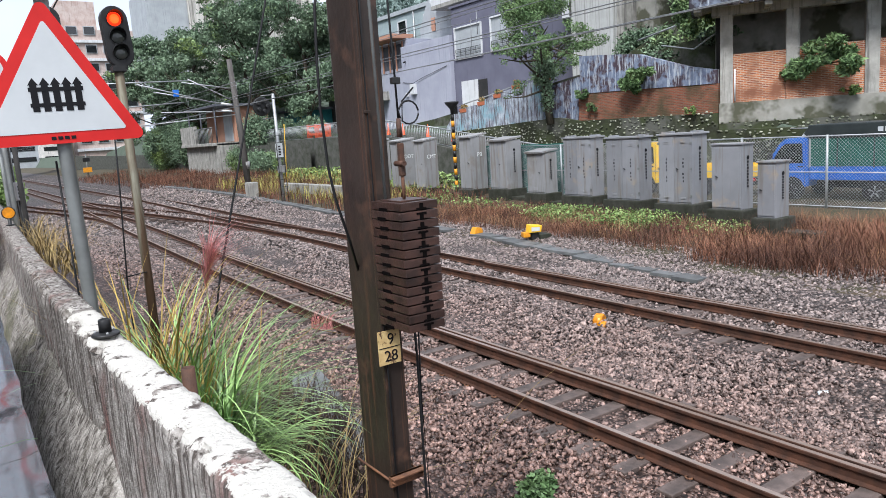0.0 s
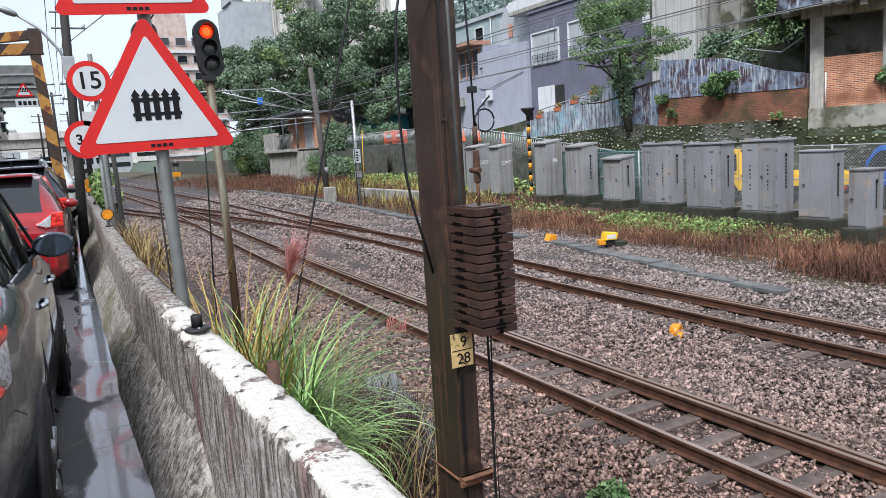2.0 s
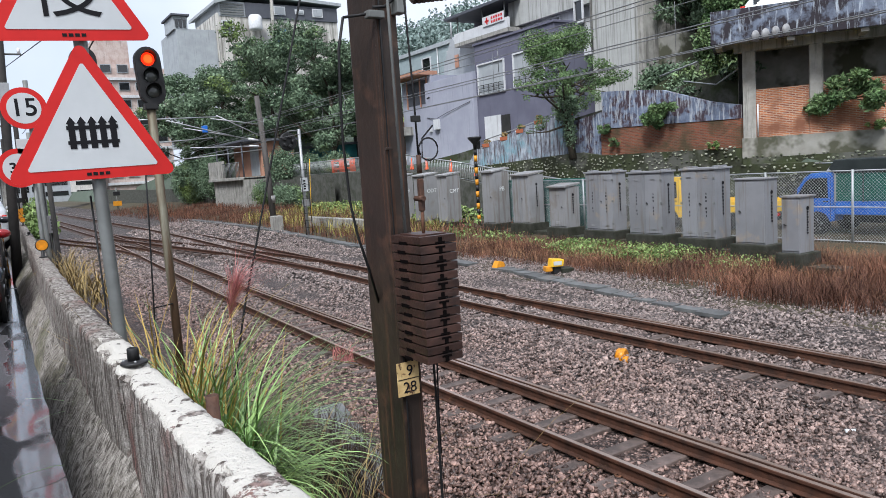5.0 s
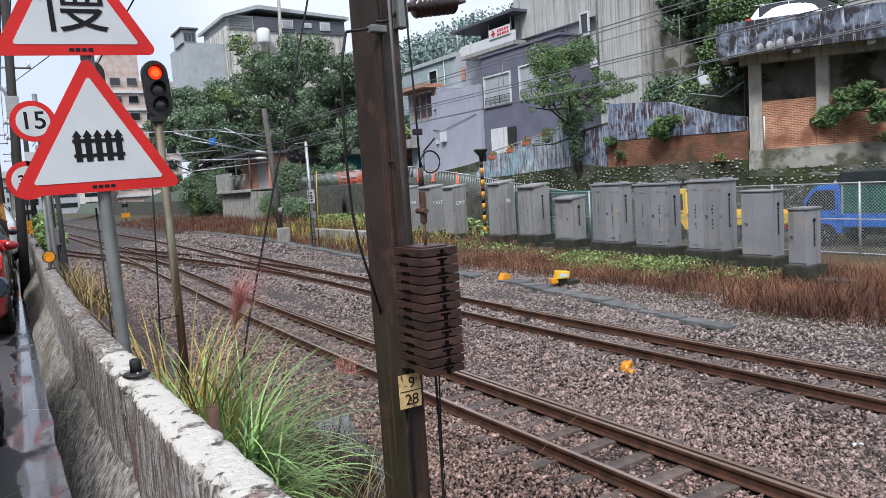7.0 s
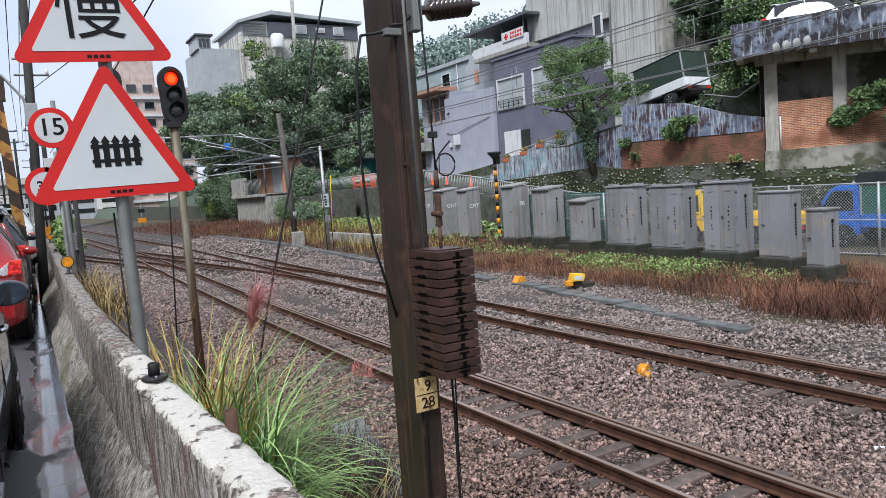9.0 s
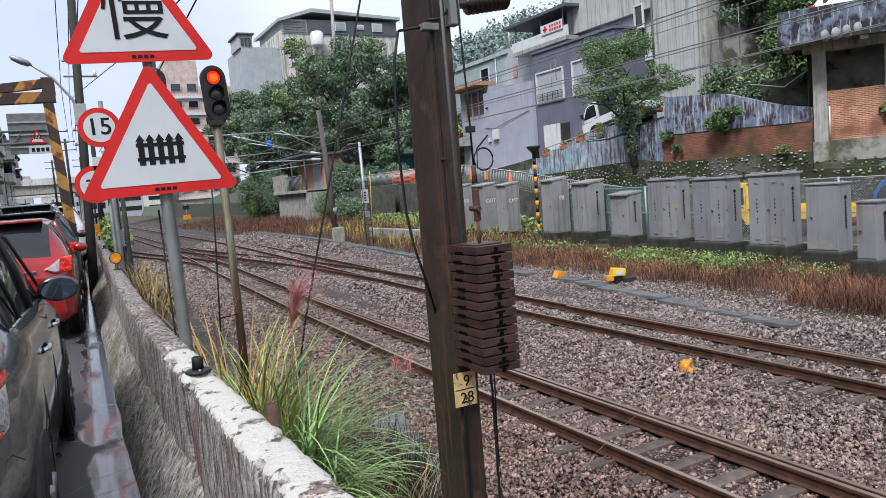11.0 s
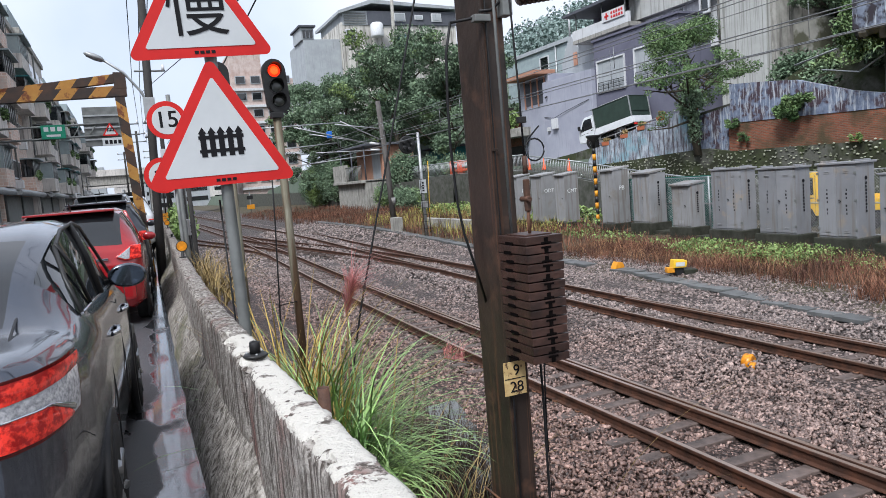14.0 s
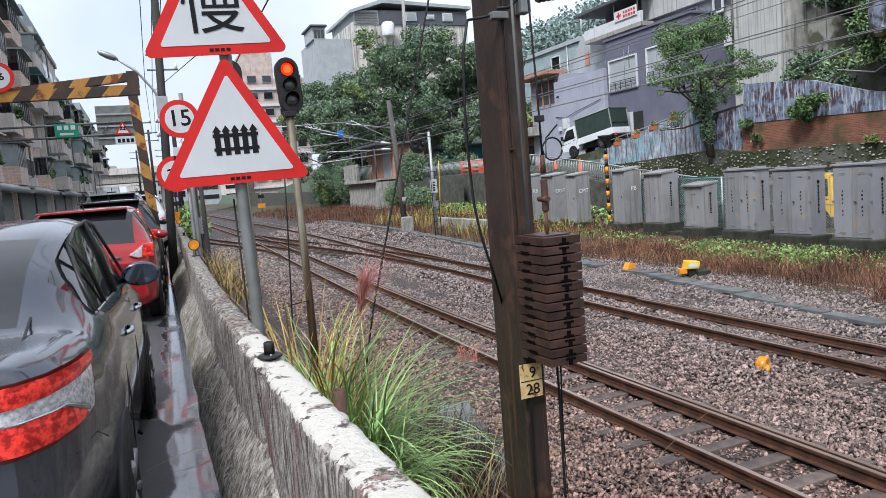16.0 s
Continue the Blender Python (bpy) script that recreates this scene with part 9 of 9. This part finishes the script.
# ---- the street's far end: apartment houses, road signs, overpass ----
def apartment(y0, y1, x, floors, wall_m, label, seed):
    r = random.Random(seed)
    root = thing("apartment_house", label, "apartment building", "apartment houses along the street")
    top = floors * 3.2 + 0.6
    bx("wall", root, wall_m, x - 9, y0, 0, x, y1, top, 0.03)
    bx("cornice", root, M_CONC, x - 9, y0 - 0.1, top, x + 0.2, y1 + 0.1, top + 0.5, 0.03)
    bays = max(2, int((y1 - y0) / 4))
    w = (y1 - y0) / bays
    bx("shop_front", root, M_GALV_DULL, x - 0.02, y0 + 0.4, 0.1, x + 0.04, y1 - 0.4, 2.9)
    aw = thing_part("awning", root)
    bm = bmesh.new()
    tube(bm, [(x + 0.9, y0 + 0.3, 3.05), (x + 0.9, y1 - 0.3, 3.05)], 0.22, 10)
    part("rolled_awning", bm, M_GALV, aw)
    bx("awning_sheet", aw, M_GALV, x, y0 + 0.3, 3.1, x + 1.0, y1 - 0.3, 3.2, 0.02)
    for f in range(1, floors):
        z = f * 3.2
        for b in range(bays):
            a0, a1 = y0 + b * w + 0.35, y0 + (b + 1) * w - 0.35
            if r.random() < 0.62:
                bal = thing_part("balcony", root)
                d = r.choice((0.9, 1.1, 1.3))
                bx("balcony_wall", bal, wall_m if r.random() < 0.6 else M_TILE2, x, a0, z + 0.1, x + d, a1, z + 1.25, 0.03)
                bx("balcony_glass", bal, M_GLASS_DK if r.random() < 0.6 else M_CYAN, x, a0 + 0.05, z + 1.25, x + d - 0.08, a1 - 0.05, z + 2.6)
                n = 5
                for k in range(n + 1):
                    yy = a0 + (a1 - a0) * k / n
                    rod("cage_bar", bal, M_GALV, [(x + d, yy, z + 1.2), (x + d, yy, z + 2.65)], 0.03, 4)
                bx("balcony_roof", bal, r.choice((M_GALV_DULL, M_TEAL, M_CYAN, M_TILE2)), x, a0 - 0.1, z + 2.62, x + d + 0.35, a1 + 0.1, z + 2.72, 0.01)
                if r.random() < 0.5:
                    o = new("balcony_plant", leaf_mesh("balcony_plant", clump_points([(x + d, (a0 + a1) / 2, z + 1.4, 0.3, (a1 - a0) * 0.35, 0.4)], 160), 0.2, M_LEAF))
                    o.parent = bal
            else:
                wn_ = thing_part("window", root)
                bx("window_frame", wn_, M_OFFWHITE, x, a0 + 0.3, z + 1.0, x + 0.08, a1 - 0.3, z + 2.4, 0.01)
                bx("pane", wn_, M_GLASS_DK, x + 0.07, a0 + 0.4, z + 1.1, x + 0.10, a1 - 0.4, z + 2.3)
                bx("air_conditioner", wn_, M_OFFWHITE, x, a0 + 0.4, z + 0.25, x + 0.55, a0 + 1.25, z + 0.85, 0.03)
    for k in range(2):
        rod("drain_pipe", root, M_GALV_DULL, [(x + 0.1, y0 + 0.3 + k * (y1 - y0) * 0.5, 0), (x + 0.1, y0 + 0.3 + k * (y1 - y0) * 0.5, top)], 0.07, 6)
    bx("roof_shed", root, M_CYAN, x - 5, y0 + 1, top + 0.4, x - 0.6, y1 - 2, top + 2.6, 0.03)
    bx("roof_tank", root, M_GALV, x - 3.5, y1 - 2, top + 0.4, x - 2, y1 - 0.6, top + 2.4, 0.2)


apartment(38, 54, -7.6, 5, M_TILE, "tiled apartment house with caged balconies and awnings", 1)
apartment(54.2, 70, -7.4, 5, M_TILE, "tiled apartment house with caged balconies and plants", 2)
apartment(70.2, 88, -6.9, 5, M_TILE2, "grey weathered apartment house with caged balconies", 3)
apartment(88.2, 110, -6.3, 4, M_TILE2, "grey weathered apartment house with caged balconies", 4)
apartment(110.2, 135, -5.6, 4, M_TILE2, "grey weathered apartment house at the street's end", 5)
apartment(8, 37.5, -10.5, 5, M_TILE, "tiled apartment house beside the street", 6)


def build_gantry():
    root = thing("direction_sign", "green road name board and grey sign board on a gantry arm", "road sign")
    y = 34.0
    rod("gantry_post", root, M_GALV_DULL, [(-5.3, y, 0), (-5.3, y, 5.9)], 0.14, 10)
    for z in (4.55, 5.05):
        rod("gantry_arm", root, M_GALV_DULL, [(-5.3, y, z), (0.0, y, z + 0.1)], 0.05, 6)
    for k in range(5):
        rod("gantry_brace", root, M_GALV_DULL, [(-3.0 + k * 0.6, y, 4.6), (-2.7 + k * 0.6, y, 5.08)], 0.025, 5)
    bx("name_board", root, M_SIGNGREEN, -2.95, y - 0.12, 4.58, -2.05, y - 0.06, 5.15, 0.01, "green road name board")
    for k in range(3):
        bx("lettering", root, M_WHITE, -2.84 + k * 0.25, y - 0.128, 4.89, -2.67 + k * 0.25, y - 0.121, 5.07)
    bx("lettering", root, M_WHITE, -2.76, y - 0.128, 4.67, -2.24, y - 0.121, 4.76)
    bx("back_board", root, M_GALV_DULL, -1.35, y + 0.05, 4.2, 0.2, y + 0.10, 5.85, 0.01, "grey back of a sign board")
    for k in range(3):
        bx("board_rib", root, M_GALV, -1.35, y + 0.0, 4.45 + k * 0.5, 0.2, y + 0.05, 4.52 + k * 0.5)
    warning_sign(root, Matrix.Translation((-0.35, y - 0.1, 4.60)), 0.66, "fence")
    bx("text_board", root, M_WHITE, -0.70, y - 0.12, 4.18, 0.1, y - 0.08, 4.52, 0.01)
    for k in range(4):
        bx("lettering", root, M_INK, -0.6 + k * 0.17, y - 0.126, 4.26, -0.48 + k * 0.17, y - 0.121, 4.42)


build_gantry()


def build_overpass():
    root = thing("overpass", "grey road overpass crossing the street far off", "bridge")
    bx("deck", root, M_CONC, -60, 148, 5.6, 20, 158, 7.2, 0.05)
    bx("parapet", root, M_TILE2, -60, 147.6, 7.2, 20, 148.0, 8.4, 0.03)
    bx("edge_beam", root, M_TILE2, -60, 147.5, 5.0, 3, 147.9, 5.4, 0.03)
    for x in (-9, 4):
        bx("pier", root, M_CONC, x, 149, 0, x + 1.2, 156, 5.6, 0.03)
    for i, (x, y, h) in enumerate(((0.5, 60, 8.0), (1.5, 80, 9), (0.2, 110, 9), (3.3, 100, 8.5), (5.5, 130, 9), (2.2, 45, 6.5))):
        p = thing("utility_pole", "dark utility pole with crossarms along the street", "utility pole", "utility poles", m=pose(x, y, 0))
        rod("pole", p, M_BLACKPOLE, [(0, 0, -0.5), (0, 0, h)], 0.15, 8, 0.11)
        for k in range(2):
            rod("crossarm", p, M_GALV_DULL, [(-0.9, 0, h - 0.3 - k * 0.8), (0.9, 0, h - 0.3 - k * 0.8)], 0.05, 5)
            for s in (-0.8, 0.8):
                rod("pin_insulator", p, M_PORC, [(s, 0, h - 0.3 - k * 0.8), (s, 0, h - 0.05 - k * 0.8)], 0.05, 6)
    far = thing("distant_block", "distant pale building at the end of the line", "building")
    bx("wall", far, M_GREYWALL, 6, 230, 0, 16, 240, 5.5, 0.05)
    for k in range(4):
        bx("window_strip", far, M_GLASS_DK, 6.8 + k * 2.2, 229.9, 2.6, 8.2 + k * 2.2, 230, 4.2)
    for i, (x0, x1, y, h) in enumerate(((-20, -6, 250, 14), (-4, 5, 270, 11), (14, 26, 260, 9), (30, 48, 290, 15), (6, 13, 300, 13))):
        blk = thing("distant_block", "distant grey building beyond the level crossing", "building", "distant blocks")
        bx("wall", blk, M_TILE2 if i % 2 else M_GREYWALL, x0, y, -2, x1, y + 12, h, 0.05)
        for f in range(int(h / 3.3)):
            bx("window_strip", blk, M_GLASS_DK, x0 + 0.8, y - 0.1, 1.2 + f * 3.3, x1 - 0.8, y, 2.6 + f * 3.3)
    cr = thing("crossing_barrier", "red and white crossing lights and barrier far along the track", "level crossing")
    for (x, y) in ((4.6, 95), (14.8, 98), (3.6, 88)):
        rod("post", cr, M_GALV_DULL, [(x, y, -1.6), (x, y, 2.0)], 0.08, 6)
        bx("light_box", cr, M_BLACK, x - 0.4, y - 0.1, 1.0, x + 0.4, y, 1.5, 0.05)
        bx("hazard_board", cr, M_YEL, x - 0.5, y - 0.12, -0.3, x + 0.5, y - 0.02, 0.3, 0.02)
    rod("barrier_arm", cr, M_RED, [(4.6, 95, 0.3), (4.2, 95, 6.0)], 0.07, 6)


build_overpass()

# ---- the moving truck ----
truck = small_truck("white_delivery_truck", "white light truck with dark green canvas, driving downhill", M_CAR_WHITE, M_TARP, L=3.9, W=1.5)
truck.scale = (1.16, 1.16, 1.16)
# time, x, y, height above the lane at y, turn of the nose to the left
TRUCK = [(0.0, 44.6, 7.4, 2.05, 52.5), (2.0, 40.1, 10.9, 1.45, 52.5), (4.0, 35.5, 14.4, 0.85, 52), (5.0, 33.0, 16.2, 0.53, 52), (6.0, 30.7, 18.0, 0.23, 42), (6.5, 29.4, 19.15, 0.08, 24), (7.0, 28.5, 20.37, 0.0, 12),
         (7.5, 28.25, 21.78, 0.0, 3), (8.0, 28.2, 23.15, 0.0, 0), (8.5, 28.2, 24.61, 0.0, 0), (9.3, 28.2, 26.95, 0.0, 0), (10.1, 28.2, 29.35, 0.0, 0), (11.0, 28.2, 32.04, 0.0, 3), (11.5, 28.2, 33.4, 0.0, 5),
         (12.5, 28.2, 35.69, 0.0, 8), (13.5, 28.2, 37.6, 0.0, 10), (14.5, 28.1, 39.2, 0.0, 12), (16.0, 28.0, 41.6, 0.0, 14)]


def motions():
    walk(truck, [(t, pose(x, y, RAMP(max(y, 20.4)) + dz, -9.5, 0, turn)) for t, x, y, dz, turn in TRUCK])


motions()
